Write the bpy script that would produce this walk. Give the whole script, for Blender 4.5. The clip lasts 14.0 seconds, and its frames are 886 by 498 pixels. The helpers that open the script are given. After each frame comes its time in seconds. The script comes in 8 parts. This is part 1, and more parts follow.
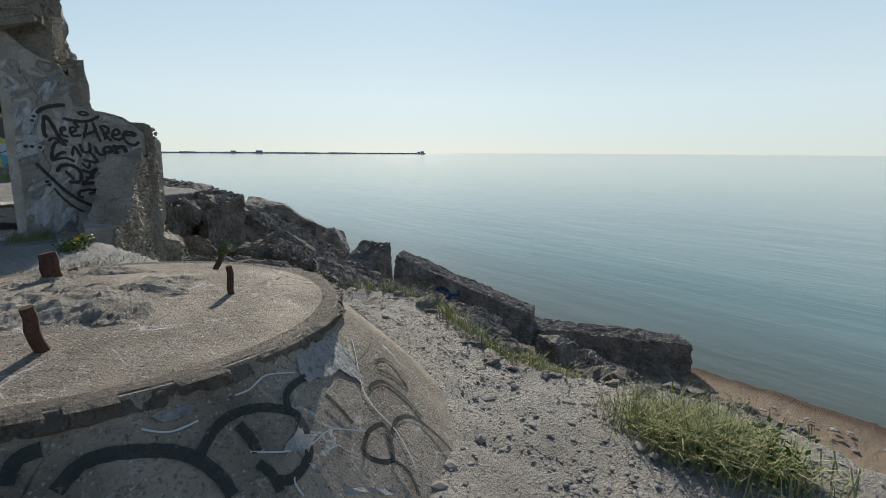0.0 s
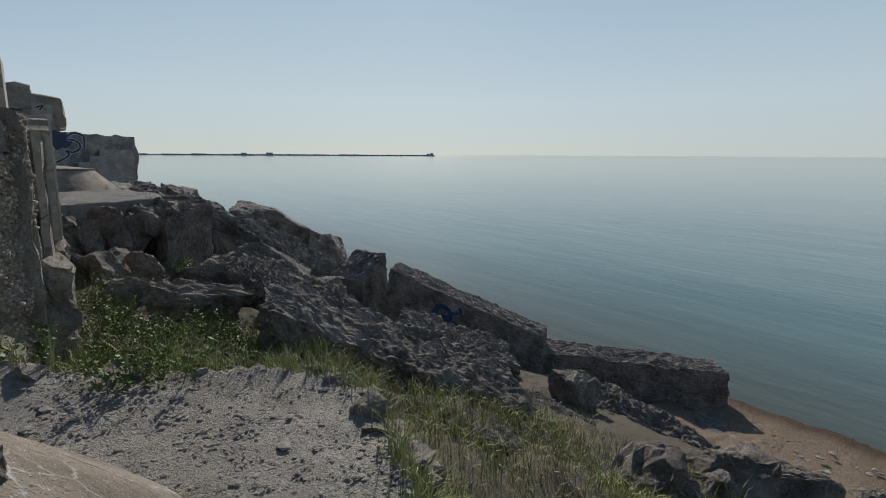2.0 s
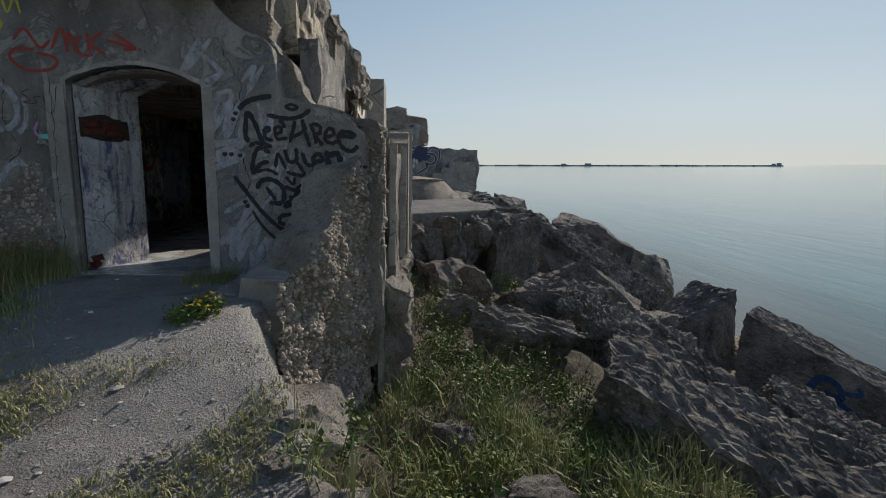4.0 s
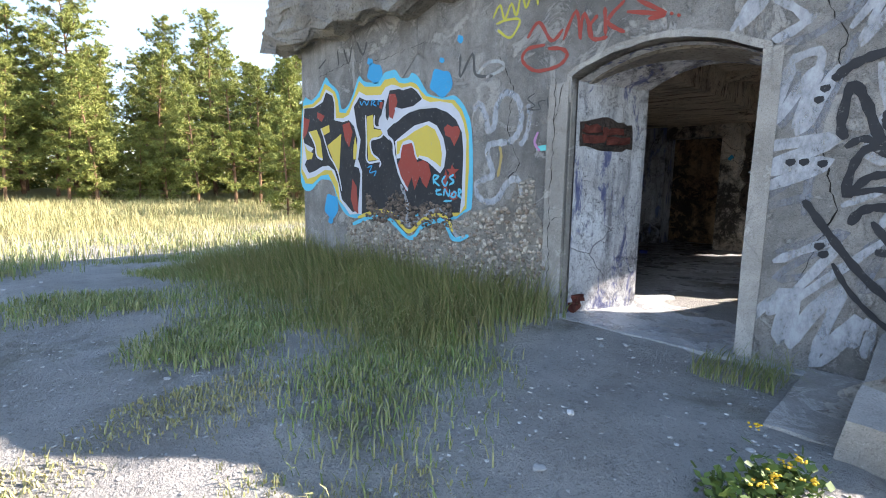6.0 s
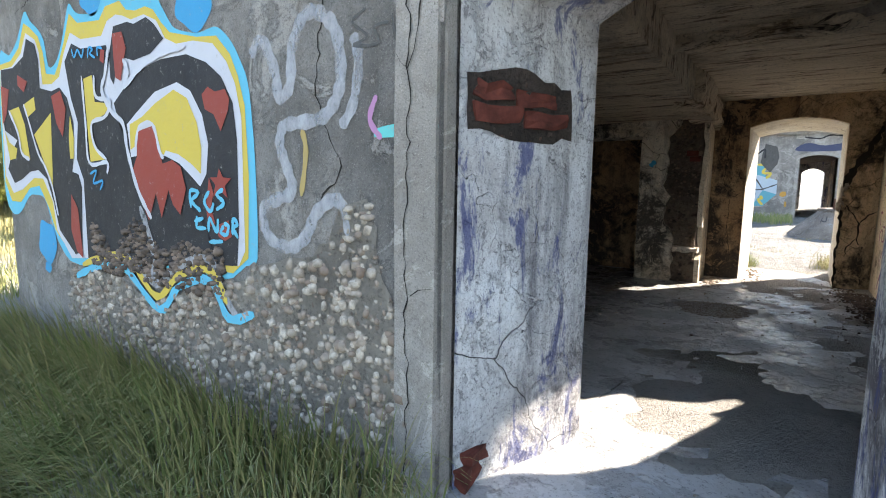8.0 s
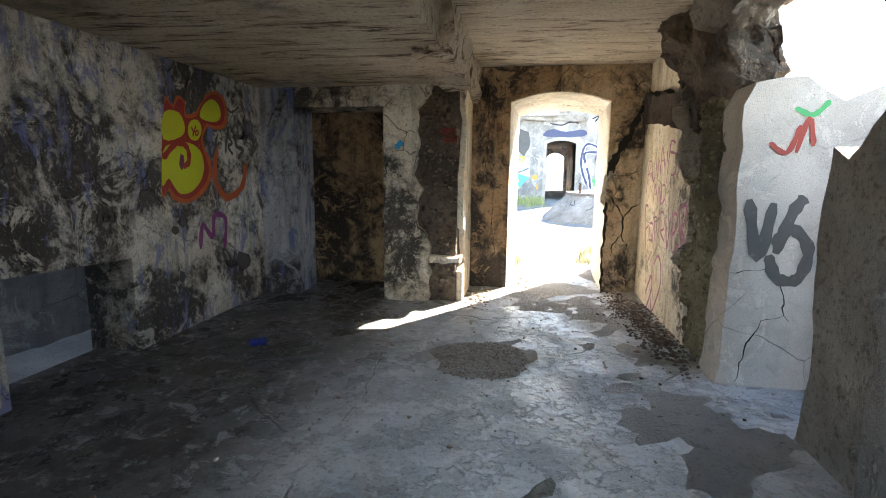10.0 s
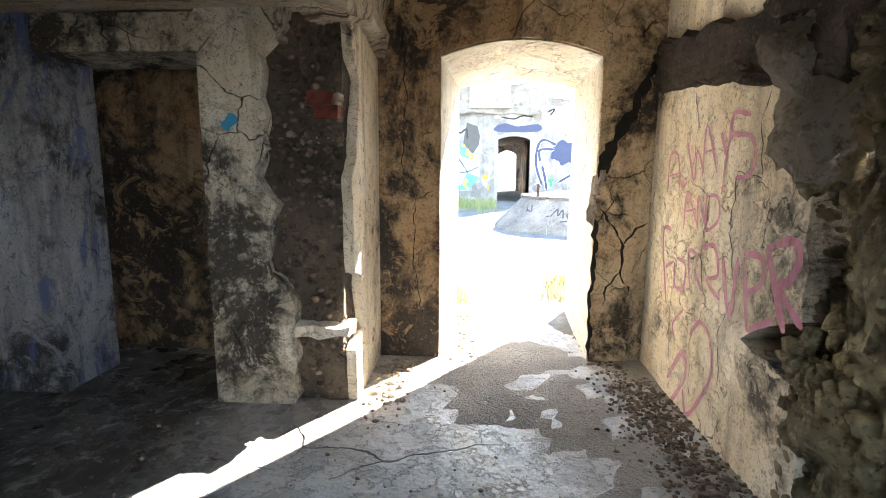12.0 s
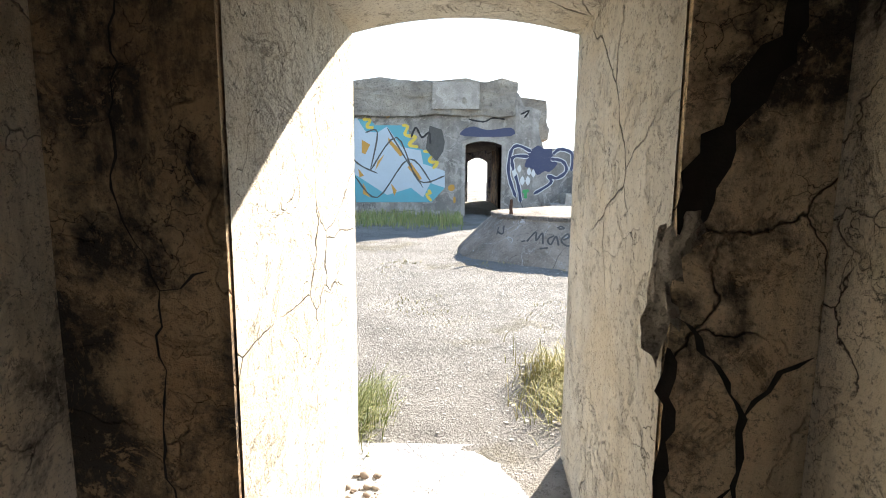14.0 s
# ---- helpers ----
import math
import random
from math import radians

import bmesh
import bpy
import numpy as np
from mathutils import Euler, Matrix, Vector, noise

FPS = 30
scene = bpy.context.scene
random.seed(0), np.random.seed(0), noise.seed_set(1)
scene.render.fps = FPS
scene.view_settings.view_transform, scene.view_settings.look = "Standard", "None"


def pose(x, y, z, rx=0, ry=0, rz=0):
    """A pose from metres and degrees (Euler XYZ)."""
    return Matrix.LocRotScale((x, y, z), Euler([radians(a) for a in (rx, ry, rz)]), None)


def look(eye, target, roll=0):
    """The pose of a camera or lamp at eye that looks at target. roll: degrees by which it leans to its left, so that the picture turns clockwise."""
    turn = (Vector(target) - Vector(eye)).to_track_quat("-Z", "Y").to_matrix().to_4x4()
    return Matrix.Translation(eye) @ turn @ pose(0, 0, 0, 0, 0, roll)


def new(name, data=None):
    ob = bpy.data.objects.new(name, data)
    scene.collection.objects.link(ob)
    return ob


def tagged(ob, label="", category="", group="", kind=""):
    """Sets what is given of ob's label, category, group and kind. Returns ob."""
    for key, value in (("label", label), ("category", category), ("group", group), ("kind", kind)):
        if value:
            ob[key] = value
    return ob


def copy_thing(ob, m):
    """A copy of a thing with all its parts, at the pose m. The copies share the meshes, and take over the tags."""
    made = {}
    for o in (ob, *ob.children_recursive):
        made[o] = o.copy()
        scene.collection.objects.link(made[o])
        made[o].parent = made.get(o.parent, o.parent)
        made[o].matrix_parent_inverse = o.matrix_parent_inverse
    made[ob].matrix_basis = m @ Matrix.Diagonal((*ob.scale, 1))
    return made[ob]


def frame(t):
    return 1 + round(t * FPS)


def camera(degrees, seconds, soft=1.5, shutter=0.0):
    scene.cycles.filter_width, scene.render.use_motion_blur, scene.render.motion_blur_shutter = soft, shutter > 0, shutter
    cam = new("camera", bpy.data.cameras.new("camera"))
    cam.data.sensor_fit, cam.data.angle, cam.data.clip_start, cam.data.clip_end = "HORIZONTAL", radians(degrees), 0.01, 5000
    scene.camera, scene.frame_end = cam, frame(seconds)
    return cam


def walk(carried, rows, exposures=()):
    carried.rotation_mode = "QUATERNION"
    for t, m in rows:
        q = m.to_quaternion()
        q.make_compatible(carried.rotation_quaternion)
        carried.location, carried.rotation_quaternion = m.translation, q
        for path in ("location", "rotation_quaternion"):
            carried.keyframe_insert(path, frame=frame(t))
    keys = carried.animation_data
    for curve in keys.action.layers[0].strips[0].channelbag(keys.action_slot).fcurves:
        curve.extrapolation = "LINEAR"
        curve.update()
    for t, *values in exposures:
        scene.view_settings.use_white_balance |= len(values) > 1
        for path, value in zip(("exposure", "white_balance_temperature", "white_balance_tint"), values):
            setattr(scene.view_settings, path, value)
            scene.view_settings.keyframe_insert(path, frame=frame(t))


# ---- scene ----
cam = camera(83.4, 14.0, 1.0)
METRES, EYE, TURN = 17.0, 1.0, -39.5
ROWS = [
    (0.0, 0.0, 0.0, 0.0, 0.11, -9.72, -0.64),
    (0.5, 0.0166, 0.0357, 0.0019, -6.41, -9.59, -0.54),
    (1.0, 0.0257, 0.0718, 0.0002, -11.31, -9.28, -0.59),
    (1.5, 0.0228, 0.1064, -0.0031, -4.24, -9.42, -0.6),
    (2.0, 0.0198, 0.1451, -0.001, 1.17, -9.51, -0.62),
    (4.5, -0.0727, 0.2747, 0.0029, 49.93, -8.84, -0.88),
    (5.0, -0.1083, 0.2785, 0.0039, 66.8, -8.88, -0.69),
    (5.5, -0.1443, 0.2792, 0.0038, 83.12, -8.73, -0.78),
    (6.0, -0.1821, 0.2863, 0.0023, 84.88, -7.93, -0.92),
    (6.5, -0.2173, 0.291, 0.0036, 85.2, -7.82, -0.98),
    (7.0, -0.2559, 0.3007, 0.0109, 83.17, -7.64, -1.0),
    (7.5, -0.287, 0.3172, 0.0094, 77.93, -7.13, -0.89),
    (8.0, -0.324, 0.3393, 0.0068, 72.99, -6.98, -0.87),
    (8.5, -0.3531, 0.3658, 0.0112, 62.09, -6.22, -0.76),
    (11.0, -0.4663, 0.4929, 0.0138, 45.36, -9.32, -0.52),
    (11.5, -0.4855, 0.5209, 0.0146, 43.02, -8.79, -0.43),
    (12.0, -0.5063, 0.5508, 0.0138, 43.1, -8.76, -0.46),
    (12.5, -0.522, 0.5793, 0.0157, 42.09, -8.42, -0.46),
    (13.0, -0.5419, 0.6053, 0.0173, 41.61, -7.99, -0.5),
    (13.5, -0.5603, 0.6353, 0.0191, 41.6, -8.08, -0.56),
    (14.0, -0.5798, 0.6673, 0.0193, 40.15, -7.94, -0.53),
]
walk(cam, [(t, pose(0, 0, EYE, 0, 0, TURN) @ pose(METRES * x, METRES * y, METRES * z, 90 + pitch, roll, yaw))
           for t, x, y, z, yaw, pitch, roll in ROWS],
     exposures=[(0.0, 0.15, 6600, 8), (0.5, -0.1, 6600, 9), (1.0, -0.28, 6600, 9), (2.2, -0.28, 6500, 10), (4.3, -0.2, 6600, 12), (5.0, 0.65, 6500, 14), (5.5, 1.6, 6500, 16), (6.0, 2.15, 6500, 16),
                (6.5, 2.1, 6600, 16), (7.5, 2.4, 6800, 15), (8.5, 2.65, 7000, 13), (11.0, 4.7, 6900, 12), (12.5, 3.95, 6900, 12), (13.2, 3.2, 6900, 12), (14.0, 2.3, 6900, 12)])

# ---- light ----
SUN_TURN, SUN_UP = 35.0, 30.0   # degrees from +y towards +x, degrees above the ground
world = bpy.data.worlds.new("sky")
scene.world = world
world.use_nodes = True
wn = world.node_tree
sky = wn.nodes.new("ShaderNodeTexSky")
sky.sky_type = 'NISHITA'
sky.sun_disc = False
sky.sun_elevation = radians(SUN_UP)
sky.sun_rotation = radians(SUN_TURN)
sky.air_density = 1.0
sky.dust_density = 0.3
sky.ozone_density = 3.0
# sea haze evens the sky out: pale at the skyline, bluer overhead
ray = wn.nodes.new("ShaderNodeTexCoord")
rise = wn.nodes.new("ShaderNodeSeparateXYZ")
wn.links.new(ray.outputs["Generated"], rise.inputs[0])
haze = wn.nodes.new("ShaderNodeValToRGB")
wn.links.new(rise.outputs[2], haze.inputs[0])
haze.color_ramp.elements[0].position = 0.0
haze.color_ramp.elements[0].color = (6.6, 7.2, 7.3, 1)
haze.color_ramp.elements[1].position = 0.75
haze.color_ramp.elements[1].color = (0.9, 1.6, 2.8, 1)
for where, tone in ((0.12, (7.0, 8.1, 8.6)), (0.32, (5.0, 6.8, 8.2)), (0.5, (2.4, 3.6, 5.2))):
    stop = haze.color_ramp.elements.new(where)
    stop.color = (*tone, 1)
veil = wn.nodes.new("ShaderNodeMix")
veil.data_type = 'RGBA'
seaward = wn.nodes.new("ShaderNodeMapRange")   # thick over the water, clear over the land
seaward.inputs[1].default_value = -0.75
seaward.inputs[2].default_value = 0.25
seaward.inputs[3].default_value = 0.25
seaward.inputs[4].default_value = 0.82
wn.links.new(rise.outputs[0], seaward.inputs[0])
wn.links.new(seaward.outputs[0], veil.inputs[0])
wn.links.new(sky.outputs[0], veil.inputs[6])
wn.links.new(haze.outputs[0], veil.inputs[7])
wn.links.new(veil.outputs[2], wn.nodes["Background"].inputs[0])
wn.nodes["Background"].inputs[1].default_value = 0.09
sun = new("sun", bpy.data.lights.new("sun", 'SUN'))
sun.data.energy = 5.0
sun.data.angle = radians(0.53)
sun.data.color = (1.0, 0.93, 0.82)
up = radians(SUN_UP)
to_sun = Vector((math.sin(radians(SUN_TURN)) * math.cos(up), math.cos(radians(SUN_TURN)) * math.cos(up), math.sin(up)))
sun.matrix_world = look(to_sun * 40 + Vector((0, 10, 0)), (0, 10, 0))


# ---- materials ----
def shader(name, rough=0.9):
    m = bpy.data.materials.new(name)
    m.use_nodes = True
    b = m.node_tree.nodes["Principled BSDF"]
    b.inputs["Roughness"].default_value = rough
    b.inputs["Specular IOR Level"].default_value = 0.3
    return m, m.node_tree, b


def node(nt, kind, **values):
    n = nt.nodes.new(kind)
    for k, v in values.items():
        key = k.replace("_", " ")
        sock = n.inputs.get(key) or n.inputs.get(key.title())
        if isinstance(v, bpy.types.NodeSocket):
            nt.links.new(v, sock)
        else:
            sock.default_value = v
    return n


def coords(nt, scale=(1, 1, 1)):
    c = nt.nodes.new("ShaderNodeNewGeometry")
    m = nt.nodes.new("ShaderNodeMapping")
    m.inputs["Scale"].default_value = scale
    nt.links.new(c.outputs["Position"], m.inputs["Vector"])
    return m.outputs[0]


def noise_of(nt, scale, detail=6, rough=0.6, at=None, stretch=(1, 1, 1), warp=0.0):
    return node(nt, "ShaderNodeTexNoise", Vector=at or coords(nt, stretch), Scale=scale, Detail=detail, Roughness=rough,
                Distortion=warp).outputs["Fac"]


def ramp(nt, fac, *stops):
    r = nt.nodes.new("ShaderNodeValToRGB")
    nt.links.new(fac, r.inputs[0])
    e = r.color_ramp.elements
    while len(e) < len(stops):
        e.new(0.5)
    for el, (p, c) in zip(e, stops):
        el.position = p
        el.color = (c, c, c, 1) if isinstance(c, (int, float)) else (*c, 1)
    return r.outputs[0]


def mix(nt, fac, a, b, how='MIX'):
    n = nt.nodes.new("ShaderNodeMix")
    n.data_type = 'RGBA'
    n.blend_type = how
    for sock, v in ((n.inputs[0], fac), (n.inputs[6], a), (n.inputs[7], b)):
        if isinstance(v, bpy.types.NodeSocket):
            nt.links.new(v, sock)
        elif isinstance(v, tuple):
            sock.default_value = (*v, 1)
        else:
            sock.default_value = v
    return n.outputs[2]


def maths(nt, op, a, b=0.0):
    n = nt.nodes.new("ShaderNodeMath")
    n.operation = op
    for sock, v in ((n.inputs[0], a), (n.inputs[1], b)):
        if isinstance(v, bpy.types.NodeSocket):
            nt.links.new(v, sock)
        else:
            sock.default_value = v
    return n.outputs[0]


def bump(nt, b, height, strength=0.5, dist=0.02):
    n = node(nt, "ShaderNodeBump", Height=height, Strength=strength, Distance=dist)
    nt.links.new(n.outputs[0], b.inputs["Normal"])


def cracks(nt, scale, width=0.02, warp=0.25):
    """Thin wandering lines: 1 on the line, 0 off it."""
    p = coords(nt)
    w = node(nt, "ShaderNodeTexNoise", Vector=p, Scale=scale * 1.7, Detail=5).outputs["Color"]
    at = mix(nt, warp, p, w, 'ADD')
    v = nt.nodes.new("ShaderNodeTexVoronoi")
    v.feature = 'DISTANCE_TO_EDGE'
    v.inputs["Scale"].default_value = scale
    nt.links.new(at, v.inputs["Vector"])
    broken = noise_of(nt, scale * 0.8, 3)
    line = ramp(nt, v.outputs["Distance"], (0.0, 1.0), (width, 0.0))
    return maths(nt, 'MULTIPLY', line, ramp(nt, broken, (0.50, 0.0), (0.62, 1.0)))


def stones_in(nt, scale, warp=0.035):
    v = nt.nodes.new("ShaderNodeTexVoronoi")
    v.inputs["Scale"].default_value = scale
    p = coords(nt)
    w = node(nt, "ShaderNodeTexNoise", Vector=p, Scale=scale * 0.6, Detail=4).outputs["Color"]
    nt.links.new(mix(nt, warp, p, w, 'ADD'), v.inputs["Vector"])
    return v


def concrete(name, light, dark, stain=(0.10, 0.09, 0.08), crack=0.7, streak=0.35, relief=0.35):
    """Weathered cast concrete: cloudy grey, rain streaks, cracks and pitting."""
    m, nt, b = shader(name)
    base = mix(nt, ramp(nt, noise_of(nt, 1.3, 8), (0.38, 0.0), (0.60, 1.0)), dark, light)
    base = mix(nt, ramp(nt, noise_of(nt, 14, 6), (0.3, 0.45), (0.7, 0.0)), base, dark)
    if streak:
        s = noise_of(nt, 2.2, 7, at=coords(nt, (1.6, 1.6, 0.16)))
        base = mix(nt, ramp(nt, s, (0.46, 0.0), (0.72, streak)), base, stain)
        base = mix(nt, ramp(nt, noise_of(nt, 3.2, 9, 0.75, warp=0.8), (0.50, 0.0), (0.66, 0.55)), base, tuple(0.5 * (c + d) for c, d in zip(dark, stain)))
    skin = noise_of(nt, 2.4, 11, 0.78, warp=1.0)
    base = mix(nt, ramp(nt, skin, (0.54, 0.0), (0.565, 0.6)), base, tuple(min(1, 1.15 * c) for c in light))
    base = mix(nt, ramp(nt, noise_of(nt, 6.0, 10, 0.8, warp=0.8), (0.58, 0.0), (0.62, 0.6)), base, tuple(0.75 * c for c in dark))
    pit = noise_of(nt, 60, 3)
    base = mix(nt, ramp(nt, pit, (0.28, 0.7), (0.36, 0.0)), base, stain)
    line = cracks(nt, crack, 0.006)
    base = mix(nt, line, base, (0.03, 0.028, 0.026))
    nt.links.new(base, b.inputs["Base Color"])
    grain = noise_of(nt, 130, 4, 0.7)
    base = mix(nt, ramp(nt, grain, (0.36, 0.55), (0.5, 0.0), (0.62, 0.0)), base, tuple(c * 0.45 for c in dark))
    base = mix(nt, ramp(nt, noise_of(nt, 170, 3, 0.7), (0.60, 0.0), (0.68, 0.5)), base, tuple(min(1, c * 1.35) for c in light))
    nt.links.new(base, b.inputs["Base Color"])
    h = maths(nt, 'ADD', maths(nt, 'ADD', noise_of(nt, 9, 10, 0.65), maths(nt, 'MULTIPLY', ramp(nt, skin, (0.54, 0.0), (0.565, 1.0)), 0.25)), maths(nt, 'MULTIPLY', line, -0.9))
    bump(nt, b, maths(nt, 'ADD', h, maths(nt, 'MULTIPLY', grain, 0.5)), relief * 1.7, 0.03)
    return m


def rubble(name, light, dark, stone=(0.33, 0.30, 0.27), size=22, relief=1.0):
    """Broken mass concrete: beach pebbles in grey mortar."""
    m, nt, b = shader(name, 0.95)
    base = mix(nt, ramp(nt, noise_of(nt, 1.6, 9, 0.65), (0.32, 0.0), (0.68, 1.0)), dark, light)
    v = stones_in(nt, size)
    hue = node(nt, "ShaderNodeSeparateColor", Color=v.outputs["Color"])
    tone = mix(nt, hue.outputs[0], tuple(c * 0.55 for c in stone), tuple(min(1, c * 1.5) for c in stone))
    tone = mix(nt, ramp(nt, hue.outputs[1], (0.8, 0.0), (0.9, 0.6)), tone, (0.30, 0.16, 0.11))
    inside = ramp(nt, v.outputs["Distance"], (0.30, 1.0), (0.42, 0.0))
    shown = maths(nt, 'MULTIPLY', inside, ramp(nt, hue.outputs[2], (0.45, 0.0), (0.55, 0.6)))
    base = mix(nt, shown, base, tone)
    base = mix(nt, ramp(nt, noise_of(nt, 30, 8, 0.7), (0.30, 0.85), (0.47, 0.0)), base, tuple(c * 0.4 for c in dark))
    base = mix(nt, ramp(nt, noise_of(nt, 9, 9, 0.75), (0.34, 0.7), (0.45, 0.0)), base, tuple(c * 0.4 for c in dark))
    nt.links.new(base, b.inputs["Base Color"])
    h = maths(nt, 'ADD', maths(nt, 'MULTIPLY', noise_of(nt, 7, 12, 0.72), 1.6), maths(nt, 'MULTIPLY', shown, 0.35))
    bump(nt, b, maths(nt, 'ADD', h, maths(nt, 'MULTIPLY', noise_of(nt, 55, 6, 0.75), 0.6)), relief, 0.06)
    return m


def plaster(name, light, tan, soot, amount, grime=0.5, crack=2.4, wash=None, gape=0.012):
    """Old lime plaster: tan and whitish patches, soot, drip streaks, a net of cracks."""
    m, nt, b = shader(name, 0.88)
    base = mix(nt, ramp(nt, noise_of(nt, 1.7, 8, 0.65), (0.38, 0.0), (0.62, 1.0)), light, tan)
    base = mix(nt, ramp(nt, noise_of(nt, 6, 8, 0.7), (0.5, 0.0), (0.72, 0.5)), base, light)
    drip = noise_of(nt, 3.5, 8, 0.65, at=coords(nt, (1.8, 1.8, 0.22)))
    base = mix(nt, ramp(nt, drip, (0.5, 0.0), (0.68, grime)), base, soot)
    cloud = maths(nt, 'ADD', maths(nt, 'MULTIPLY', noise_of(nt, 1.15, 10, 0.72, warp=0.6), 0.75), maths(nt, 'MULTIPLY', noise_of(nt, 9, 6, 0.7), 0.25))
    base = mix(nt, ramp(nt, cloud, (0.62 - 0.3 * amount, 0.0), (0.70 - 0.3 * amount, 0.96)), base, soot)
    scale_off = noise_of(nt, 3.6, 10, 0.78, warp=1.2)   # flaked-off islands with hard edges
    base = mix(nt, ramp(nt, scale_off, (0.555, 0.0), (0.575, 0.75)), base, tuple(0.55 * c + 0.45 * d for c, d in zip(tan, light)))
    base = mix(nt, ramp(nt, noise_of(nt, 5.2, 10, 0.8, warp=0.9), (0.60, 0.0), (0.63, 0.8)), base, tuple(0.75 * c + 0.25 * d for c, d in zip(soot, tan)))
    flake = noise_of(nt, 26, 6, 0.7)
    base = mix(nt, ramp(nt, flake, (0.58, 0.0), (0.70, 0.35)), base, tuple(min(1, c * 1.15) for c in light))
    speck = noise_of(nt, 17, 9, 0.8, warp=0.6)
    base = mix(nt, ramp(nt, speck, (0.39, 0.75), (0.43, 0.0)), base, tuple(0.8 * c + 0.2 * d for c, d in zip(soot, tan)))
    base = mix(nt, ramp(nt, speck, (0.585, 0.0), (0.62, 0.55)), base, light)
    fine = noise_of(nt, 75, 5, 0.75)
    base = mix(nt, ramp(nt, fine, (0.34, 0.7), (0.46, 0.0)), base, tuple(0.5 * c + 0.02 for c in soot))
    if wash:
        smear = noise_of(nt, 4.0, 9, 0.75, at=coords(nt, (1.5, 1.5, 0.5)), warp=0.5)
        base = mix(nt, ramp(nt, smear, (0.54, 0.0), (0.60, 0.8)), base, wash)
    line = maths(nt, 'MAXIMUM', cracks(nt, crack, gape), cracks(nt, crack * 2.3, gape))
    base = mix(nt, line, base, (0.02, 0.018, 0.016))
    nt.links.new(base, b.inputs["Base Color"])
    h = maths(nt, 'ADD', noise_of(nt, 5, 11, 0.7), maths(nt, 'ADD', maths(nt, 'MULTIPLY', line, -1.0), maths(nt, 'MULTIPLY', ramp(nt, scale_off, (0.555, 0.0), (0.575, 1.0)), -0.35)))
    bump(nt, b, maths(nt, 'ADD', h, maths(nt, 'MULTIPLY', flake, 0.4)), 0.9, 0.03)
    return m


def plain(name, colour, rough=0.8, vary=0.25, scale=8, metal=0.0, hue=None):
    m, nt, b = shader(name, rough)
    base = mix(nt, ramp(nt, noise_of(nt, scale, 6), (0.3, 0.0), (0.7, 1.0)), tuple(c * (1 - vary) for c in colour),
               tuple(min(1, c * (1 + vary)) for c in colour))
    if hue:
        info = nt.nodes.new("ShaderNodeNewGeometry")
        base = mix(nt, info.outputs["Random Per Island"], base, hue)
    nt.links.new(base, b.inputs["Base Color"])
    b.inputs["Metallic"].default_value = metal
    bump(nt, b, noise_of(nt, scale * 9, 5), 0.25, 0.01)
    return m


def paint(name, colour, wear=0.35, thin=0.0):
    """Sprayed paint, chalky, rubbed down to the wall in places; a thin coat lets the wall through."""
    m, nt, b = shader(name, 0.75)
    base = mix(nt, ramp(nt, noise_of(nt, 3, 8, 0.7), (0.3, 0.0), (0.75, 0.35)), colour, tuple(0.6 * c + 0.06 for c in colour))
    base = mix(nt, ramp(nt, noise_of(nt, 24, 8, 0.75), (0.60, 0.0), (0.70, wear)), base, (0.36, 0.34, 0.32))
    nt.links.new(base, b.inputs["Base Color"])
    if thin:
        mottle = noise_of(nt, 11, 9, 0.75, at=coords(nt, (1.0, 1.0, 0.55)))
        nt.links.new(ramp(nt, mottle, (0.36, 1.0 - thin), (0.62, 1.0 - 0.25 * thin)), b.inputs["Alpha"])
    bump(nt, b, noise_of(nt, 9, 10, 0.65), 0.3, 0.03)
    return m


WALL = concrete("weathered_concrete", (0.47, 0.44, 0.415), (0.21, 0.20, 0.19), crack=0.55, streak=0.6, relief=0.6)
CAST = concrete("pale_concrete", (0.46, 0.43, 0.40), (0.30, 0.275, 0.25), streak=0.2)
GREY = concrete("grey_slab", (0.62, 0.57, 0.51), (0.48, 0.44, 0.395), streak=0.1, crack=1.4)
JAMB = plaster("jamb_plaster", (0.70, 0.71, 0.73), (0.46, 0.45, 0.45), (0.09, 0.086, 0.10), 0.38, 0.8, 1.3, (0.05, 0.065, 0.20), 0.004)
RUBBLE = rubble("broken_concrete", (0.49, 0.445, 0.39), (0.22, 0.195, 0.17), size=30)
ROCK = rubble("rubble_rock", (0.33, 0.30, 0.272), (0.08, 0.072, 0.064), size=15)
SOOTY = plaster("sooty_plaster", (0.74, 0.69, 0.60), (0.58, 0.48, 0.34), (0.045, 0.04, 0.036), 0.56, 0.6)
# plaster of the burnt wall; its black also stands in for the passage's dimness
BURNT_AND_DIM = plaster("burnt_and_dim_plaster", (0.50, 0.36, 0.22), (0.42, 0.27, 0.15), (0.032, 0.028, 0.026), 0.60, 0.75)
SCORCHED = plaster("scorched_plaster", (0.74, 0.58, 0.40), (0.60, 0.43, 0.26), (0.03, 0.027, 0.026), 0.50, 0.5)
LIMED = plaster("limed_plaster", (0.80, 0.73, 0.63), (0.72, 0.61, 0.46), (0.06, 0.054, 0.05), 0.30, 0.45, 3.4)
PALE = plaster("pale_plaster", (0.60, 0.575, 0.515), (0.52, 0.46, 0.36), (0.12, 0.11, 0.10), 0.10, 0.25, 1.6, None, 0.006)
SIDE = plaster("stained_side_plaster", (0.74, 0.71, 0.66), (0.52, 0.46, 0.38), (0.04, 0.036, 0.035), 0.55, 0.75, 2.4, (0.16, 0.19, 0.40))
BLUISH = plaster("blue_washed_plaster", (0.52, 0.53, 0.57), (0.36, 0.36, 0.40), (0.05, 0.047, 0.05), 0.40, 0.7, 2.4, (0.13, 0.17, 0.36))
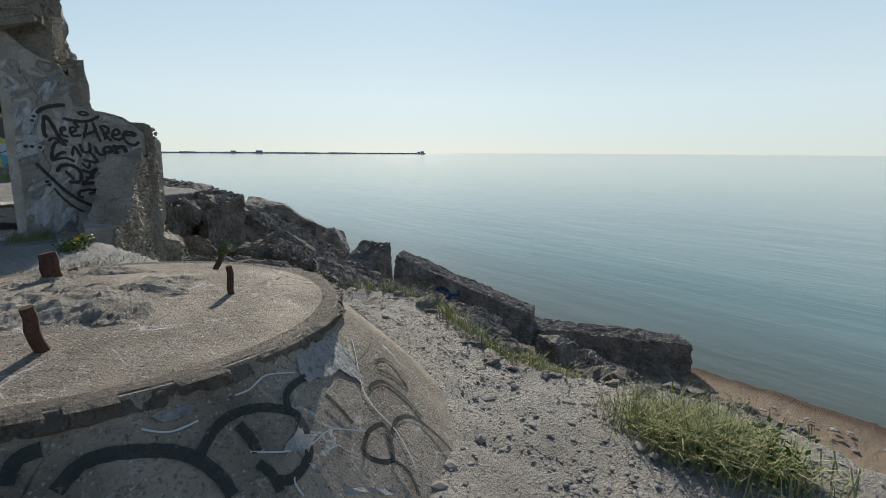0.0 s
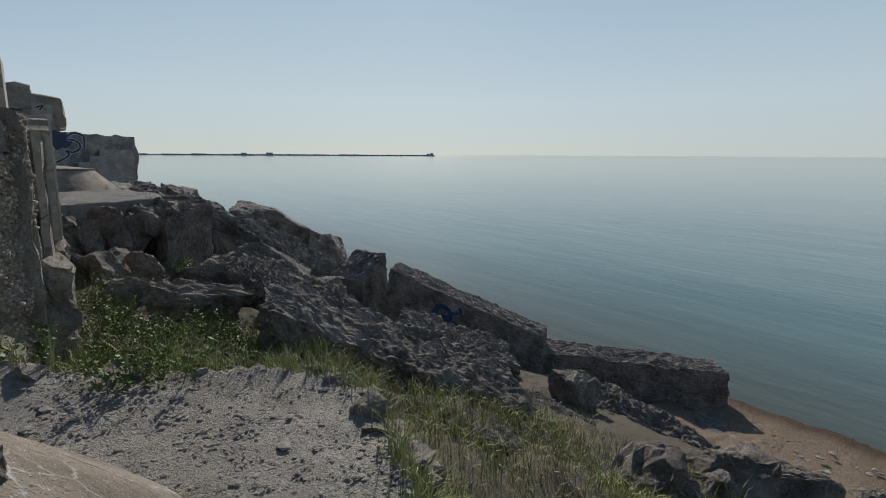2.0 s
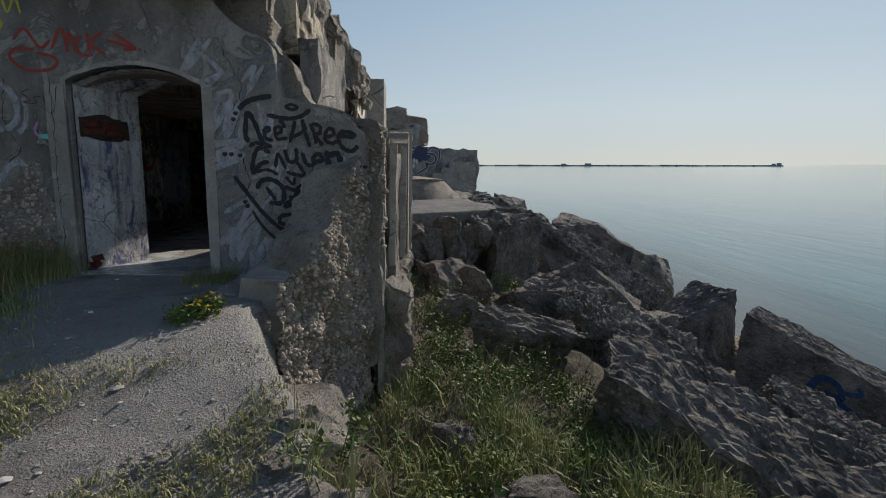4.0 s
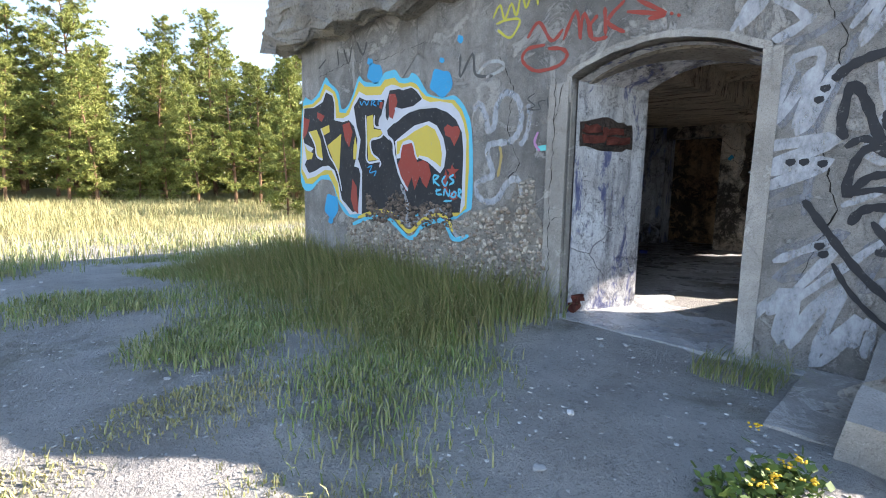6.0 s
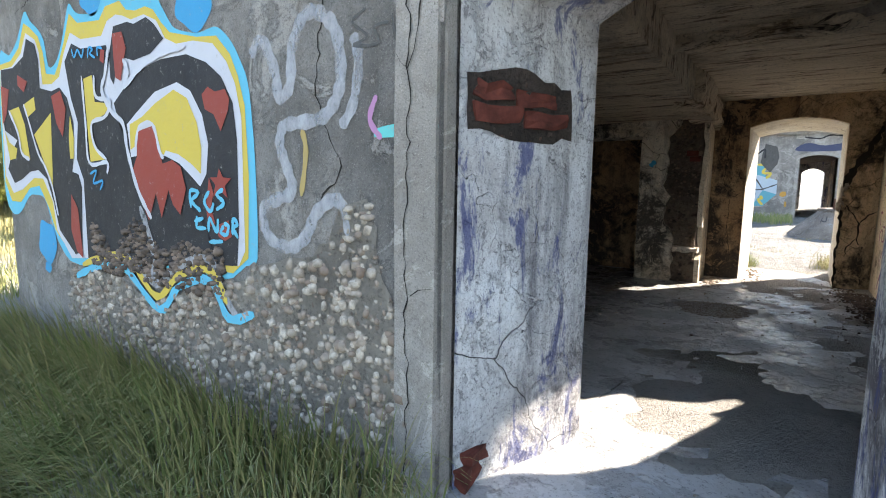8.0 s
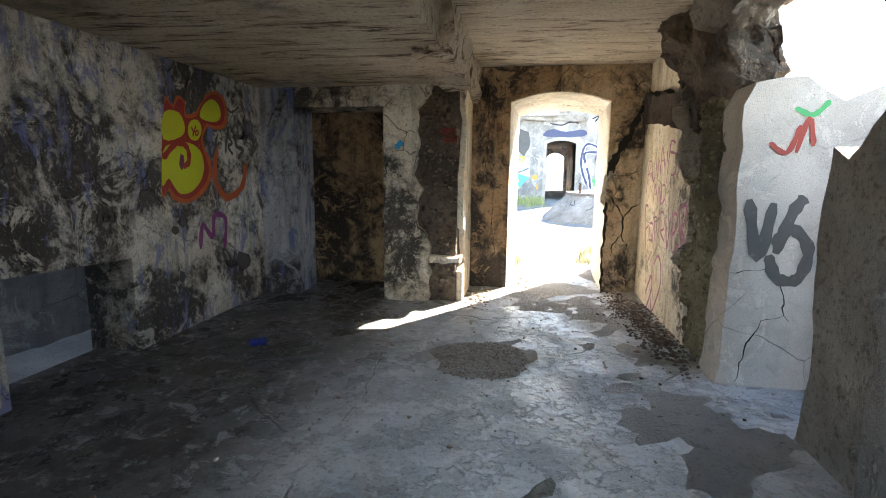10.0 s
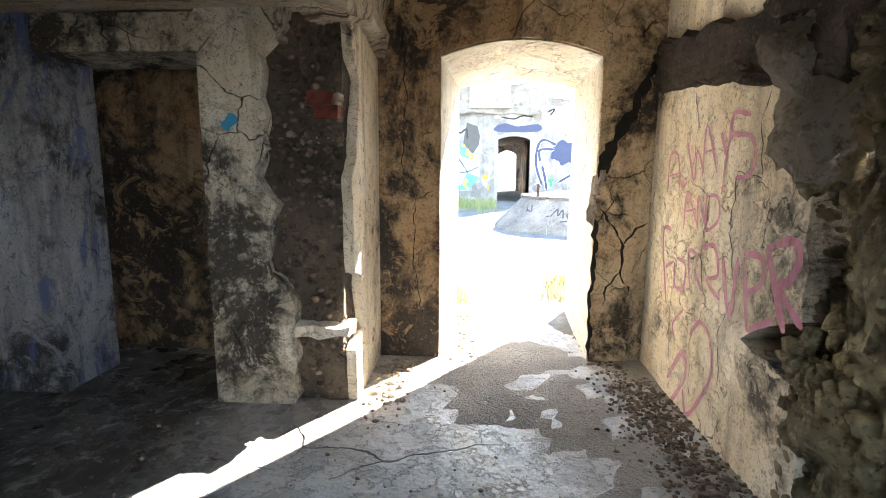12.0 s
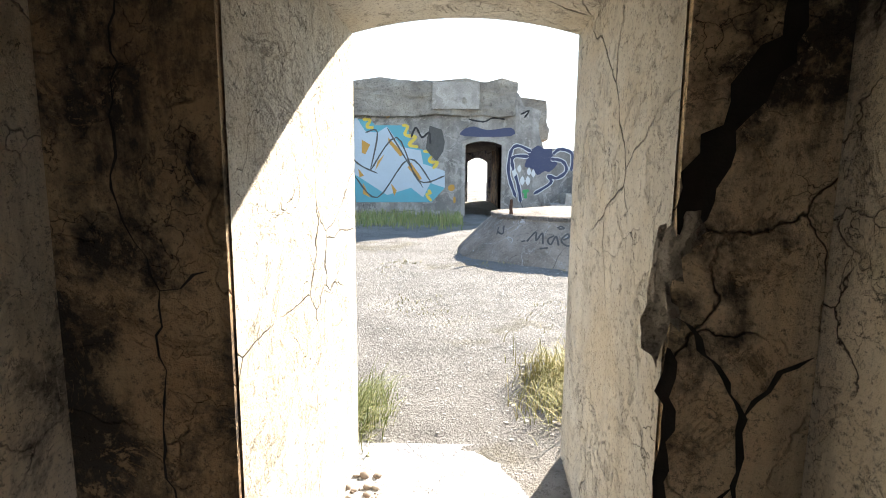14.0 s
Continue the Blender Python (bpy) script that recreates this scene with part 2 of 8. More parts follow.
RUST = plain("rusty_iron", (0.065, 0.034, 0.024), 0.9, 0.5, 30)
BRICK = plain("red_brick", (0.115, 0.032, 0.023), 0.9, 0.6, 11)
LIME = rubble("lime_scab", (0.62, 0.62, 0.63), (0.36, 0.36, 0.37), stone=(0.5, 0.5, 0.5), size=26)
CHIP_PALE = plain("chalky_chips", (0.52, 0.505, 0.49), 0.95, 0.3, 20, hue=(0.36, 0.35, 0.335))
CHIP = plain("limestone_chips", (0.30, 0.28, 0.255), 0.95, 0.35, 20, hue=(0.20, 0.185, 0.17))
PEBBLE = plain("beach_pebbles", (0.46, 0.41, 0.35), 0.9, 0.4, 40, hue=(0.22, 0.165, 0.13))
GRASS = plain("grass_blades", (0.15, 0.215, 0.065), 0.7, 0.35, 2, hue=(0.36, 0.34, 0.16))
DRY = plain("dry_grass", (0.40, 0.34, 0.17), 0.75, 0.3, 2, hue=(0.27, 0.28, 0.12))
LEAF = plain("weed_leaves", (0.055, 0.10, 0.02), 0.6, 0.35, 3, hue=(0.13, 0.17, 0.04))
NEEDLE = plain("pine_needles", (0.12, 0.17, 0.045), 0.7, 0.3, 0.5, hue=(0.34, 0.33, 0.085))
BARK = plain("pine_bark", (0.20, 0.115, 0.07), 0.95, 0.4, 6)
YELLOW_BLOOM = plain("yellow_bloom", (0.62, 0.40, 0.03), 0.7, 0.3, 20)


def ground_material():
    """Trodden limestone gravel with grass and sandy shore, set out by place."""
    m, nt, b = shader("gravel_ground", 0.95)
    pos = coords(nt)
    xyz = node(nt, "ShaderNodeSeparateXYZ", Vector=pos)
    fine = noise_of(nt, 45, 8, 0.75)
    grit = stones_in(nt, 38)
    gravel = mix(nt, ramp(nt, noise_of(nt, 1.1, 9, 0.65), (0.35, 0.0), (0.65, 1.0)), (0.34, 0.315, 0.285), (0.53, 0.495, 0.455))
    chalk = mix(nt, ramp(nt, noise_of(nt, 1.3, 9, 0.65), (0.35, 0.0), (0.65, 1.0)), (0.36, 0.34, 0.32), (0.53, 0.51, 0.485))
    gravel = mix(nt, ramp(nt, maths(nt, 'MULTIPLY', xyz.outputs[1], 0.05), (0.26, 0.0), (0.30, 1.0)), gravel, chalk)
    yard = mix(nt, ramp(nt, noise_of(nt, 1.6, 9, 0.7), (0.35, 0.0), (0.65, 1.0)), (0.20, 0.195, 0.185), (0.31, 0.30, 0.285))
    gravel = mix(nt, ramp(nt, maths(nt, 'MULTIPLY', xyz.outputs[1], 0.05), (0.865, 0.0), (0.885, 1.0)), gravel, yard)
    gravel = mix(nt, ramp(nt, fine, (0.36, 0.55), (0.46, 0.0)), gravel, (0.15, 0.138, 0.125))
    gravel = mix(nt, ramp(nt, noise_of(nt, 13, 8, 0.75), (0.36, 0.45), (0.44, 0.0)), gravel, (0.15, 0.14, 0.13))
    gravel = mix(nt, ramp(nt, grit.outputs["Distance"], (0.22, 0.35), (0.3, 0.0)), gravel, (0.46, 0.44, 0.41))
    soil = mix(nt, ramp(nt, noise_of(nt, 5, 8, 0.7), (0.4, 0.0), (0.62, 1.0)), (0.10, 0.085, 0.055), (0.17, 0.15, 0.075))
    patch = maths(nt, 'ADD', noise_of(nt, 0.55, 7, 0.6), maths(nt, 'MULTIPLY', noise_of(nt, 4, 5), 0.25))
    base = mix(nt, ramp(nt, patch, (0.68, 0.0), (0.76, 0.5)), gravel, soil)
    meadow = mix(nt, noise_of(nt, 2, 6), (0.30, 0.26, 0.11), (0.38, 0.33, 0.14))
    inland = ramp(nt, maths(nt, 'MULTIPLY', maths(nt, 'ADD', xyz.outputs[0], maths(nt, 'MULTIPLY', noise_of(nt, 0.6, 4), 2.0)), -0.02), (0.20, 0.0), (0.24, 1.0))
    base = mix(nt, inland, base, meadow)
    low = ramp(nt, maths(nt, 'MULTIPLY', xyz.outputs[2], -0.1), (0.10, 0.0), (0.16, 1.0))
    base = mix(nt, low, base, mix(nt, noise_of(nt, 3, 8), (0.10, 0.09, 0.07), (0.20, 0.17, 0.13)))
    sand = ramp(nt, maths(nt, 'MULTIPLY', xyz.outputs[2], -0.1), (0.60, 0.0), (0.63, 1.0), (0.70, 1.0))
    base = mix(nt, sand, base, mix(nt, noise_of(nt, 8, 6), (0.22, 0.165, 0.12), (0.30, 0.23, 0.17)))
    wet = ramp(nt, maths(nt, 'MULTIPLY', xyz.outputs[2], -0.1), (0.715, 0.0), (0.735, 1.0))
    base = mix(nt, wet, base, (0.09, 0.055, 0.035))
    nt.links.new(base, b.inputs["Base Color"])
    h = maths(nt, 'ADD', maths(nt, 'MULTIPLY', noise_of(nt, 11, 12, 0.75), 1.2), maths(nt, 'MULTIPLY', ramp(nt, grit.outputs["Distance"], (0.15, 1.0), (0.4, 0.0)), 0.3))
    bump(nt, b, maths(nt, 'ADD', h, maths(nt, 'MULTIPLY', fine, 0.9)), 1.0, 0.06)
    return m


def floor_material():
    """Worn screed: grey, wet bluish sheen, much darker to the side away from the sea."""
    m, nt, b = shader("worn_screed", 0.6)
    base = mix(nt, ramp(nt, noise_of(nt, 1.2, 9, 0.65), (0.35, 0.0), (0.65, 1.0)), (0.36, 0.355, 0.35), (0.60, 0.60, 0.61))
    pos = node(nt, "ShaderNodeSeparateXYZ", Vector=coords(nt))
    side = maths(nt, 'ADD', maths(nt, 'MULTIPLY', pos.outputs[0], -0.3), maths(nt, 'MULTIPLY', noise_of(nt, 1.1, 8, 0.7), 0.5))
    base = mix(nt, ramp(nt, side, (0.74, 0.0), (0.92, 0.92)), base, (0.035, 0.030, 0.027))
    peel = ramp(nt, noise_of(nt, 4.5, 9, 0.7), (0.50, 0.0), (0.53, 1.0))
    base = mix(nt, maths(nt, 'MULTIPLY', peel, 0.40), base, (0.22, 0.22, 0.225))
    base = mix(nt, ramp(nt, noise_of(nt, 55, 6, 0.75), (0.36, 0.6), (0.46, 0.0)), base, (0.06, 0.057, 0.055))
    base = mix(nt, ramp(nt, noise_of(nt, 7, 8, 0.75, warp=0.6), (0.56, 0.0), (0.60, 0.55)), base, (0.56, 0.58, 0.62))
    base = mix(nt, ramp(nt, noise_of(nt, 20, 6), (0.6, 0.0), (0.7, 0.4)), base, (0.44, 0.43, 0.41))
    line = cracks(nt, 1.1, 0.007)
    base = mix(nt, line, base, (0.03, 0.028, 0.025))
    nt.links.new(base, b.inputs["Base Color"])
    wet = ramp(nt, noise_of(nt, 2.6, 8, 0.65), (0.42, 0.22), (0.60, 0.75))
    nt.links.new(wet, b.inputs["Roughness"])
    b.inputs["Specular IOR Level"].default_value = 0.5
    bump(nt, b, maths(nt, 'ADD', maths(nt, 'MULTIPLY', peel, -0.5), maths(nt, 'ADD', noise_of(nt, 12, 8, 0.65), maths(nt, 'MULTIPLY', line, -1.0))), 0.8, 0.02)
    return m


def sea_material():
    """Calm water: green-blue body, the sky lying on it where it is seen flat."""
    m, nt, b = shader("calm_sea", 0.08)
    b.inputs["IOR"].default_value = 1.33
    b.inputs["Specular IOR Level"].default_value = 0.5
    pos = node(nt, "ShaderNodeSeparateXYZ", Vector=coords(nt))
    near = ramp(nt, maths(nt, 'MULTIPLY', pos.outputs[0], 0.01), (0.17, 0.0), (0.34, 1.0))
    # streaks of uneven sky reflection put into the body colour as bands
    bands = ramp(nt, noise_of(nt, 1.0, 6, 0.65, at=coords(nt, (0.12, 0.012, 1))), (0.42, 0.0), (0.60, 1.0))
    nt.links.new(mix(nt, near, (0.085, 0.078, 0.058), mix(nt, bands, (0.10, 0.175, 0.175), (0.06, 0.125, 0.132))), b.inputs["Base Color"])
    ripple = noise_of(nt, 1.0, 4, 0.55, at=coords(nt, (0.75, 0.16, 1)))
    swell = noise_of(nt, 1.0, 4, 0.6, at=coords(nt, (0.12, 0.014, 1)))
    small = noise_of(nt, 2.6, 4, 0.6, at=coords(nt, (1.4, 0.5, 1)))
    h = maths(nt, 'ADD', maths(nt, 'MULTIPLY', swell, 2.0), maths(nt, 'ADD', ripple, maths(nt, 'MULTIPLY', small, 0.35)))
    bump(nt, b, h, 0.22, 0.16)
    return m


def ceiling_material():
    """Concrete struck off boards: layers peeling along the boards, tan over soot."""
    m, nt, b = shader("flaking_ceiling", 0.9)
    lay = noise_of(nt, 2.0, 12, 0.75, at=coords(nt, (0.6, 3.4, 1)), warp=0.7)
    torn = noise_of(nt, 5.0, 12, 0.8, at=coords(nt, (0.35, 2.2, 1)), warp=0.9)
    base = ramp(nt, lay, (0.33, (0.04, 0.034, 0.03)), (0.42, (0.24, 0.18, 0.125)), (0.46, (0.60, 0.51, 0.39)), (0.60, (0.74, 0.66, 0.54)), (0.70, (0.42, 0.32, 0.22)))
    base = mix(nt, ramp(nt, torn, (0.40, 0.95), (0.425, 0.0)), base, (0.07, 0.055, 0.045))
    base = mix(nt, ramp(nt, torn, (0.56, 0.0), (0.58, 0.7)), base, (0.70, 0.60, 0.46))
    base = mix(nt, ramp(nt, noise_of(nt, 1.1, 9, 0.7), (0.52, 0.0), (0.64, 0.6)), base, (0.08, 0.065, 0.052))
    base = mix(nt, ramp(nt, noise_of(nt, 40, 6, 0.75), (0.34, 0.6), (0.48, 0.0)), base, (0.05, 0.04, 0.035))
    nt.links.new(base, b.inputs["Base Color"])
    relief = maths(nt, 'ADD', maths(nt, 'MULTIPLY', lay, 2.0), maths(nt, 'MULTIPLY', ramp(nt, torn, (0.40, 0.0), (0.43, 0.5), (0.56, 0.5), (0.58, 1.0)), 0.8))
    bump(nt, b, maths(nt, 'ADD', relief, maths(nt, 'MULTIPLY', noise_of(nt, 30, 6, 0.7), 0.3)), 1.0, 0.05)
    return m


CEIL = ceiling_material()


def mount_material():
    """Coarse weathered concrete: aggregate showing, lime bleeding white out of the cracks."""
    m, nt, b = shader("mount_concrete", 0.92)
    base = mix(nt, ramp(nt, noise_of(nt, 1.5, 9, 0.65), (0.38, 0.0), (0.62, 1.0)), (0.17, 0.145, 0.12), (0.35, 0.30, 0.25))
    v = stones_in(nt, 55, 0.02)
    hue = node(nt, "ShaderNodeSeparateColor", Color=v.outputs["Color"])
    grain = ramp(nt, v.outputs["Distance"], (0.25, 1.0), (0.42, 0.0))
    tone = mix(nt, hue.outputs[0], (0.10, 0.085, 0.072), (0.56, 0.52, 0.46))
    base = mix(nt, maths(nt, 'MULTIPLY', grain, ramp(nt, hue.outputs[1], (0.4, 0.0), (0.5, 0.7))), base, tone)
    pit = noise_of(nt, 28, 8, 0.75)
    base = mix(nt, ramp(nt, pit, (0.34, 0.8), (0.45, 0.0)), base, (0.055, 0.048, 0.042))
    net = maths(nt, 'MAXIMUM', cracks(nt, 2.6, 0.02), cracks(nt, 6.5, 0.02))
    base = mix(nt, maths(nt, 'MULTIPLY', net, 0.75), base, (0.60, 0.60, 0.60))
    scab = ramp(nt, noise_of(nt, 3.0, 9, 0.7, warp=0.7), (0.665, 0.0), (0.69, 0.85))
    base = mix(nt, scab, base, (0.58, 0.58, 0.59))
    line = cracks(nt, 1.2, 0.008)
    base = mix(nt, line, base, (0.03, 0.027, 0.025))
    nt.links.new(base, b.inputs["Base Color"])
    h = maths(nt, 'ADD', maths(nt, 'MULTIPLY', pit, 0.8), maths(nt, 'MULTIPLY', grain, 0.25))
    bump(nt, b, maths(nt, 'ADD', h, maths(nt, 'MULTIPLY', scab, 0.6)), 0.9, 0.03)
    return m


GROUND = ground_material()
MOUNT = mount_material()
FLOOR = floor_material()
SEA = sea_material()

RIM = rubble("chipped_rim", (0.30, 0.265, 0.23), (0.10, 0.088, 0.076), stone=(0.26, 0.22, 0.19), size=38)
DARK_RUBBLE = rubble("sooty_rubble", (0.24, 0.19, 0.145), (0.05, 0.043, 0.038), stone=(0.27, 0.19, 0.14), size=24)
MOSSY = rubble("damp_rubble", (0.52, 0.45, 0.29), (0.10, 0.087, 0.062), stone=(0.48, 0.42, 0.29), size=22)
CRACK = plain("black_crack", (0.020, 0.018, 0.016), 0.95, 0.4, 12)
# broken rubble with the shade of a deep hole put into its colour
SHADED_HOLE = rubble("shaded_broken_hole", (0.13, 0.10, 0.085), (0.035, 0.03, 0.027), stone=(0.14, 0.11, 0.09), size=34)
SOOT_PEBBLE = plain("sooty_pebbles", (0.22, 0.165, 0.13), 0.85, 0.4, 12, hue=(0.06, 0.05, 0.045))
# distant air haze put into the breakwater's base colour
FAR_HAZE = plain("hazy_breakwater", (0.22, 0.30, 0.36), 0.9, 0.1, 0.02)
CAN_BLUE = plain("blue_tin", (0.03, 0.05, 0.30), 0.35, 0.2, 20, 0.4)


# ---- building helpers ----
def part(name, bm, material, parent=None, label="", smooth=False):
    """Links a bmesh as one mesh object, under a thing or a part if given."""
    me = bpy.data.meshes.new(name)
    bm.normal_update()
    bm.to_mesh(me)
    bm.free()
    me.materials.append(material)
    if smooth:
        me.polygons.foreach_set("use_smooth", [True] * len(me.polygons))
    ob = new(name, me)
    if parent:
        ob.parent = parent
        ob.matrix_parent_inverse = parent.matrix_basis.inverted()
    return tagged(ob, label)


def sheet(name, verts, faces, material, parent=None, label="", smooth=False):
    me = bpy.data.meshes.new(name)
    me.from_pydata(verts, [], faces)
    me.materials.append(material)
    if smooth:
        me.polygons.foreach_set("use_smooth", [True] * len(me.polygons))
    ob = new(name, me)
    if parent:
        ob.parent = parent
        ob.matrix_parent_inverse = parent.matrix_basis.inverted()
    return tagged(ob, label)


def thing(name, label, category, m=None, group="", kind=""):
    ob = new(name)
    ob.empty_display_size = 0.1
    if m is not None:
        ob.matrix_basis = m
    return tagged(ob, label, category, group, kind)


def wobble(p, amp, scale, seed=0.0):
    q = Vector(p) * scale + Vector((seed * 7.1, seed * 3.3, seed * 5.7))
    return noise.turbulence_vector(q, 4, False, noise_basis='PERLIN_ORIGINAL') * amp


def roughen(bm, amp, scale, seed=0.0):
    for v in bm.verts:
        v.co += wobble(v.co, amp, scale, seed)


def box(bm, lo, hi, cut=0):
    got = bmesh.ops.create_cube(bm, size=1)
    for v in got["verts"]:
        v.co = Vector([lo[i] + (v.co[i] + 0.5) * (hi[i] - lo[i]) for i in range(3)])
    if cut:
        edges = list({e for v in got["verts"] for e in v.link_edges})
        bmesh.ops.subdivide_edges(bm, edges=edges, cuts=cut, use_grid_fill=True)
    return bm


def jag(points, step=0.12, amp=0.04, seed=1):
    """An outline with points between the given corners, knocked out of line."""
    rnd = random.Random(seed)
    out = []
    for (a, b), (c, d) in zip(points, points[1:]):
        n = max(1, int(math.hypot(c - a, d - b) / step))
        for i in range(n):
            f = i / n
            k = 0 if i == 0 else amp
            out.append((a + (c - a) * f + rnd.uniform(-k, k), b + (d - b) * f + rnd.uniform(-k, k)))
    return out + [points[-1]]


def plate(bm, outline, y0, y1):
    """A slab whose face is the outline in x and z, between two depths in y."""
    front = [bm.verts.new((x, y0, z)) for x, z in outline]
    back = [bm.verts.new((x, y1, z)) for x, z in outline]
    n = len(outline)
    bm.faces.new(front)
    bm.faces.new(back[::-1])
    for i in range(n):
        j = (i + 1) % n
        bm.faces.new((front[j], front[i], back[i], back[j]))
    bmesh.ops.recalc_face_normals(bm, faces=bm.faces)
    return bm


def side_plate(bm, outline, x0, x1):
    """A slab whose face is the outline in y and z, between two places in x."""
    a = [bm.verts.new((x0, y, z)) for y, z in outline]
    b = [bm.verts.new((x1, y, z)) for y, z in outline]
    n = len(outline)
    bm.faces.new(a)
    bm.faces.new(b[::-1])
    for i in range(n):
        j = (i + 1) % n
        bm.faces.new((a[j], a[i], b[i], b[j]))
    bmesh.ops.recalc_face_normals(bm, faces=bm.faces)
    return bm


def arch(x0, x1, foot, spring, crown, n=14):
    """The outline of an arched opening, from its left foot over the crown to its right foot."""
    pts = [(x0, foot)]
    for i in range(n + 1):
        f = i / n
        pts.append((x0 + (x1 - x0) * f, spring + (crown - spring) * (1 - (2 * f - 1) ** 2)))
    return pts + [(x1, foot)]


def soffit(bm, a, ya, b, yb):
    """The inside of an arched opening, from outline a at depth ya to outline b at depth yb."""
    va = [bm.verts.new((x, ya, z)) for x, z in a]
    vb = [bm.verts.new((x, yb, z)) for x, z in b]
    for i in range(len(a) - 1):
        bm.faces.new((va[i], va[i + 1], vb[i + 1], vb[i]))
    return bm


def boulder(seed, size, cut=4, amp=0.06, points=16, blocky=0.6):
    """A broken lump: the hull of scattered points, split up and roughened; it sits on z = 0."""
    rnd = random.Random(seed)
    bm = bmesh.new()
    for _ in range(points):
        v = Vector([rnd.uniform(-1, 1) for _ in range(3)])
        k = max(abs(c) for c in v) if rnd.random() < blocky else v.length
        v = v / max(k, 0.3)
        bm.verts.new((v.x * size[0] / 2, v.y * size[1] / 2, (v.z + 1) * size[2] / 2))
    got = bmesh.ops.convex_hull(bm, input=bm.verts)
    bmesh.ops.delete(bm, geom=[v for v in bm.verts if not v.link_faces], context='VERTS')
    bmesh.ops.subdivide_edges(bm, edges=bm.edges[:], cuts=cut, use_grid_fill=True)
    bmesh.ops.triangulate(bm, faces=bm.faces)
    small = min(size)
    for v in bm.verts:
        v.co += wobble(v.co, amp * small, 2.2 / small, seed) + wobble(v.co, amp * 0.35, 7.0, seed)
    return bm


ICO = bmesh.new()
bmesh.ops.create_icosphere(ICO, subdivisions=1, radius=1)
ICO_V = np.array([v.co for v in ICO.verts])
ICO_F = np.array([[v.index for v in f.verts] for f in ICO.faces])
ICO.free()


def pebble_mesh(name, places, sizes, material, parent=None, label="", seed=3, squash=0.7, smooth=True):
    """Many stones as one mesh."""
    rnd = np.random.RandomState(seed)
    n = len(places)
    s = np.asarray(sizes)[:, None] * rnd.uniform(0.6, 1.3, (n, 3)) * np.array([1, 1, squash])
    turn = rnd.uniform(0, 6.28, n)
    v = ICO_V[None] * s[:, None] * rnd.uniform(0.8, 1.2, (n, len(ICO_V), 1))
    c, d = np.cos(turn)[:, None], np.sin(turn)[:, None]
    v = np.stack([v[..., 0] * c - v[..., 1] * d, v[..., 0] * d + v[..., 1] * c, v[..., 2]], -1) + np.asarray(places)[:, None]
    f = ICO_F[None] + (np.arange(n) * len(ICO_V))[:, None, None]
    ob = sheet(name, v.reshape(-1, 3).tolist(), f.reshape(-1, 3).tolist(), material, parent, label, smooth)
    return tagged(ob, kind="stuff")


def blade_mesh(name, places, heights, material, lean=0.5, width=0.006, seed=5, parent=None, label="", wind=(0, 0)):
    """Many bent blades of grass as one mesh."""
    rnd = np.random.RandomState(seed)
    p = np.asarray(places, float)
    n = len(p)
    h = np.asarray(heights)[:, None]
    a = rnd.uniform(0, 6.28, n)
    out = np.stack([np.cos(a), np.sin(a), np.zeros(n)], -1)
    side = np.stack([-np.sin(a), np.cos(a), np.zeros(n)], -1) * width * rnd.uniform(0.6, 1.4, (n, 1))
    bend = (rnd.uniform(0.1, 1.0, (n, 1)) * lean) * h
    up = np.array([0, 0, 1.0])
    blow = np.array([wind[0], wind[1], 0.0]) * h
    mid = p + out * bend * 0.35 + blow * 0.35 + up * h * 0.6
    tip = p + out * bend + blow + up * h * rnd.uniform(0.7, 1.0, (n, 1))
    v = np.stack([p - side, p + side, mid - side * 0.8, mid + side * 0.8, tip], 1).reshape(-1, 3)
    i = np.arange(n) * 5
    quads = np.stack([i, i + 1, i + 3, i + 2], -1).tolist()
    tris = np.stack([i + 2, i + 3, i + 4], -1).tolist()
    return tagged(sheet(name, v.tolist(), quads + tris, material, parent, label), kind="stuff")


def leaf_mesh(name, places, size, material, seed=7, parent=None, label="", kind=""):
    """Many small leaves, each a folded pair of triangles, as one mesh."""
    rnd = np.random.RandomState(seed)
    p = np.asarray(places, float)
    n = len(p)
    d = rnd.normal(size=(n, 3))
    d[:, 2] = np.abs(d[:, 2]) * 0.5
    d /= np.linalg.norm(d, axis=1)[:, None]
    e = np.cross(d, rnd.normal(size=(n, 3)))
    e /= np.linalg.norm(e, axis=1)[:, None]
    s = size * rnd.uniform(0.5, 1.3, (n, 1))
    v = np.stack([p, p + d * s * 0.5 + e * s * 0.3, p + d * s, p + d * s * 0.5 - e * s * 0.3], 1).reshape(-1, 3)
    i = np.arange(n) * 4
    f = np.stack([i, i + 1, i + 2], -1).tolist() + np.stack([i, i + 2, i + 3], -1).tolist()
    return tagged(sheet(name, v.tolist(), f, material, parent, label), kind=kind)


def tube(bm, pts, radii, sides=7):
    """A tapered, bent round bar through the points."""
    rings = []
    for k, (p, r) in enumerate(zip(pts, radii)):
        d = (Vector(pts[min(k + 1, len(pts) - 1)]) - Vector(pts[max(k - 1, 0)])).normalized()
        a = d.orthogonal().normalized()
        b = d.cross(a)
        rings.append([bm.verts.new(Vector(p) + (a * math.cos(6.2832 * i / sides) + b * math.sin(6.2832 * i / sides)) * r) for i in range(sides)])
    for u, w in zip(rings, rings[1:]):
        for i in range(sides):
            bm.faces.new((u[i], u[(i + 1) % sides], w[(i + 1) % sides], w[i]))
    bm.faces.new(rings[0][::-1])
    bm.faces.new(rings[-1])
    return bm


def smooth_step(a, b, x):
    f = min(1.0, max(0.0, (x - a) / (b - a)))
    return f * f * (3 - 2 * f)


# ---- ground, shore and sea ----
FLOOR_Z = -0.12
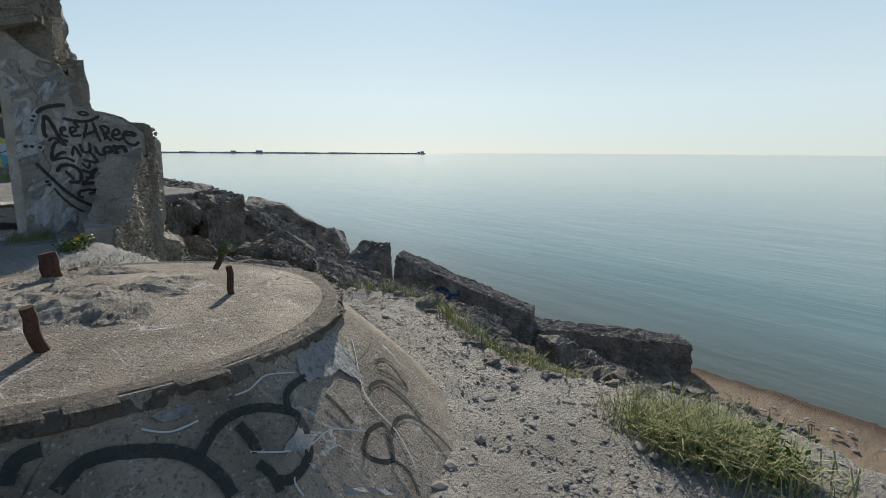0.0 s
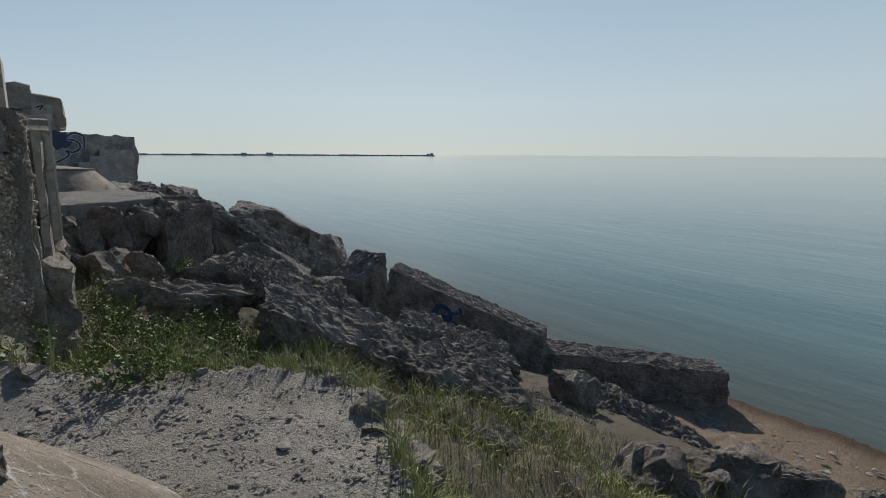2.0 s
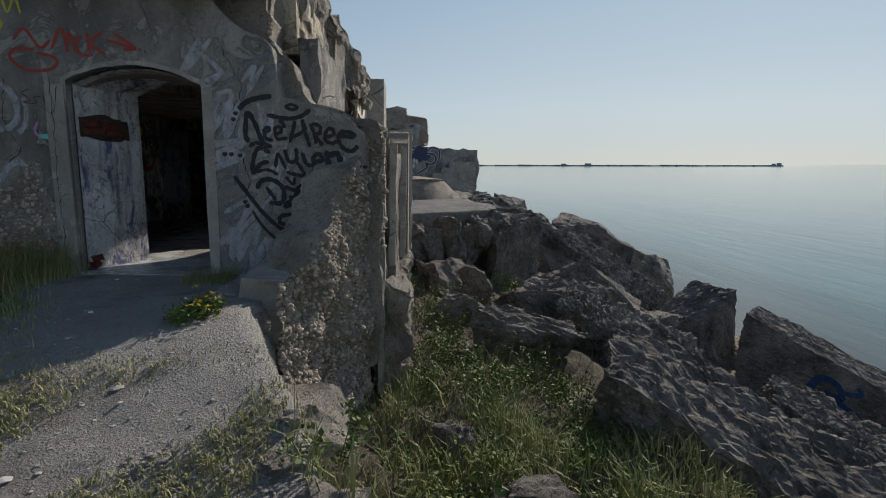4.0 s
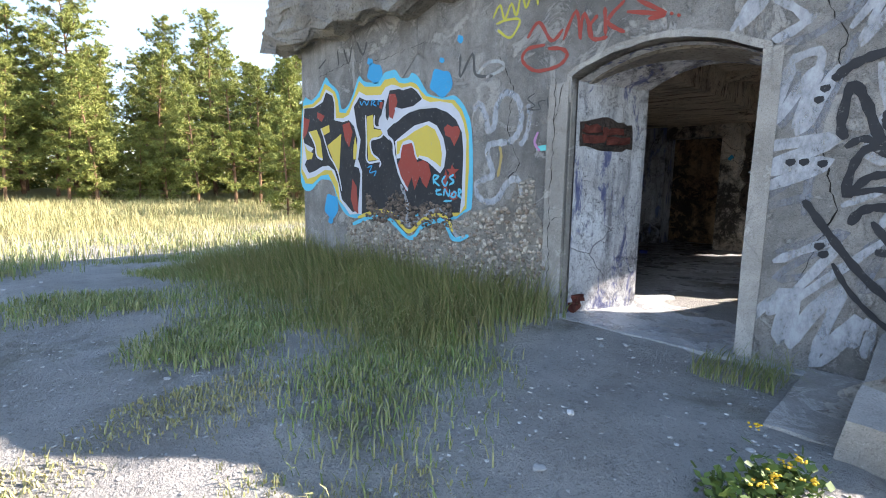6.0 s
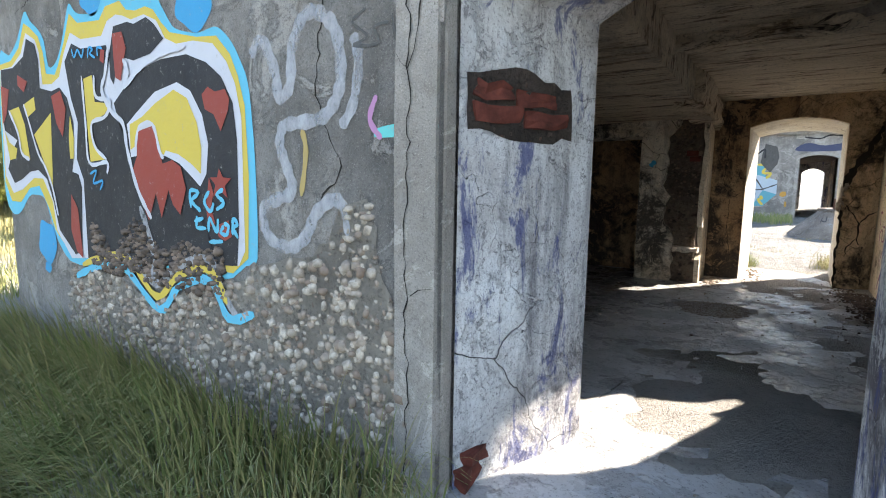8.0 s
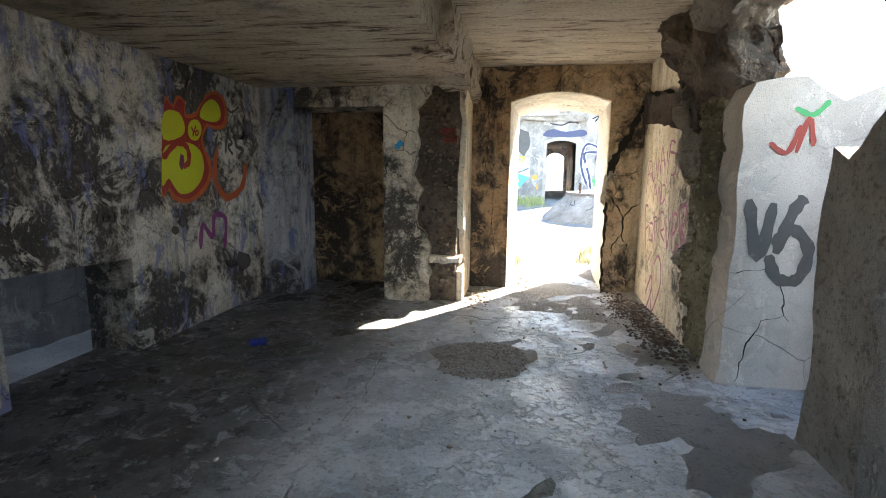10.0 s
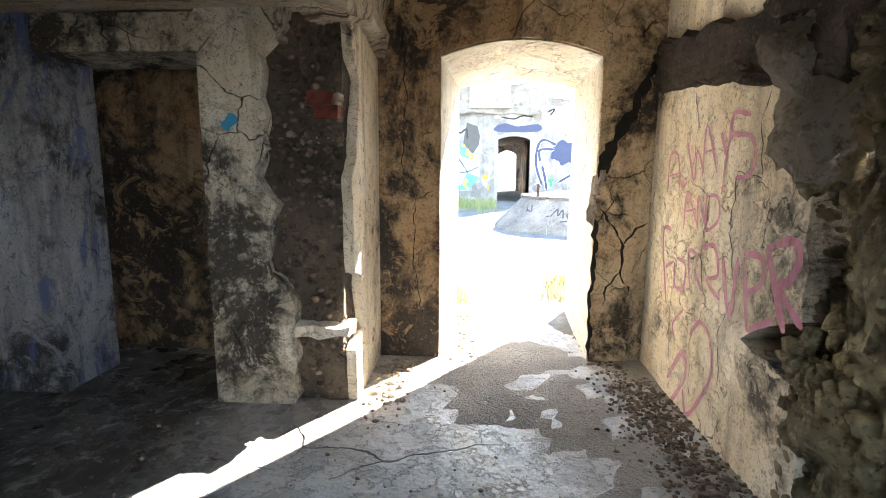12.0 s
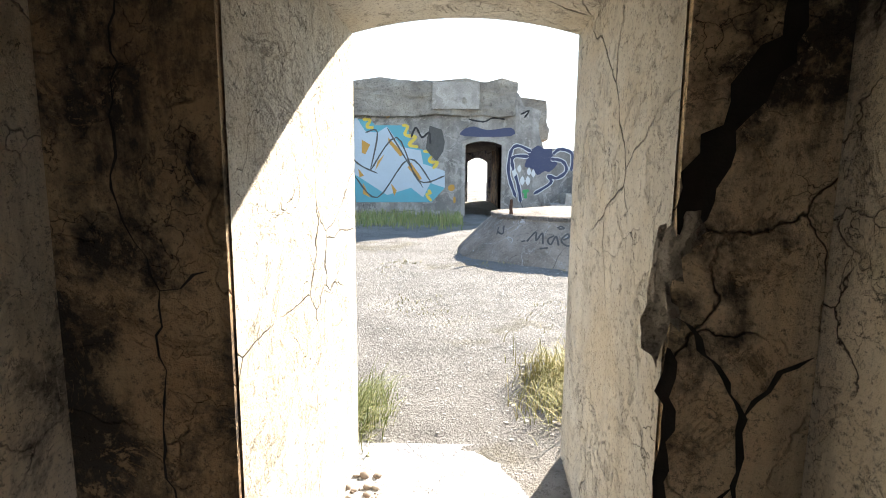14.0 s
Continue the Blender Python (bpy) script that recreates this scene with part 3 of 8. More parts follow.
MOUNT_AT, MOUNT_TOP = (0.20, 3.45), 0.15
FAR_MOUNT_AT = (1.85, 24.4)


def terrace(x, y):
    """The height of the trodden ground beside the forts."""
    f = smooth_step(5.0, 8.0, y)
    z = -0.58 * (1 - f) + FLOOR_Z * f
    left = smooth_step(-0.2, -2.5, x)
    z = z * (1 - left) + (-0.16 - 0.1 * smooth_step(-4, -9, x)) * left
    if y > 17.3:
        z = FLOOR_Z + 0.024 * (min(y, 60) - 17.3)
    return z


def edge_of(y):
    """Where the terrace breaks off towards the sea."""
    if y < 5.2:
        return 3.25 + 0.25 * math.sin(y * 1.7)
    if y < 6.2:
        return 3.25 - 1.65 * smooth_step(5.2, 6.2, y)
    if y < 8.2:
        return 1.6 - 0.85 * smooth_step(6.0, 8.2, y)
    if y < 17.0:
        return 0.75 + 0.55 * smooth_step(8.6, 9.5, y)
    return 1.3 + 3.2 * smooth_step(17.2, 19.0, y) + 0.3 * math.sin(y)


def bank(x, y):
    z = -1.35 - 0.42 * (x - 3.3)
    if 5.5 < y < 19:
        pit = smooth_step(5.5, 7.0, y) * smooth_step(19, 17, y)
        z = z * (1 - pit) + min(z, -1.7 - 0.05 * x) * pit
    return max(z, -7.1 - 0.16 * (x - 19.0) if x > 18 else -7.1)


def height(x, y):
    e = edge_of(y)
    f = smooth_step(e - 0.10, e + 0.28, x)
    z = terrace(x, y) * (1 - f) + min(terrace(x, y), bank(x, y)) * f
    p = Vector((x, y, 0))
    z += 0.05 * noise.fractal(p * 0.7, 1.0, 2.0, 5) + 0.012 * noise.fractal(p * 5, 0.8, 2.0, 4)
    rough = smooth_step(-2.6, 0.6, x) * smooth_step(8.2, 5.5, y)
    if rough:
        z += rough * (0.022 * noise.fractal(p * 3.3, 0.7, 2.1, 5) + 0.018 * noise.fractal(p * 9, 0.6, 2.1, 3))
    if x > e:
        z += 0.22 * f * noise.fractal(p * 0.9, 0.9, 2.0, 6) * smooth_step(19.5, 17, x)
    if x < -9:
        z += 0.5 * smooth_step(-9, -40, x) * (1 + noise.fractal(p * 0.08, 1.0, 2.0, 3))
    return z


def spread(lo, hi, step, far_lo, far_hi):
    """Even steps from lo to hi, then ever wider ones out to the far ends."""
    mid = list(np.arange(lo, hi, step))
    out, inn, d = [], [], step
    x = mid[-1]
    while x < far_hi:
        d *= 1.22
        x += d
        out.append(x)
    x, d = mid[0], step
    while x > far_lo:
        d *= 1.22
        x -= d
        inn.append(x)
    return inn[::-1] + mid + out


gx = spread(-9.0, 8.0, 0.075, -2500, 40)
gy = spread(-1.5, 20.0, 0.085, -2500, 2500)
gv = [(x, y, height(x, y)) for y in gy for x in gx]
nx = len(gx)
gf = [(j * nx + i, j * nx + i + 1, (j + 1) * nx + i + 1, (j + 1) * nx + i) for j in range(len(gy) - 1) for i in range(nx - 1)]
ground = tagged(sheet("ground", gv, gf, GROUND, None, "", True), "pale trodden limestone gravel and grassy soil falling to a beach", "ground", kind="structure")

# the open water, lying up to a hazy skyline
SEA_Z, RISE_X, RISE_Y = -7.45, math.tan(radians(1.05)), math.tan(radians(0.85))


def sea_height(x, y):
    return SEA_Z + (x - 20) * RISE_X + (y - 6) * RISE_Y * (1 if y > 6 else 0.3)


sx = spread(14, 60, 2.0, 13, 4500)
sy = spread(-40, 80, 4.0, -4500, 4500)
sv = [(x, y, sea_height(x, y)) for y in sy for x in sx]
nx = len(sx)
sf = [(j * nx + i, j * nx + i + 1, (j + 1) * nx + i + 1, (j + 1) * nx + i) for j in range(len(sy) - 1) for i in range(nx - 1)]
tagged(sheet("water", sv, sf, SEA, None, "", True), "calm blue-green sea with fine ripples under haze", "sea", kind="structure")


# ---- the first fort: front wall, doorway, room ----
FRONT, BACK = 9.48, 10.28
DOOR_L, DOOR_R = -1.61, -0.20
outer_arch = arch(DOOR_L, DOOR_R, -0.5, 1.90, 2.08)
front_outline = ([(-6.02, -0.5), (-6.02, 2.9), (-0.2, 2.9)]
                 + jag([(0.02, 2.63), (0.52, 2.3), (0.62, 1.79), (1.28, 1.62), (1.49, 1.43), (1.5, 1.01), (1.1, 0.25), (1.05, -0.5)], 0.14, 0.03, 4)
                 + outer_arch[::-1])
wall_front = part("wall_front", plate(bmesh.new(), front_outline, FRONT, FRONT + 0.22), WALL)
tagged(wall_front, "grey weathered concrete front wall covered with graffiti", "wall", kind="structure")

# the mass of the wall behind its face
core = bmesh.new()
plate(core, [(-6.0, -0.5), (-6.0, 3.3), (0.42, 3.3)] + jag([(0.47, 2.95), (0.44, 2.45), (0.66, 2.22), (0.88, 1.76), (1.25, 1.68), (1.62, 1.58), (1.66, 1.2), (1.55, 0.3), (1.4, -1.8)], 0.10, 0.04, 8)
      + [(DOOR_R + 0.02, -1.8)] + arch(DOOR_L + 0.05, DOOR_R + 0.02, -0.5, 1.86, 2.03)[::-1], FRONT + 0.2, BACK)
tagged(part("wall_core", core, RUBBLE), "broken mass concrete of the front wall with embedded pebbles", "wall", kind="structure")

# cornice with a ragged underside
cornice = box(bmesh.new(), (-6.55, FRONT - 0.28, 2.86), (0.25, FRONT + 0.5, 4.1), 0)
bmesh.ops.subdivide_edges(cornice, edges=cornice.edges[:], cuts=24, use_grid_fill=True)
roughen(cornice, 0.15, 2.2, 2)
roughen(cornice, 0.06, 8.0, 5)
tagged(part("cornice", cornice, RUBBLE), "ragged projecting concrete cornice along the wall head", "cornice", kind="structure")

# reveals of the doorway
inner_arch = arch(-1.30, -0.24, -0.5, 1.86, 2.02)
reveal = soffit(bmesh.new(), arch(DOOR_L + 0.02, DOOR_R - 0.02, -0.5, 1.88, 2.06), FRONT + 0.1, inner_arch, BACK + 0.02)
tagged(part("door_reveal", reveal, JAMB), "peeling blue-white plaster reveal of the arched doorway", "door reveal", kind="structure")

# room
ROOF = 2.40
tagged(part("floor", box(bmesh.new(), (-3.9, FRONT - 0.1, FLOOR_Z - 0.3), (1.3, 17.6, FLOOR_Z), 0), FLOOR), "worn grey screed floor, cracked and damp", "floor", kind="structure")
wall_left = tagged(part("wall_left", side_plate(bmesh.new(), [(BACK, -0.5), (BACK, 2.6), (15.45, 2.6), (15.45, -0.5), (13.55, -0.5), (13.55, 0.58), (12.6, 0.62), (12.6, -0.5)], -3.95, -3.55), SIDE),
                    "sooty plastered side wall with blue and yellow graffiti", "wall", kind="structure")
tagged(part("wall_left_backing", box(bmesh.new(), (-4.9, 9.6, -0.5), (-4.5, 17.4, 3.3)), WALL), "outer concrete wall behind the side wall", "wall", kind="structure")
tagged(part("wall_stub", box(bmesh.new(), (-3.95, 15.43, -0.5), (-3.16, 15.90, 2.6)), BLUISH), "stub of plastered wall stained blue and black", "wall", kind="structure")
pillar = thing("pillar", "blackened plastered pillar with a broken corner showing bricks", "pillar", pose(-1.79, 15.95, FLOOR_Z), kind="structure")
skin = plate(bmesh.new(), [(-2.18, -0.5), (-2.18, 2.3), (-1.63, 2.3)] + jag([(-1.70, 2.0), (-1.84, 1.85), (-1.81, 1.5), (-1.88, 1.2), (-1.77, 1.05), (-1.84, 0.75), (-1.70, 0.5), (-1.71, -0.2)], 0.07, 0.02, 21) + [(-1.70, -0.5)], 15.39, 15.55)
part("plaster_face", skin, SOOTY, pillar)
mass = box(bmesh.new(), (-2.15, 15.48, -0.5), (-1.42, 16.24, 2.6), 14)
roughen(mass, 0.035, 5.0, 1)
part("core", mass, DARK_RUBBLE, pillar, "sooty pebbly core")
flank = side_plate(bmesh.new(), jag([(15.51, -0.5), (15.45, 0.2), (15.65, 0.28), (15.61, 0.62), (15.47, 0.66), (15.43, 1.2), (15.55, 1.32), (15.65, 1.75), (15.49, 1.9), (15.41, 2.5)], 0.07, 0.015, 22) + [(16.24, 2.5), (16.24, -0.5)], -1.42, -1.36)
part("plaster_flank", flank, LIMED, pillar, "pale cracked plaster flank")
for x0, x1, z0 in ((-1.60, -1.46, 1.595), (-1.56, -1.43, 1.52)):
    b = box(bmesh.new(), (x0, 15.42, z0), (x1, 15.60, z0 + 0.066), 1)
    roughen(b, 0.006, 9, x0)
    part("brick", b, BRICK, pillar, "broken red brick")
sill = box(bmesh.new(), (-1.70, 15.37, 0.30), (-1.38, 15.55, 0.36), 5)
roughen(sill, 0.025, 8, 5)
part("broken_ledge", sill, LIMED, pillar, "crumbling pale ledge")
tagged(part("wall_lintel", box(bmesh.new(), (-3.22, 15.45, 1.88), (-2.12, 15.95, 2.6)), SOOTY), "plastered lintel over a dark side passage", "lintel", kind="structure")
# dimness of the recess put into the colour by the near-black plaster
tagged(part("wall_passage", box(bmesh.new(), (-3.9, 16.24, -0.5), (-1.43, 16.31, 2.6)), BURNT_AND_DIM), "dim back wall of the side passage", "wall", kind="structure")

SECOND = 16.22
half = arch(-0.93, 0.16, -0.5, 2.02, 2.13)
left_half = [(-1.42, -0.5), (-1.42, 2.7), (-0.385, 2.7)] + half[:9][::-1]
right_half = [(-0.385, 2.7), (0.60, 2.7), (0.60, -0.5)] + half[8:][::-1]
tagged(part("wall_back_dark", plate(bmesh.new(), left_half, SECOND, SECOND + 0.12), BURNT_AND_DIM), "blackened plaster wall beside an arched doorway", "wall", kind="structure")
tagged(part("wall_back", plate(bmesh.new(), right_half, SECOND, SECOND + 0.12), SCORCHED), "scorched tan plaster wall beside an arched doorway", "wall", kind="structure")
back_core = [(-3.9, -0.5), (-3.9, 3.2), (1.3, 3.2), (1.3, -0.5)] + arch(-0.95, 0.23, -0.5, 2.04, 2.16)[::-1]
tagged(part("wall_back_core", plate(bmesh.new(), back_core, SECOND + 0.1, 17.4), CAST), "thick concrete back wall", "wall", kind="structure")
through_arch = soffit(bmesh.new(), arch(-0.925, 0.155, -0.5, 2.01, 2.12), SECOND + 0.02, arch(-0.84, 0.20, -0.5, 1.99, 2.06), 17.42)
tagged(part("back_reveal", through_arch, PALE), "pale plastered reveal of the back doorway", "door reveal", kind="structure")
wall_right = tagged(part("wall_right", side_plate(bmesh.new(), jag([(14.45, -0.5), (14.5, 0.45), (14.95, 0.5), (14.55, 0.7), (14.6, 1.62), (15.2, 1.68), (16.1, 1.92), (16.24, 1.95), (16.24, -0.5)], 0.1, 0.02, 3), 0.53, 0.75), LIMED), "cracked cream plaster wall with pink scrawl", "wall", kind="structure")
tagged(part("wall_right_upper", box(bmesh.new(), (0.56, 14.2, 1.95), (0.9, 16.3, 2.7)), LIMED), "cream plaster band under the roof", "wall", kind="structure")
tagged(part("ceiling", box(bmesh.new(), (-1.4, BACK - 0.05, ROOF), (0.62, 17.4, ROOF + 0.8), 0), CEIL), "flaking tan and black concrete ceiling", "ceiling", kind="structure")
tagged(part("ceiling_low", box(bmesh.new(), (-3.95, BACK - 0.05, 2.08), (-1.36, 17.3, ROOF + 0.8), 0), CEIL), "sooty low ceiling over the side bay", "ceiling", kind="structure")
slab = plate(bmesh.new(), jag([(0.50, -0.5), (0.53, 0.5), (0.54, 1.0), (0.52, 1.64), (0.58, 1.77), (0.85, 1.80), (1.06, 1.66), (1.36, 1.78), (2.0, 1.85), (2.0, -0.5)], 0.12, 0.012, 5), 13.7, 14.0)
wall_slab = tagged(part("wall_slab", slab, GREY), "light grey concrete wall slab with black and red scrawl", "wall", kind="structure")

# added out of view: its outline cuts the sun patch on the doorway floor
gap = side_plate(bmesh.new(), [(12.42, -0.5), (12.42, 2.5)] + jag([(12.95, 2.45), (12.86, 2.02), (12.66, 1.74), (12.62, 1.57), (12.9, 1.30), (13.02, 1.36), (13.06, 0.9), (12.98, 0.3), (13.08, -0.5)], 0.08, 0.012, 6), 0.66, 0.82)
tagged(part("sun_patch_wall", gap, RUBBLE), "added unseen wall whose jagged edge shapes the sun patch", "wall", kind="structure")

# ---- second fort beyond the yard ----
FAR = 30.5
GZ = 0.2
far_outline = ([(-12, -0.5), (-12, 4.2)] + jag([(-3.0, 4.25), (1.2, 4.28), (1.7, 3.9), (1.85, 3.55), (2.4, 3.4), (2.35, 2.7), (2.5, 2.3), (3.9, 2.28), (5.4, 2.2), (5.5, 1.5), (5.2, -1.5)], 0.25, 0.06, 6)
               + [(1.32, -1.5)] + arch(0.12, 1.22, -0.5, 2.38, 2.5)[::-1])
wall_far = tagged(part("wall_far", plate(bmesh.new(), far_outline, FAR, FAR + 0.9), WALL), "grey ruined fort wall with a large graffiti piece", "wall", kind="structure")

# ---- gun mounts ----
def gun_mount(name, at, foot, top, label):
    m = thing(name, label, "gun mount", pose(at[0], at[1], foot))
    bm = bmesh.new()
    rings = [(2.25, -0.15), (2.12, 0.0), (1.95, 0.18), (1.44, top - foot - 0.09), (1.40, top - foot), (1.22, top - foot + 0.01), (0.9, top - foot + 0.05), (0.4, top - foot + 0.10), (0.05, top - foot + 0.1)]
    n = 72
    vs = [[bm.verts.new((at[0] + r * math.cos(6.28318 * i / n), at[1] + r * math.sin(6.28318 * i / n), foot + z)) for i in range(n)] for r, z in rings]
    for a, b in zip(vs, vs[1:]):
        for i in range(n):
            bm.faces.new((a[i], a[(i + 1) % n], b[(i + 1) % n], b[i]))
    part("cone", bm, MOUNT, m)
    return m


mount = gun_mount("gun_mount", MOUNT_AT, -0.60, MOUNT_TOP, "low round concrete gun mount with rusty bolts and dark scrawl")
far_mount = gun_mount("gun_mount", FAR_MOUNT_AT, -0.02, 0.74, "round concrete gun mount with chipped rim and black lettering")


# ---- broken ends of the first fort ----
def rough_face(name, p0, p1, low, top, material, label, n=60, amp=0.10, seed=1, thick=0.35):
    """An upright broken face from p0 to p1 in plan, between low and top(s), with a back."""
    a, b = Vector((*p0, 0)), Vector((*p1, 0))
    along = (b - a).normalized()
    out = Vector((along.y, -along.x, 0))
    bm = bmesh.new()
    m = n
    grid = []
    for j in range(m + 1):
        row = []
        for i in range(n + 1):
            s = i / n
            z = low + (top(s) - low) * j / m
            p = a + (b - a) * s + Vector((0, 0, z))
            d = noise.fractal(p * 2.2, 0.8, 2.1, 6, noise_basis='PERLIN_ORIGINAL') * amp + noise.fractal(p * 11, 0.7, 2.0, 4) * amp * 0.3
            row.append(bm.verts.new(p + out * d))
        grid.append(row)
    for j in range(m):
        for i in range(n):
            bm.faces.new((grid[j][i], grid[j][i + 1], grid[j + 1][i + 1], grid[j + 1][i]))
    back = [bm.verts.new(v.co - out * thick) for v in grid[m]]
    for i in range(n):
        bm.faces.new((grid[m][i], grid[m][i + 1], back[i + 1], back[i]))
    bmesh.ops.recalc_face_normals(bm, faces=bm.faces)
    ob = part(name, bm, material, None, "", True)
    return tagged(ob, label, "broken wall", kind="structure"), out


def wing_top(s):
    return 0.04 + 0.40 * smooth_step(0.15, 0.4, s) + 0.65 * smooth_step(0.4, 0.75, s) + 0.40 * smooth_step(0.75, 1.0, s)


wing, wing_out = rough_face("wing_wall", (0.86, 8.20), (1.55, 9.70), -2.0, wing_top, RUBBLE, "broken end of a concrete wing wall full of pebbles", 80, 0.11, thick=0.5)
rnd = random.Random(12)
places, sizes = [], []
for _ in range(7000):
    s = rnd.random()
    z = rnd.uniform(-1.9, wing_top(s))
    p = Vector((0.86 + 0.69 * s, 8.20 + 1.50 * s, z))
    d = noise.fractal(p * 2.2, 0.8, 2.1, 6, noise_basis='PERLIN_ORIGINAL') * 0.11 + noise.fractal(p * 11, 0.7, 2.0, 4) * 0.033
    places.append(p + wing_out * (d - 0.005))
    sizes.append(rnd.choice((0.007, 0.010, 0.014, 0.020, 0.030)))
pebble_mesh("wing_pebbles", places, sizes, PEBBLE, wing, "rounded grey and brown beach pebbles", 4, 0.9)

# block and steps at the foot of the wing
block = box(bmesh.new(), (0.50, 8.29, -0.7), (0.86, 9.5, 0.07), 6)
for v in block.verts:
    v.co.z += 0.14 * smooth_step(8.4, 9.5, v.co.y) * (1 if v.co.z > 0 else 0)
    v.co.x += 0.02 * math.sin(v.co.z * 9)
roughen(block, 0.012, 4, 2)
tagged(part("concrete_block", block, CAST), "smooth cast concrete block at the foot of the wall", "concrete block")
for x0, x1, y0, z1 in ((0.20, 0.52, 8.42, -0.10), (-0.02, 0.22, 8.62, -0.19)):
    st = box(bmesh.new(), (x0, y0, -0.8), (x1, 9.47, z1), 5)
    roughen(st, 0.012, 5, x0)
    tagged(part("concrete_step", st, CAST), "worn concrete step beside the doorway", "step", "steps by the door")
loose = part("concrete_block", boulder(31, (0.34, 0.26, 0.30), 4, 0.08), RUBBLE)
loose.matrix_basis = pose(0.62, 8.12, -0.46, 8, 12, 30)
tagged(loose, "broken lump with pebbles leaning on the wing wall", "rubble block")
ledge = part("concrete_block", boulder(32, (0.8, 0.9, 0.45), 7, 0.09), RUBBLE)
ledge.matrix_basis = pose(1.12, 7.35, -0.92, 0, 4, 20)
tagged(ledge, "pale flat broken slab at the edge of the path", "rubble block")

# cast strips left on the outer side of the wing
for x0, x1, y, z0, z1, seed in ((1.60, 1.69, 9.75, -1.7, 1.36, 1), (1.72, 1.82, 10.1, -0.15, 1.40, 2), (1.84, 1.93, 10.6, -0.12, 1.38, 3)):
    strip = plate(bmesh.new(), jag([(x0, z0), (x0 + 0.01, z1), (x1, z1 - 0.05), (x1 - 0.02, z0), (x0, z0)], 0.2, 0.014, seed)[:-1], y, y + 0.12)
    tagged(part("concrete_strip", strip, CAST), "upright splintered strip of smooth cast concrete", "wall strip", "cast strips on the wing wall")
mass = box(bmesh.new(), (1.60, 10.3, -2.2), (1.80, 13.9, 1.25), 24)
roughen(mass, 0.06, 3.0, 7)
tagged(part("wall_outer", mass, RUBBLE), "broken outer wall of mass concrete towards the sea", "wall", kind="structure")
# extra height added to the outer wall to hold sun off the floor
high = plate(bmesh.new(), jag([(0.0, -1.0), (0.0, 1.45), (0.5, 1.66), (1.0, 1.60), (1.25, 1.74), (1.7, 1.68), (2.1, 1.76), (2.1, -1.0)], 0.12, 0.025, 9), 0, 0.3)
for v in high.verts:
    v.co = Vector((1.64 + v.co.y, 11.6 + v.co.x, v.co.z))
bmesh.ops.recalc_face_normals(high, faces=high.faces)
tagged(part("sun_block_top", high, RUBBLE), "added jagged wall top that narrows the sun patch indoors", "wall", kind="structure")
apron = box(bmesh.new(), (1.5, 9.9, -2.4), (1.98, 12.6, -0.35), 24)
roughen(apron, 0.14, 3.0, 9)
tagged(part("wall_footing", apron, RUBBLE), "ragged concrete footing under the outer wall", "footing", kind="structure")
head = box(bmesh.new(), (-0.2, FRONT + 0.26, 1.7), (0.42, BACK + 0.12, 4.1), 18)
roughen(head, 0.10, 3.0, 3)
tagged(part("wall_head", head, RUBBLE), "ragged mass concrete above the door, broken off towards the sea", "wall", kind="structure")
east = box(bmesh.new(), (0.30, 12.4, 2.42), (1.0, 15.5, 3.08), 24)
for v in east.verts:
    v.co.z += 0.45 * smooth_step(14.4, 12.6, v.co.y) * (v.co.z > 2.7)
    v.co.x -= 0.25 * smooth_step(14.2, 12.4, v.co.y) * (v.co.x > 0.7)
roughen(east, 0.12, 2.6, 14)
roughen(east, 0.05, 8.0, 15)
tagged(part("roof_edge", east, RUBBLE), "ragged seaward edge of the thick roof slab", "roof", kind="structure")
crest = box(bmesh.new(), (-0.3, BACK, 2.42), (0.62, 12.6, 4.1), 22)
roughen(crest, 0.12, 3.0, 4)
tagged(part("roof_crest", crest, RUBBLE), "ragged broken edge of the thick roof", "roof", kind="structure")
shoulder = box(bmesh.new(), (0.95, FRONT + 0.14, -1.2), (1.66, BACK + 0.1, 1.50), 14)
roughen(shoulder, 0.10, 2.6, 5)
tagged(part("wall_shoulder", shoulder, RUBBLE), "broken shoulder of the front wall with exposed pebbles", "wall", kind="structure")
places, sizes = [], []
for _ in range(2200):
    x, z = rnd.uniform(0.35, 1.7), rnd.uniform(0.15, 3.2)
    if (x > 0.5 and z > 1.55) or z > 2.6 or (z > 1.2 and x < 0.45):
        continue
    y = FRONT + 0.20 + 0.06 * noise.noise(Vector((x * 4, z * 4, 0)))
    places.append((x, y, z))
    sizes.append(rnd.choice((0.012, 0.018, 0.025, 0.035)))
pebble_mesh("wall_pebbles", places, sizes, PEBBLE, wall_front, "rounded pebbles in the broken wall", 6, 0.9)

# plaster fallen from the foot of the front wall: pebbly patch
patch = bmesh.new()
edge = jag([(-5.0, -0.3), (-4.95, 0.02), (-4.88, 0.40), (-4.97, 0.50), (-4.6, 0.50), (-4.2, 0.52), (-3.7, 0.40), (-3.3, 0.55), (-2.85, 0.62), (-2.70, 0.74), (-2.46, 0.78), (-2.28, 0.80), (-2.18, 0.87), (-2.11, 1.03), (-1.95, 1.07), (-1.90, 0.83), (-1.825, 0.68), (-1.80, 0.46), (-1.72, 0.22), (-1.68, 0.04), (-1.68, -0.3)], 0.06, 0.03, 17)
vs = [patch.verts.new((x, FRONT - 0.008, z)) for x, z in edge]
bmesh.ops.triangle_fill(patch, edges=[patch.edges.new((vs[i], vs[(i + 1) % len(vs)])) for i in range(len(vs))], use_beauty=True)
part("bare_patch", patch, RUBBLE, wall_front, "bare pebbly concrete where plaster has fallen")
places, sizes = [], []
tops = sorted(edge)
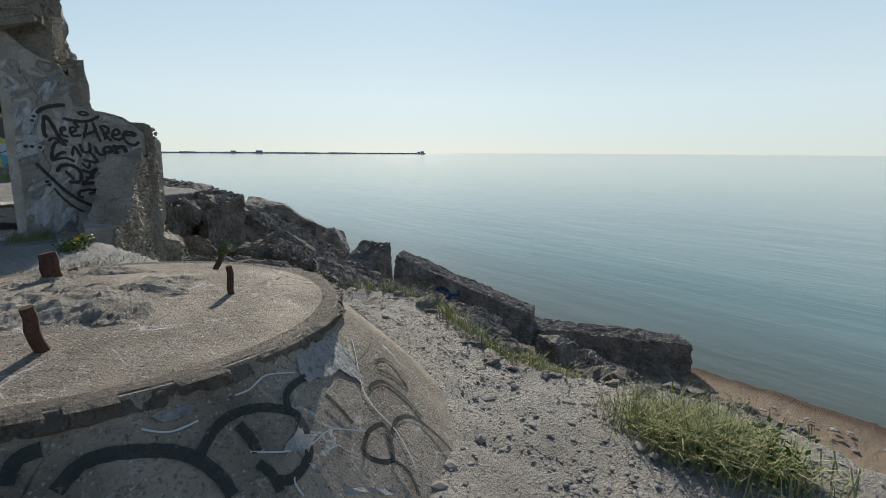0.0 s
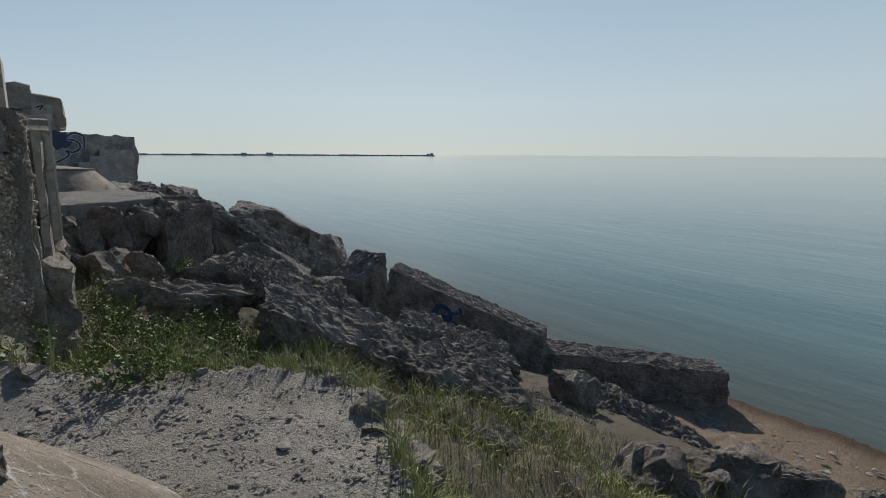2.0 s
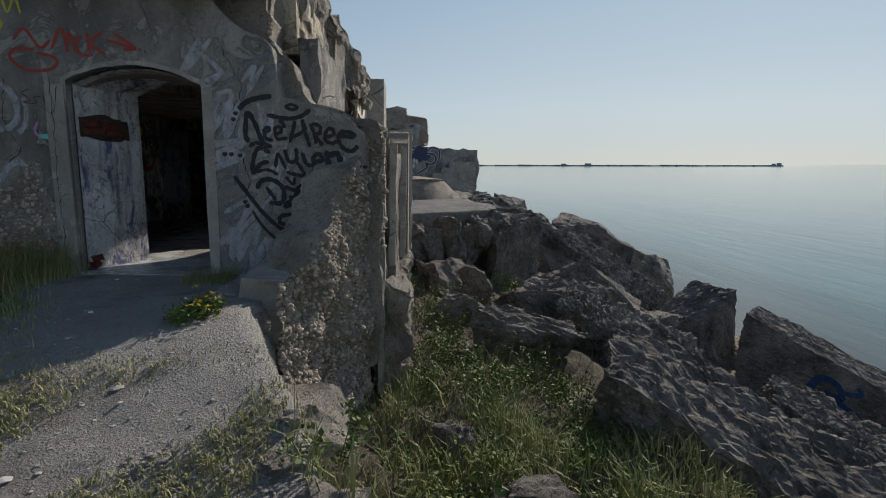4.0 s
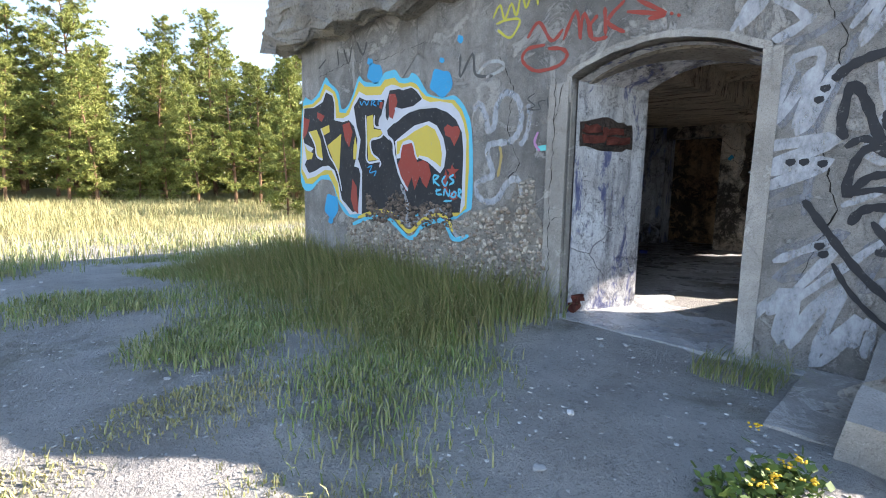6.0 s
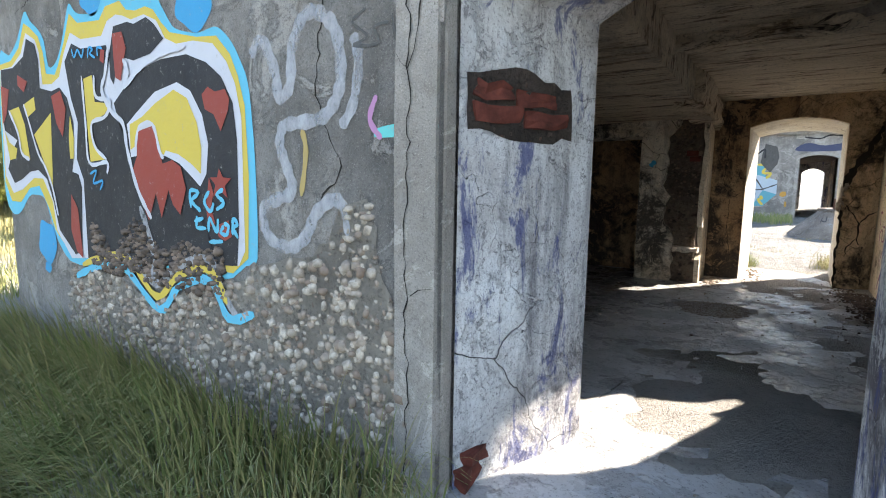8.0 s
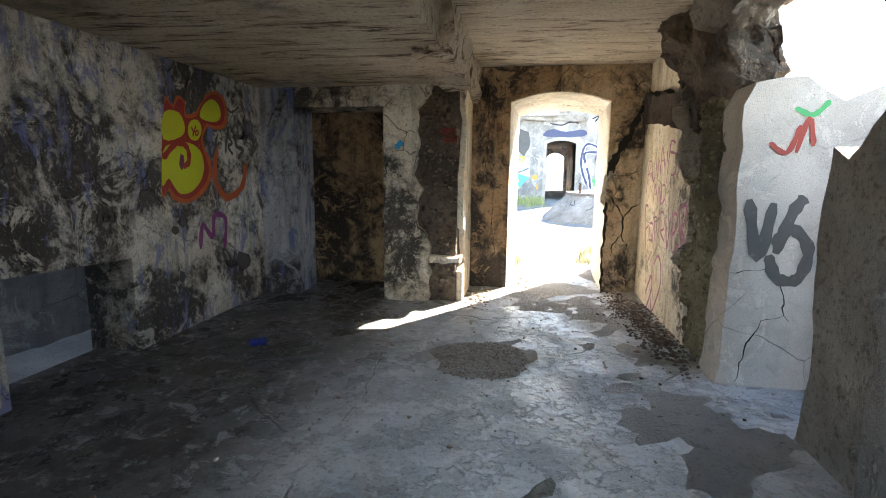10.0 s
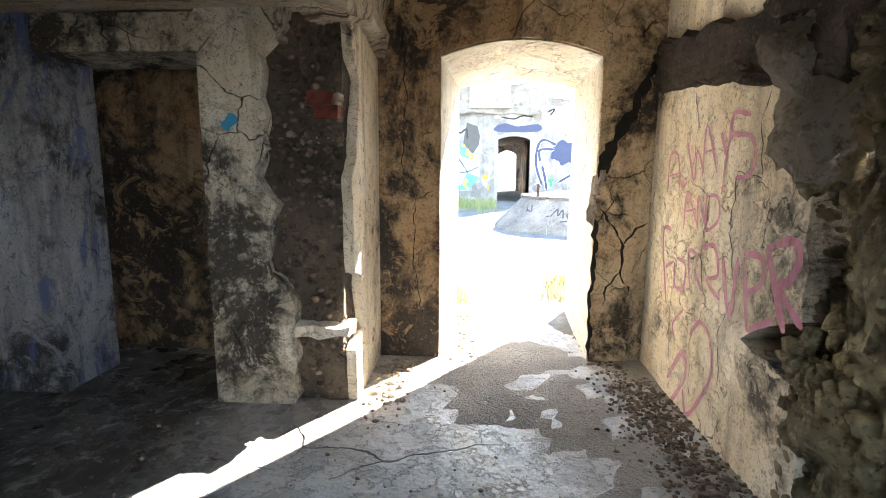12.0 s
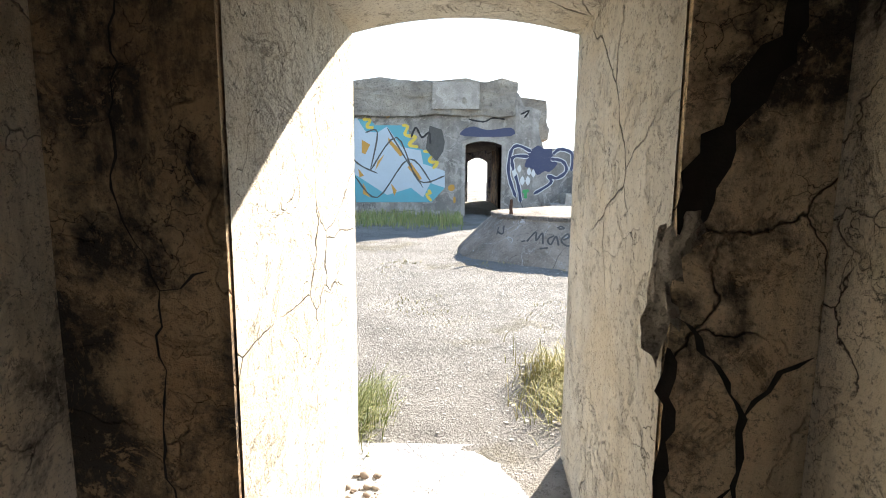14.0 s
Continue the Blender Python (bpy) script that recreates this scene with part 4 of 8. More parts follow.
while len(places) < 3400:
    x, z = rnd.uniform(-5.0, -1.72), rnd.uniform(-0.25, 1.08)
    top = np.interp(x, [p[0] for p in tops], [p[1] for p in tops])
    if z < top - 0.02:
        places.append((x, FRONT + 0.002, z))
        sizes.append(rnd.choice((0.008, 0.012, 0.016, 0.022, 0.032)))
pebble_mesh("patch_pebbles", places, sizes, PEBBLE, wall_front, "small rounded stones in the bare patch", 8, 0.9)

places, sizes = [], []
for _ in range(900):
    x = rnd.uniform(-4.45, -2.95)
    places.append((x, FRONT - 0.012, rnd.uniform(0.52, 0.80 + 0.22 * noise.noise(Vector((x * 3, 0, 0))))))
    sizes.append(rnd.choice((0.010, 0.014, 0.02, 0.03)))
pebble_mesh("painted_pebbles", places, sizes, SOOT_PEBBLE, wall_front, "black-painted stones in the broken wall", 9, 0.7)

core_p, core_s = [], []
for _ in range(420):
    core_p.append((rnd.uniform(-1.80, -1.43), 15.475 + 0.02 * rnd.random(), rnd.uniform(-0.1, 2.2)))
    core_s.append(rnd.choice((0.010, 0.014, 0.02, 0.03)))
pebble_mesh("core_pebbles", core_p, core_s, SOOT_PEBBLE, pillar, "sooty pebbles in the broken corner", 12, 0.8)

# pilasters and rims of the doorway
for x0, x1, y in ((-1.80, -1.61, FRONT - 0.02), (-1.66, -1.60, FRONT + 0.03)):
    pl = box(bmesh.new(), (x0, y, -0.4), (x1, y + 0.06, 1.86), 3)
    roughen(pl, 0.008, 4, x0)
    part("pilaster", pl, CAST, wall_front, "smooth cast door edging")
rim = bmesh.new()
soffit(rim, arch(DOOR_L - 0.03, DOOR_R + 0.03, 1.7, 1.93, 2.12, 20), FRONT - 0.015, arch(DOOR_L + 0.02, DOOR_R - 0.02, 1.7, 1.90, 2.07, 20), FRONT - 0.015)
roughen(rim, 0.02, 5, 3)
part("arch_rim", rim, CAST, wall_front, "chipped pale rim of the arch")
right_edge = box(bmesh.new(), (DOOR_R - 0.02, FRONT - 0.012, -0.4), (DOOR_R + 0.09, FRONT + 0.1, 1.9), 4)
roughen(right_edge, 0.01, 5, 8)
part("pilaster", right_edge, CAST, wall_front, "smooth cast door edging")

# bricks bedded in the left reveal
def on_reveal(f, z, d=0.0):
    return Vector((-1.59 + 0.29 * f + 0.94 * d, FRONT + 0.1 + 0.72 * f - 0.34 * d, z))


# flat patch: the recess is only darkened in colour, not cut
hole = bmesh.new()
ring = [hole.verts.new(on_reveal(f, z, 0.004)) for f, z in jag([(0.05, 1.34), (0.04, 1.55), (0.35, 1.60), (0.78, 1.55), (0.80, 1.33), (0.4, 1.31), (0.05, 1.34)], 0.07, 0.015, 3)[:-1]]
hole.faces.new(ring)
part("broken_patch", hole, SHADED_HOLE, wall_front, "knocked-out plaster over brick")
for f0, f1, z0 in ((0.09, 0.34, 1.462), (0.36, 0.66, 1.452), (0.08, 0.40, 1.376), (0.42, 0.74, 1.368)):
    b = bmesh.new()
    a = [b.verts.new(on_reveal(f, z, d)) for d in (0.012, -0.06) for f, z in ((f0, z0), (f1, z0), (f1, z0 + 0.068), (f0, z0 + 0.068))]
    for q in ((0, 1, 2, 3), (7, 6, 5, 4), (0, 4, 5, 1), (1, 5, 6, 2), (2, 6, 7, 3), (3, 7, 4, 0)):
        b.faces.new([a[i] for i in q])
    bmesh.ops.recalc_face_normals(b, faces=b.faces)
    bmesh.ops.subdivide_edges(b, edges=b.edges[:], cuts=2, use_grid_fill=True)
    roughen(b, 0.022, 11, f0)
    part("brick", b, BRICK, wall_front, "weathered red brick")
for f0, z0 in ((0.15, -0.10), (0.2, -0.03)):
    b = bmesh.new()
    p = on_reveal(f0, z0)
    box(b, p - Vector((0.05, 0.10, 0.0)), p + Vector((0.012, 0.10, 0.066)), 2)
    roughen(b, 0.02, 9, f0)
    part("brick", b, BRICK, wall_front, "crumbling red brick at the door foot")

# ---- broken right side of the room ----
def gritty(bm, amp, seed):
    """Knocks the surface about along its normals: broken ledges, then pebbles."""
    bm.normal_update()
    for v in bm.verts:
        q = v.co + Vector((seed * 1.7, seed * 0.9, 0))
        ledge_at = noise.fractal(q * 1.6, 0.9, 2.1, 4)
        d = amp * (0.5 * math.floor(ledge_at * 4) / 4 + 0.55 * noise.fractal(q * 4.5, 0.7, 2.1, 5) + 0.25 * noise.noise(q * 17))
        v.co += v.normal * d


def lump(at, size, turn, seed, material, label, amp=0.1):
    bm = boulder(seed, size, 14, amp)
    gritty(bm, 0.16 * min(size) + 0.02, seed)
    ob = part("concrete_block", bm, material)
    ob.matrix_basis = pose(*at, *turn)
    return tagged(ob, label, "rubble block", "lumps of the broken side wall")


backing = box(bmesh.new(), (0.76, 14.3, -0.5), (1.3, 16.4, 1.80), 30)
roughen(backing, 0.12, 2.2, 4)
gritty(backing, 0.10, 4)
tagged(part("wall_right_core", backing, MOSSY), "dark crumbling core of the side wall", "wall", kind="structure")
lump((0.72, 14.25, -0.25), (0.60, 0.75, 0.95), (0, 5, 10), 41, MOSSY, "mossy crumbling lump at the foot of the side wall")
lump((0.70, 14.20, 0.35), (0.30, 0.5, 1.2), (5, -6, 0), 42, MOSSY, "yellowish broken wall edge with pebbles")
lump((0.72, 14.5, 1.05), (0.5, 0.8, 0.9), (0, 8, 20), 43, RUBBLE, "grey broken mass under the roof")
lump((0.62, 14.45, 1.75), (0.55, 1.0, 0.9), (0, 0, 10), 44, DARK_RUBBLE, "sooty broken roof edge")
lump((0.55, 13.6, 2.18), (0.5, 1.5, 0.8), (0, 0, 5), 45, RUBBLE, "hanging ragged end of the roof slab")
places, sizes = [], []
for _ in range(1100):
    y, z = rnd.uniform(13.96, 14.62), rnd.uniform(-0.1, 1.75)
    places.append((0.56 + 0.10 * noise.noise(Vector((y * 3, z * 3, 1.0))) + 0.06 * smooth_step(14.3, 14.0, y), y, z))
    sizes.append(rnd.choice((0.010, 0.015, 0.022, 0.032, 0.045)))
tagged(pebble_mesh("wall_rubble", places, sizes, MOSSY, None, "", 15, 0.9), "stones and crumbs bedded in the broken side wall", "rubble")
# added stub, not in view, to stop sun falling through the doorway
stub = box(bmesh.new(), (0.64, BACK, -0.5), (0.86, 12.55, 2.60), 14)
roughen(stub, 0.06, 3.0, 6)
tagged(part("sun_block_stub", stub, WALL), "added unseen wall stub that keeps sun off the doorway", "wall", kind="structure")
band = box(bmesh.new(), (0.50, 14.45, 1.68), (0.66, 16.23, 1.97), 14)
for v in band.verts:
    v.co.z += 0.14 * (v.co.y - 15.4)
roughen(band, 0.05, 7, 3)
tagged(part("wall_crack", band, SHADED_HOLE), "black ragged crack along the side wall", "crack", kind="structure")
def fissure(pts, width, at, name="wall_fissure", label="deep black crack in the burnt plaster"):
    """A ragged dark crack along the points, a hair proud of the wall."""
    bm = bmesh.new()
    r = random.Random(len(pts))
    c = jag(pts, 0.04, 0.012, len(pts))
    rows = []
    for i, (a, b) in enumerate(c):
        w = width * (0.4 + 0.9 * r.random()) * (0.3 if i in (0, len(c) - 1) else 1)
        rows.append((bm.verts.new(at(a - w * 0.7, b + w * 0.3)), bm.verts.new(at(a + w * 0.7, b - w * 0.3))))
    for u, v in zip(rows, rows[1:]):
        bm.faces.new((u[0], u[1], v[1], v[0]))
    return tagged(part(name, bm, CRACK), label, "crack", kind="structure")


back_face = lambda a, b: (a, SECOND - 0.004, b)
fissure([(0.17, 1.20), (0.24, 1.42), (0.36, 1.62), (0.42, 1.78), (0.52, 1.98)], 0.05, back_face)
fissure([(0.16, 0.92), (0.165, 0.6), (0.15, 0.3), (0.16, 0.05), (0.165, -0.1)], 0.022, back_face)
fissure([(0.17, 1.0), (0.28, 0.88), (0.36, 0.74), (0.35, 0.55), (0.42, 0.40)], 0.014, back_face)
fissure([(0.36, 0.74), (0.44, 0.86), (0.52, 0.90)], 0.012, back_face)
fissure([(0.35, 0.55), (0.26, 0.44), (0.24, 0.30)], 0.010, back_face)
fissure([(-1.2, 2.2), (-1.16, 1.7), (-1.2, 1.3), (-1.1, 1.05), (-0.98, 1.1)], 0.005, back_face)
fissure([(-1.1, 1.05), (-1.12, 0.6), (-1.05, 0.2)], 0.005, back_face)
side_face = lambda a, b: (0.526, a, b)
for pts in ([(14.65, 1.3), (14.9, 1.22), (15.1, 1.25), (15.35, 1.12), (15.6, 1.2), (15.9, 1.05)], [(15.1, 1.25), (15.12, 0.95), (15.02, 0.7), (15.15, 0.45), (15.1, 0.2)],
            [(15.6, 1.2), (15.55, 1.5), (15.62, 1.68)], [(15.35, 1.12), (15.4, 0.8), (15.3, 0.55), (15.45, 0.3), (15.4, 0.0)], [(14.9, 1.22), (14.95, 1.45), (14.88, 1.6)], [(15.4, 0.8), (15.7, 0.72), (15.95, 0.78)], [(15.7, 0.72), (15.75, 0.4), (15.7, 0.1)]):
    fissure(pts, 0.006, side_face, label="black crack in the cream plaster")
chunk = part("concrete_block", boulder(51, (0.15, 0.12, 0.42), 5, 0.1), RUBBLE)
chunk.matrix_basis = pose(0.135, 16.25, 0.84, 0, 10, 0)
tagged(chunk, "broken pebbly edge of the doorway", "rubble block")
front_face = lambda a, b: (a, FRONT - 0.003, b)
for pts in ([(-5.6, 2.4), (-4.8, 2.5), (-4.1, 2.42), (-3.4, 2.5)], [(-2.4, 2.2), (-2.2, 1.9), (-2.25, 1.5), (-2.1, 1.2), (-2.3, 0.95)], [(-0.02, 2.3), (0.2, 1.9), (0.1, 1.4), (0.25, 0.9), (0.05, 0.3)], [(-1.9, 1.25), (-1.72, 1.22), (-1.62, 1.26)], [(-4.9, 1.9), (-5.2, 1.4), (-5.1, 0.7)]):
    fissure(pts, 0.006, front_face, label="thin crack in the front wall")

for pts in ([(-1.74, 1.9), (-1.73, 1.4), (-1.75, 0.9), (-1.73, 0.3), (-1.74, -0.1)], [(-1.80, 1.62), (-1.74, 1.55), (-1.70, 1.66), (-1.66, 1.85)], [(-1.80, 0.75), (-1.72, 0.70), (-1.62, 0.74)]):
    fissure(pts, 0.004, lambda a, b: (a, FRONT - 0.024, b), label="thin crack in the door edging")
slab_face = lambda a, b: (a, 13.697, b)
for pts in ([(0.53, 0.62), (0.70, 0.64), (0.80, 0.66), (0.84, 0.52), (0.87, 0.36), (0.95, 0.30)], [(0.87, 0.36), (0.74, 0.32), (0.66, 0.12), (0.62, -0.1)]):
    fissure(pts, 0.006, slab_face, label="crack across the grey slab")

# ceiling edges and drips
for lo, hi, seed in (((-1.58, 13.9, 2.02), (-1.28, 16.2, 2.45), 1), ((-1.5, 14.85, 1.98), (0.7, 15.1, 2.44), 2)):
    if seed == 2:
        lo, hi = (-1.5, 12.6, 2.30), (0.7, 12.85, 2.5)
    b = box(bmesh.new(), lo, hi, 10)
    roughen(b, 0.06, 5, seed)
    tagged(part("ceiling_edge", b, CEIL), "ragged flaking edge of the ceiling slab", "ceiling", kind="structure")

# rubble on the room's floor
def litter(name, spots, label, material=PEBBLE, seed=1):
    r = random.Random(seed)
    p, s = [], []
    for cx, cy, rx, ry, n, big in spots:
        for _ in range(n):
            p.append((cx + r.gauss(0, rx), cy + r.gauss(0, ry), FLOOR_Z + 0.003))
            s.append(big * r.uniform(0.25, 1.0) ** 2)
    return tagged(pebble_mesh(name, p, s, material, None, "", seed), label, "rubble")


litter("rubble_heap", [(0.36, 15.3, 0.11, 0.55, 2200, 0.018), (0.42, 14.4, 0.09, 0.3, 250, 0.03), (0.3, 16.9, 0.09, 0.25, 160, 0.03)], "small stones along the foot of the cream wall", SOOT_PEBBLE, 2)
litter("rubble_heap", [(-1.2, 15.7, 0.06, 0.25, 120, 0.03), (-0.75, 16.9, 0.08, 0.3, 110, 0.03)], "pale crumbs of plaster beside the pillar", PEBBLE, 3)
litter("rubble_heap", [(-0.5, 14.0, 0.9, 1.6, 260, 0.014), (-2.0, 14.0, 0.9, 0.9, 120, 0.018)], "scattered grit on the screed", PEBBLE, 5)
scab = bmesh.new()
for i in range(40):
    a = 6.2832 * i / 40
    scab.verts.new((-1.02 + (0.36 + 0.05 * math.sin(3 * a) + 0.03 * math.sin(7 * a)) * math.cos(a), 13.85 + (0.40 + 0.05 * math.cos(2 * a)) * math.sin(a), FLOOR_Z + 0.004))
scab.faces.new(scab.verts[:])
tagged(part("screed_patch", scab, RUBBLE), "rough patch of bare gravelly concrete in the floor", "floor", kind="structure")
places = []
for _ in range(900):
    a, q = rnd.uniform(0, 6.2832), math.sqrt(rnd.random())
    places.append((-1.02 + 0.34 * q * math.cos(a), 13.85 + 0.38 * q * math.sin(a), FLOOR_Z + 0.005))
tagged(pebble_mesh("gravel_patch", places, [rnd.uniform(0.004, 0.012) for _ in places], PEBBLE, None, "", 9), "fine gravel showing through the floor", "gravel")
can = bmesh.new()
tube(can, [(-2.80, 13.78, FLOOR_Z + 0.03), (-2.77, 13.80, FLOOR_Z + 0.034), (-2.73, 13.83, FLOOR_Z + 0.032), (-2.69, 13.84, FLOOR_Z + 0.03)], [0.024, 0.033, 0.026, 0.031], 12)
tagged(part("drink_can", can, CAN_BLUE), "crushed blue drink can lying on the floor", "can")

# ---- far fort: steps, doorway depth, second far opening ----
stair_thing = thing("stair", "broken concrete steps against the far fort wall", "stair", pose(3.2, FAR - 0.3, GZ))
for i in range(5):
    st = box(bmesh.new(), (2.2 + 0.42 * i, FAR - 0.85, -0.2), (5.2, FAR + 0.05, 0.35 + 0.30 * i), 3)
    roughen(st, 0.03, 3, i)
    part("step", st, CAST, stair_thing)
hall = thing("passage", "bare concrete passage through the far fort", "passage", pose(0.7, FAR + 4, GZ), kind="structure")
part("wall", box(bmesh.new(), (-0.35, FAR + 0.9, -0.5), (0.0, FAR + 7.5, 3.2)), CAST, hall)
# right wall much darker than the left one
part("wall", box(bmesh.new(), (1.5, FAR + 0.9, -0.5), (1.9, FAR + 7.5, 3.2)), BURNT_AND_DIM, hall)
part("roof", box(bmesh.new(), (-0.35, FAR + 0.9, 2.75), (1.9, FAR + 7.0, 3.3)), CEIL, hall)
part("end_wall", plate(bmesh.new(), [(-0.35, -0.5), (-0.35, 3.2), (1.9, 3.2), (1.9, -0.5)] + arch(0.45, 1.32, -0.5, 2.1, 2.3)[::-1], FAR + 6.8, FAR + 7.4), JAMB, hall)
edging = soffit(bmesh.new(), arch(0.0, 1.34, 0.0, 2.48, 2.62, 16), FAR - 0.03, arch(0.10, 1.24, 0.0, 2.38, 2.50, 16), FAR - 0.03)
part("door_edging", edging, CAST, wall_far, "pale door edging")
# reveal in the same dark plaster as the passage's right wall
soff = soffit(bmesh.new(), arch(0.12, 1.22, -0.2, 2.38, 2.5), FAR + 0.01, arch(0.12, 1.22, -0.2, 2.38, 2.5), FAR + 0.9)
part("door_reveal", soff, BURNT_AND_DIM, wall_far, "dark door reveal")
crest = box(bmesh.new(), (-12, FAR - 0.14, 3.25), (1.6, FAR + 0.9, 4.25), 0)
bmesh.ops.subdivide_edges(crest, edges=crest.edges[:], cuts=26, use_grid_fill=True)
roughen(crest, 0.16, 1.3, 6)
tagged(part("cornice", crest, RUBBLE), "ragged broken cornice of the far fort", "cornice", kind="structure")
tagged(part("cornice_plate", box(bmesh.new(), (-0.9, FAR - 0.22, 3.42), (0.5, FAR - 0.1, 4.2), 2), CAST), "smooth remnant of the far cornice", "cornice", kind="structure")
upper = box(bmesh.new(), (-6, FAR + 1.0, 2.6), (2.7, FAR + 8, 4.0), 10)
roughen(upper, 0.25, 0.8, 8)
tagged(part("roof_far", upper, RUBBLE), "broken roof mass of the far fort", "roof", kind="structure")


# ---- details of the gun mounts ----
def bolt(parent, foot, top, r, label="rusty iron bolt stump"):
    bm = bmesh.new()
    a, b = Vector(foot), Vector(top)
    pts = [a.lerp(b, f) + Vector((0.006 * math.sin(9 * f + a.x), 0.006 * math.cos(7 * f), 0)) for f in (0, 0.2, 0.4, 0.6, 0.8, 1)]
    tube(bm, pts, [r * k for k in (1.25, 1.0, 0.95, 1.0, 0.96, 0.9)], 10)
    return part("bolt", bm, RUST, parent, label)


T = MOUNT_TOP
for foot, top, r in (((0.87, 3.06, T), (0.865, 3.06, T + 0.235), 0.020), ((-0.03, 2.62, T), (-0.07, 2.60, T + 0.25), 0.028), ((1.0, 3.95, T), (1.09, 4.02, T + 0.13), 0.022),
                     ((0.06, 4.0, T + 0.03), (0.03, 4.02, T + 0.26), 0.055), ((0.16, 4.15, T + 0.06), (0.16, 4.15, T + 0.12), 0.03)):
    bolt(mount, foot, top, r)
FX, FY = FAR_MOUNT_AT
for foot, top, r in (((FX - 1.15, FY - 0.7, 0.74), (FX - 1.15, FY - 0.7, 1.0), 0.03), ((FX + 0.1, FY - 0.9, 0.74), (FX + 0.1, FY - 0.9, 1.02), 0.03), ((FX + 0.1, FY - 0.95, 0.78), (FX + 0.28, FY - 1.0, 0.75), 0.03)):
    bolt(far_mount, foot, top, r)

# heap of crumbled concrete in the middle, and a chipped collar at the rim
heap = bmesh.new()
n = 90
grid = [[None] * (n + 1) for _ in range(n + 1)]
for j in range(n + 1):
    for i in range(n + 1):
        u, v = 2 * i / n - 1, 2 * j / n - 1
        k = max(abs(u), abs(v))
        d = math.hypot(u, v) or 1
        u, v = u * k / d, v * k / d
        p = Vector((MOUNT_AT[0] + 1.12 * u - 0.12, MOUNT_AT[1] + 1.12 * v + 0.08, 0))
        q = math.hypot(u, v)
        z = T - 0.01 + 0.15 * smooth_step(1.0, 0.4, q) * (0.85 + 0.45 * noise.fractal(p * 1.7, 1.0, 2.0, 6)) + 0.026 * noise.fractal(p * 7, 0.7, 2.0, 5) * smooth_step(1.0, 0.8, q)
        grid[j][i] = heap.verts.new((p.x, p.y, z))
for j in range(n):
    for i in range(n):
        heap.faces.new((grid[j][i], grid[j][i + 1], grid[j + 1][i + 1], grid[j + 1][i]))
part("rubble_top", heap, RUBBLE, mount, "crumbled pale concrete heap")


def collar(parent, at, r, z, seed):
    bm = bmesh.new()
    m = 520
    rings = []
    for dr, dz in ((-0.25, 0.004), (-0.02, 0.006), (0.025, -0.01), (0.035, -0.06), (0.0, -0.10), (-0.03, -0.12)):
        ring = []
        for i in range(m):
            a = 6.28318 * i / m
            p = Vector((math.cos(a), math.sin(a), seed)) * 6
            k = 0.035 * noise.fractal(p * 0.8 + Vector((0, 0, dz * 40)), 0.8, 2.0, 3) + 0.018 * noise.fractal(p * 5 + Vector((0, 0, dz * 60)), 0.7, 2.0, 3) if -0.1 < dr and dz < 0.005 else 0.0
            ring.append(bm.verts.new((at[0] + (r + dr + k) * math.cos(a), at[1] + (r + dr + k) * math.sin(a), z + dz + 0.4 * k * (dz < 0))))
        rings.append(ring)
    for a, b in zip(rings, rings[1:]):
        for i in range(m):
            bm.faces.new((a[i], b[i], b[(i + 1) % m], a[(i + 1) % m]))
    return part("rim", bm, RIM, parent, "chipped pebbly rim")


collar(mount, MOUNT_AT, 1.40, T, 1)
collar(far_mount, FAR_MOUNT_AT, 1.40, 0.74, 2)


def on_cone(at, foot, top, deg, f, lift=0.006):
    """A place on the sloping side: degrees round, and 0 at the foot to 1 at the rim."""
    r = 1.95 - 0.51 * f + lift
    z = 0.18 + (top - foot - 0.09 - 0.18) * f
    return Vector((at[0] + r * math.cos(radians(deg)), at[1] + r * math.sin(radians(deg)), foot + z + lift * 0.6))


def cone_stroke(parent, at, foot, top, width, pts, colour="grey_black"):
    bm = bmesh.new()
    c = curve_through(pts, 6)
    rows = []
    for i in range(len(c)):
        p = on_cone(at, foot, top, *c[i], 0.006)
        d = (on_cone(at, foot, top, *c[min(i + 1, len(c) - 1)]) - on_cone(at, foot, top, *c[max(i - 1, 0)])).normalized()
        out = Vector((math.cos(radians(c[i][0])), math.sin(radians(c[i][0])), 0.75)).normalized()
        s = d.cross(out) * width / 2 * (1 + 0.05 * math.sin(i * 1.7))
        rows.append((bm.verts.new(p - s), bm.verts.new(p + s)))
    for a, b in zip(rows, rows[1:]):
        bm.faces.new((a[0], a[1], b[1], b[0]))
    return part("paint_stroke", bm, PAINT[colour], parent, "white lime vein" if colour == "lime" else "dark sprayed scrawl")


def cone_patch(parent, at, foot, top, pts):
    """A ragged scab of lime on the sloping side."""
    bm = bmesh.new()
    ring = [bm.verts.new(on_cone(at, foot, top, d, f, 0.005 + 0.003 * (k % 2))) for k, (d, f) in enumerate(jag(pts + pts[:1], 1.2, 0.012, len(pts))[:-1])]
    bmesh.ops.triangle_fill(bm, edges=[bm.edges.new((ring[i], ring[(i + 1) % len(ring)])) for i in range(len(ring))], use_beauty=True)
    return part("lime_scab", bm, LIME, parent, "white lime scab")


# ---- blocks of the collapsed fort on the shore ----
BLOCKS = "blocks of the collapsed fort on the shore"


def rock(at, size, turn=(0, 0, 0), seed=1, cut=9, amp=0.06, label="broken block of grey concrete with embedded pebbles", material=ROCK):
    bm = boulder(seed, size, cut, amp)
    gritty(bm, 0.10 * min(1.0, min(size)), seed)
    ob = part("concrete_block", bm, material)
    ob.matrix_basis = pose(*at, *turn)
    return tagged(ob, label, "rubble block", BLOCKS)


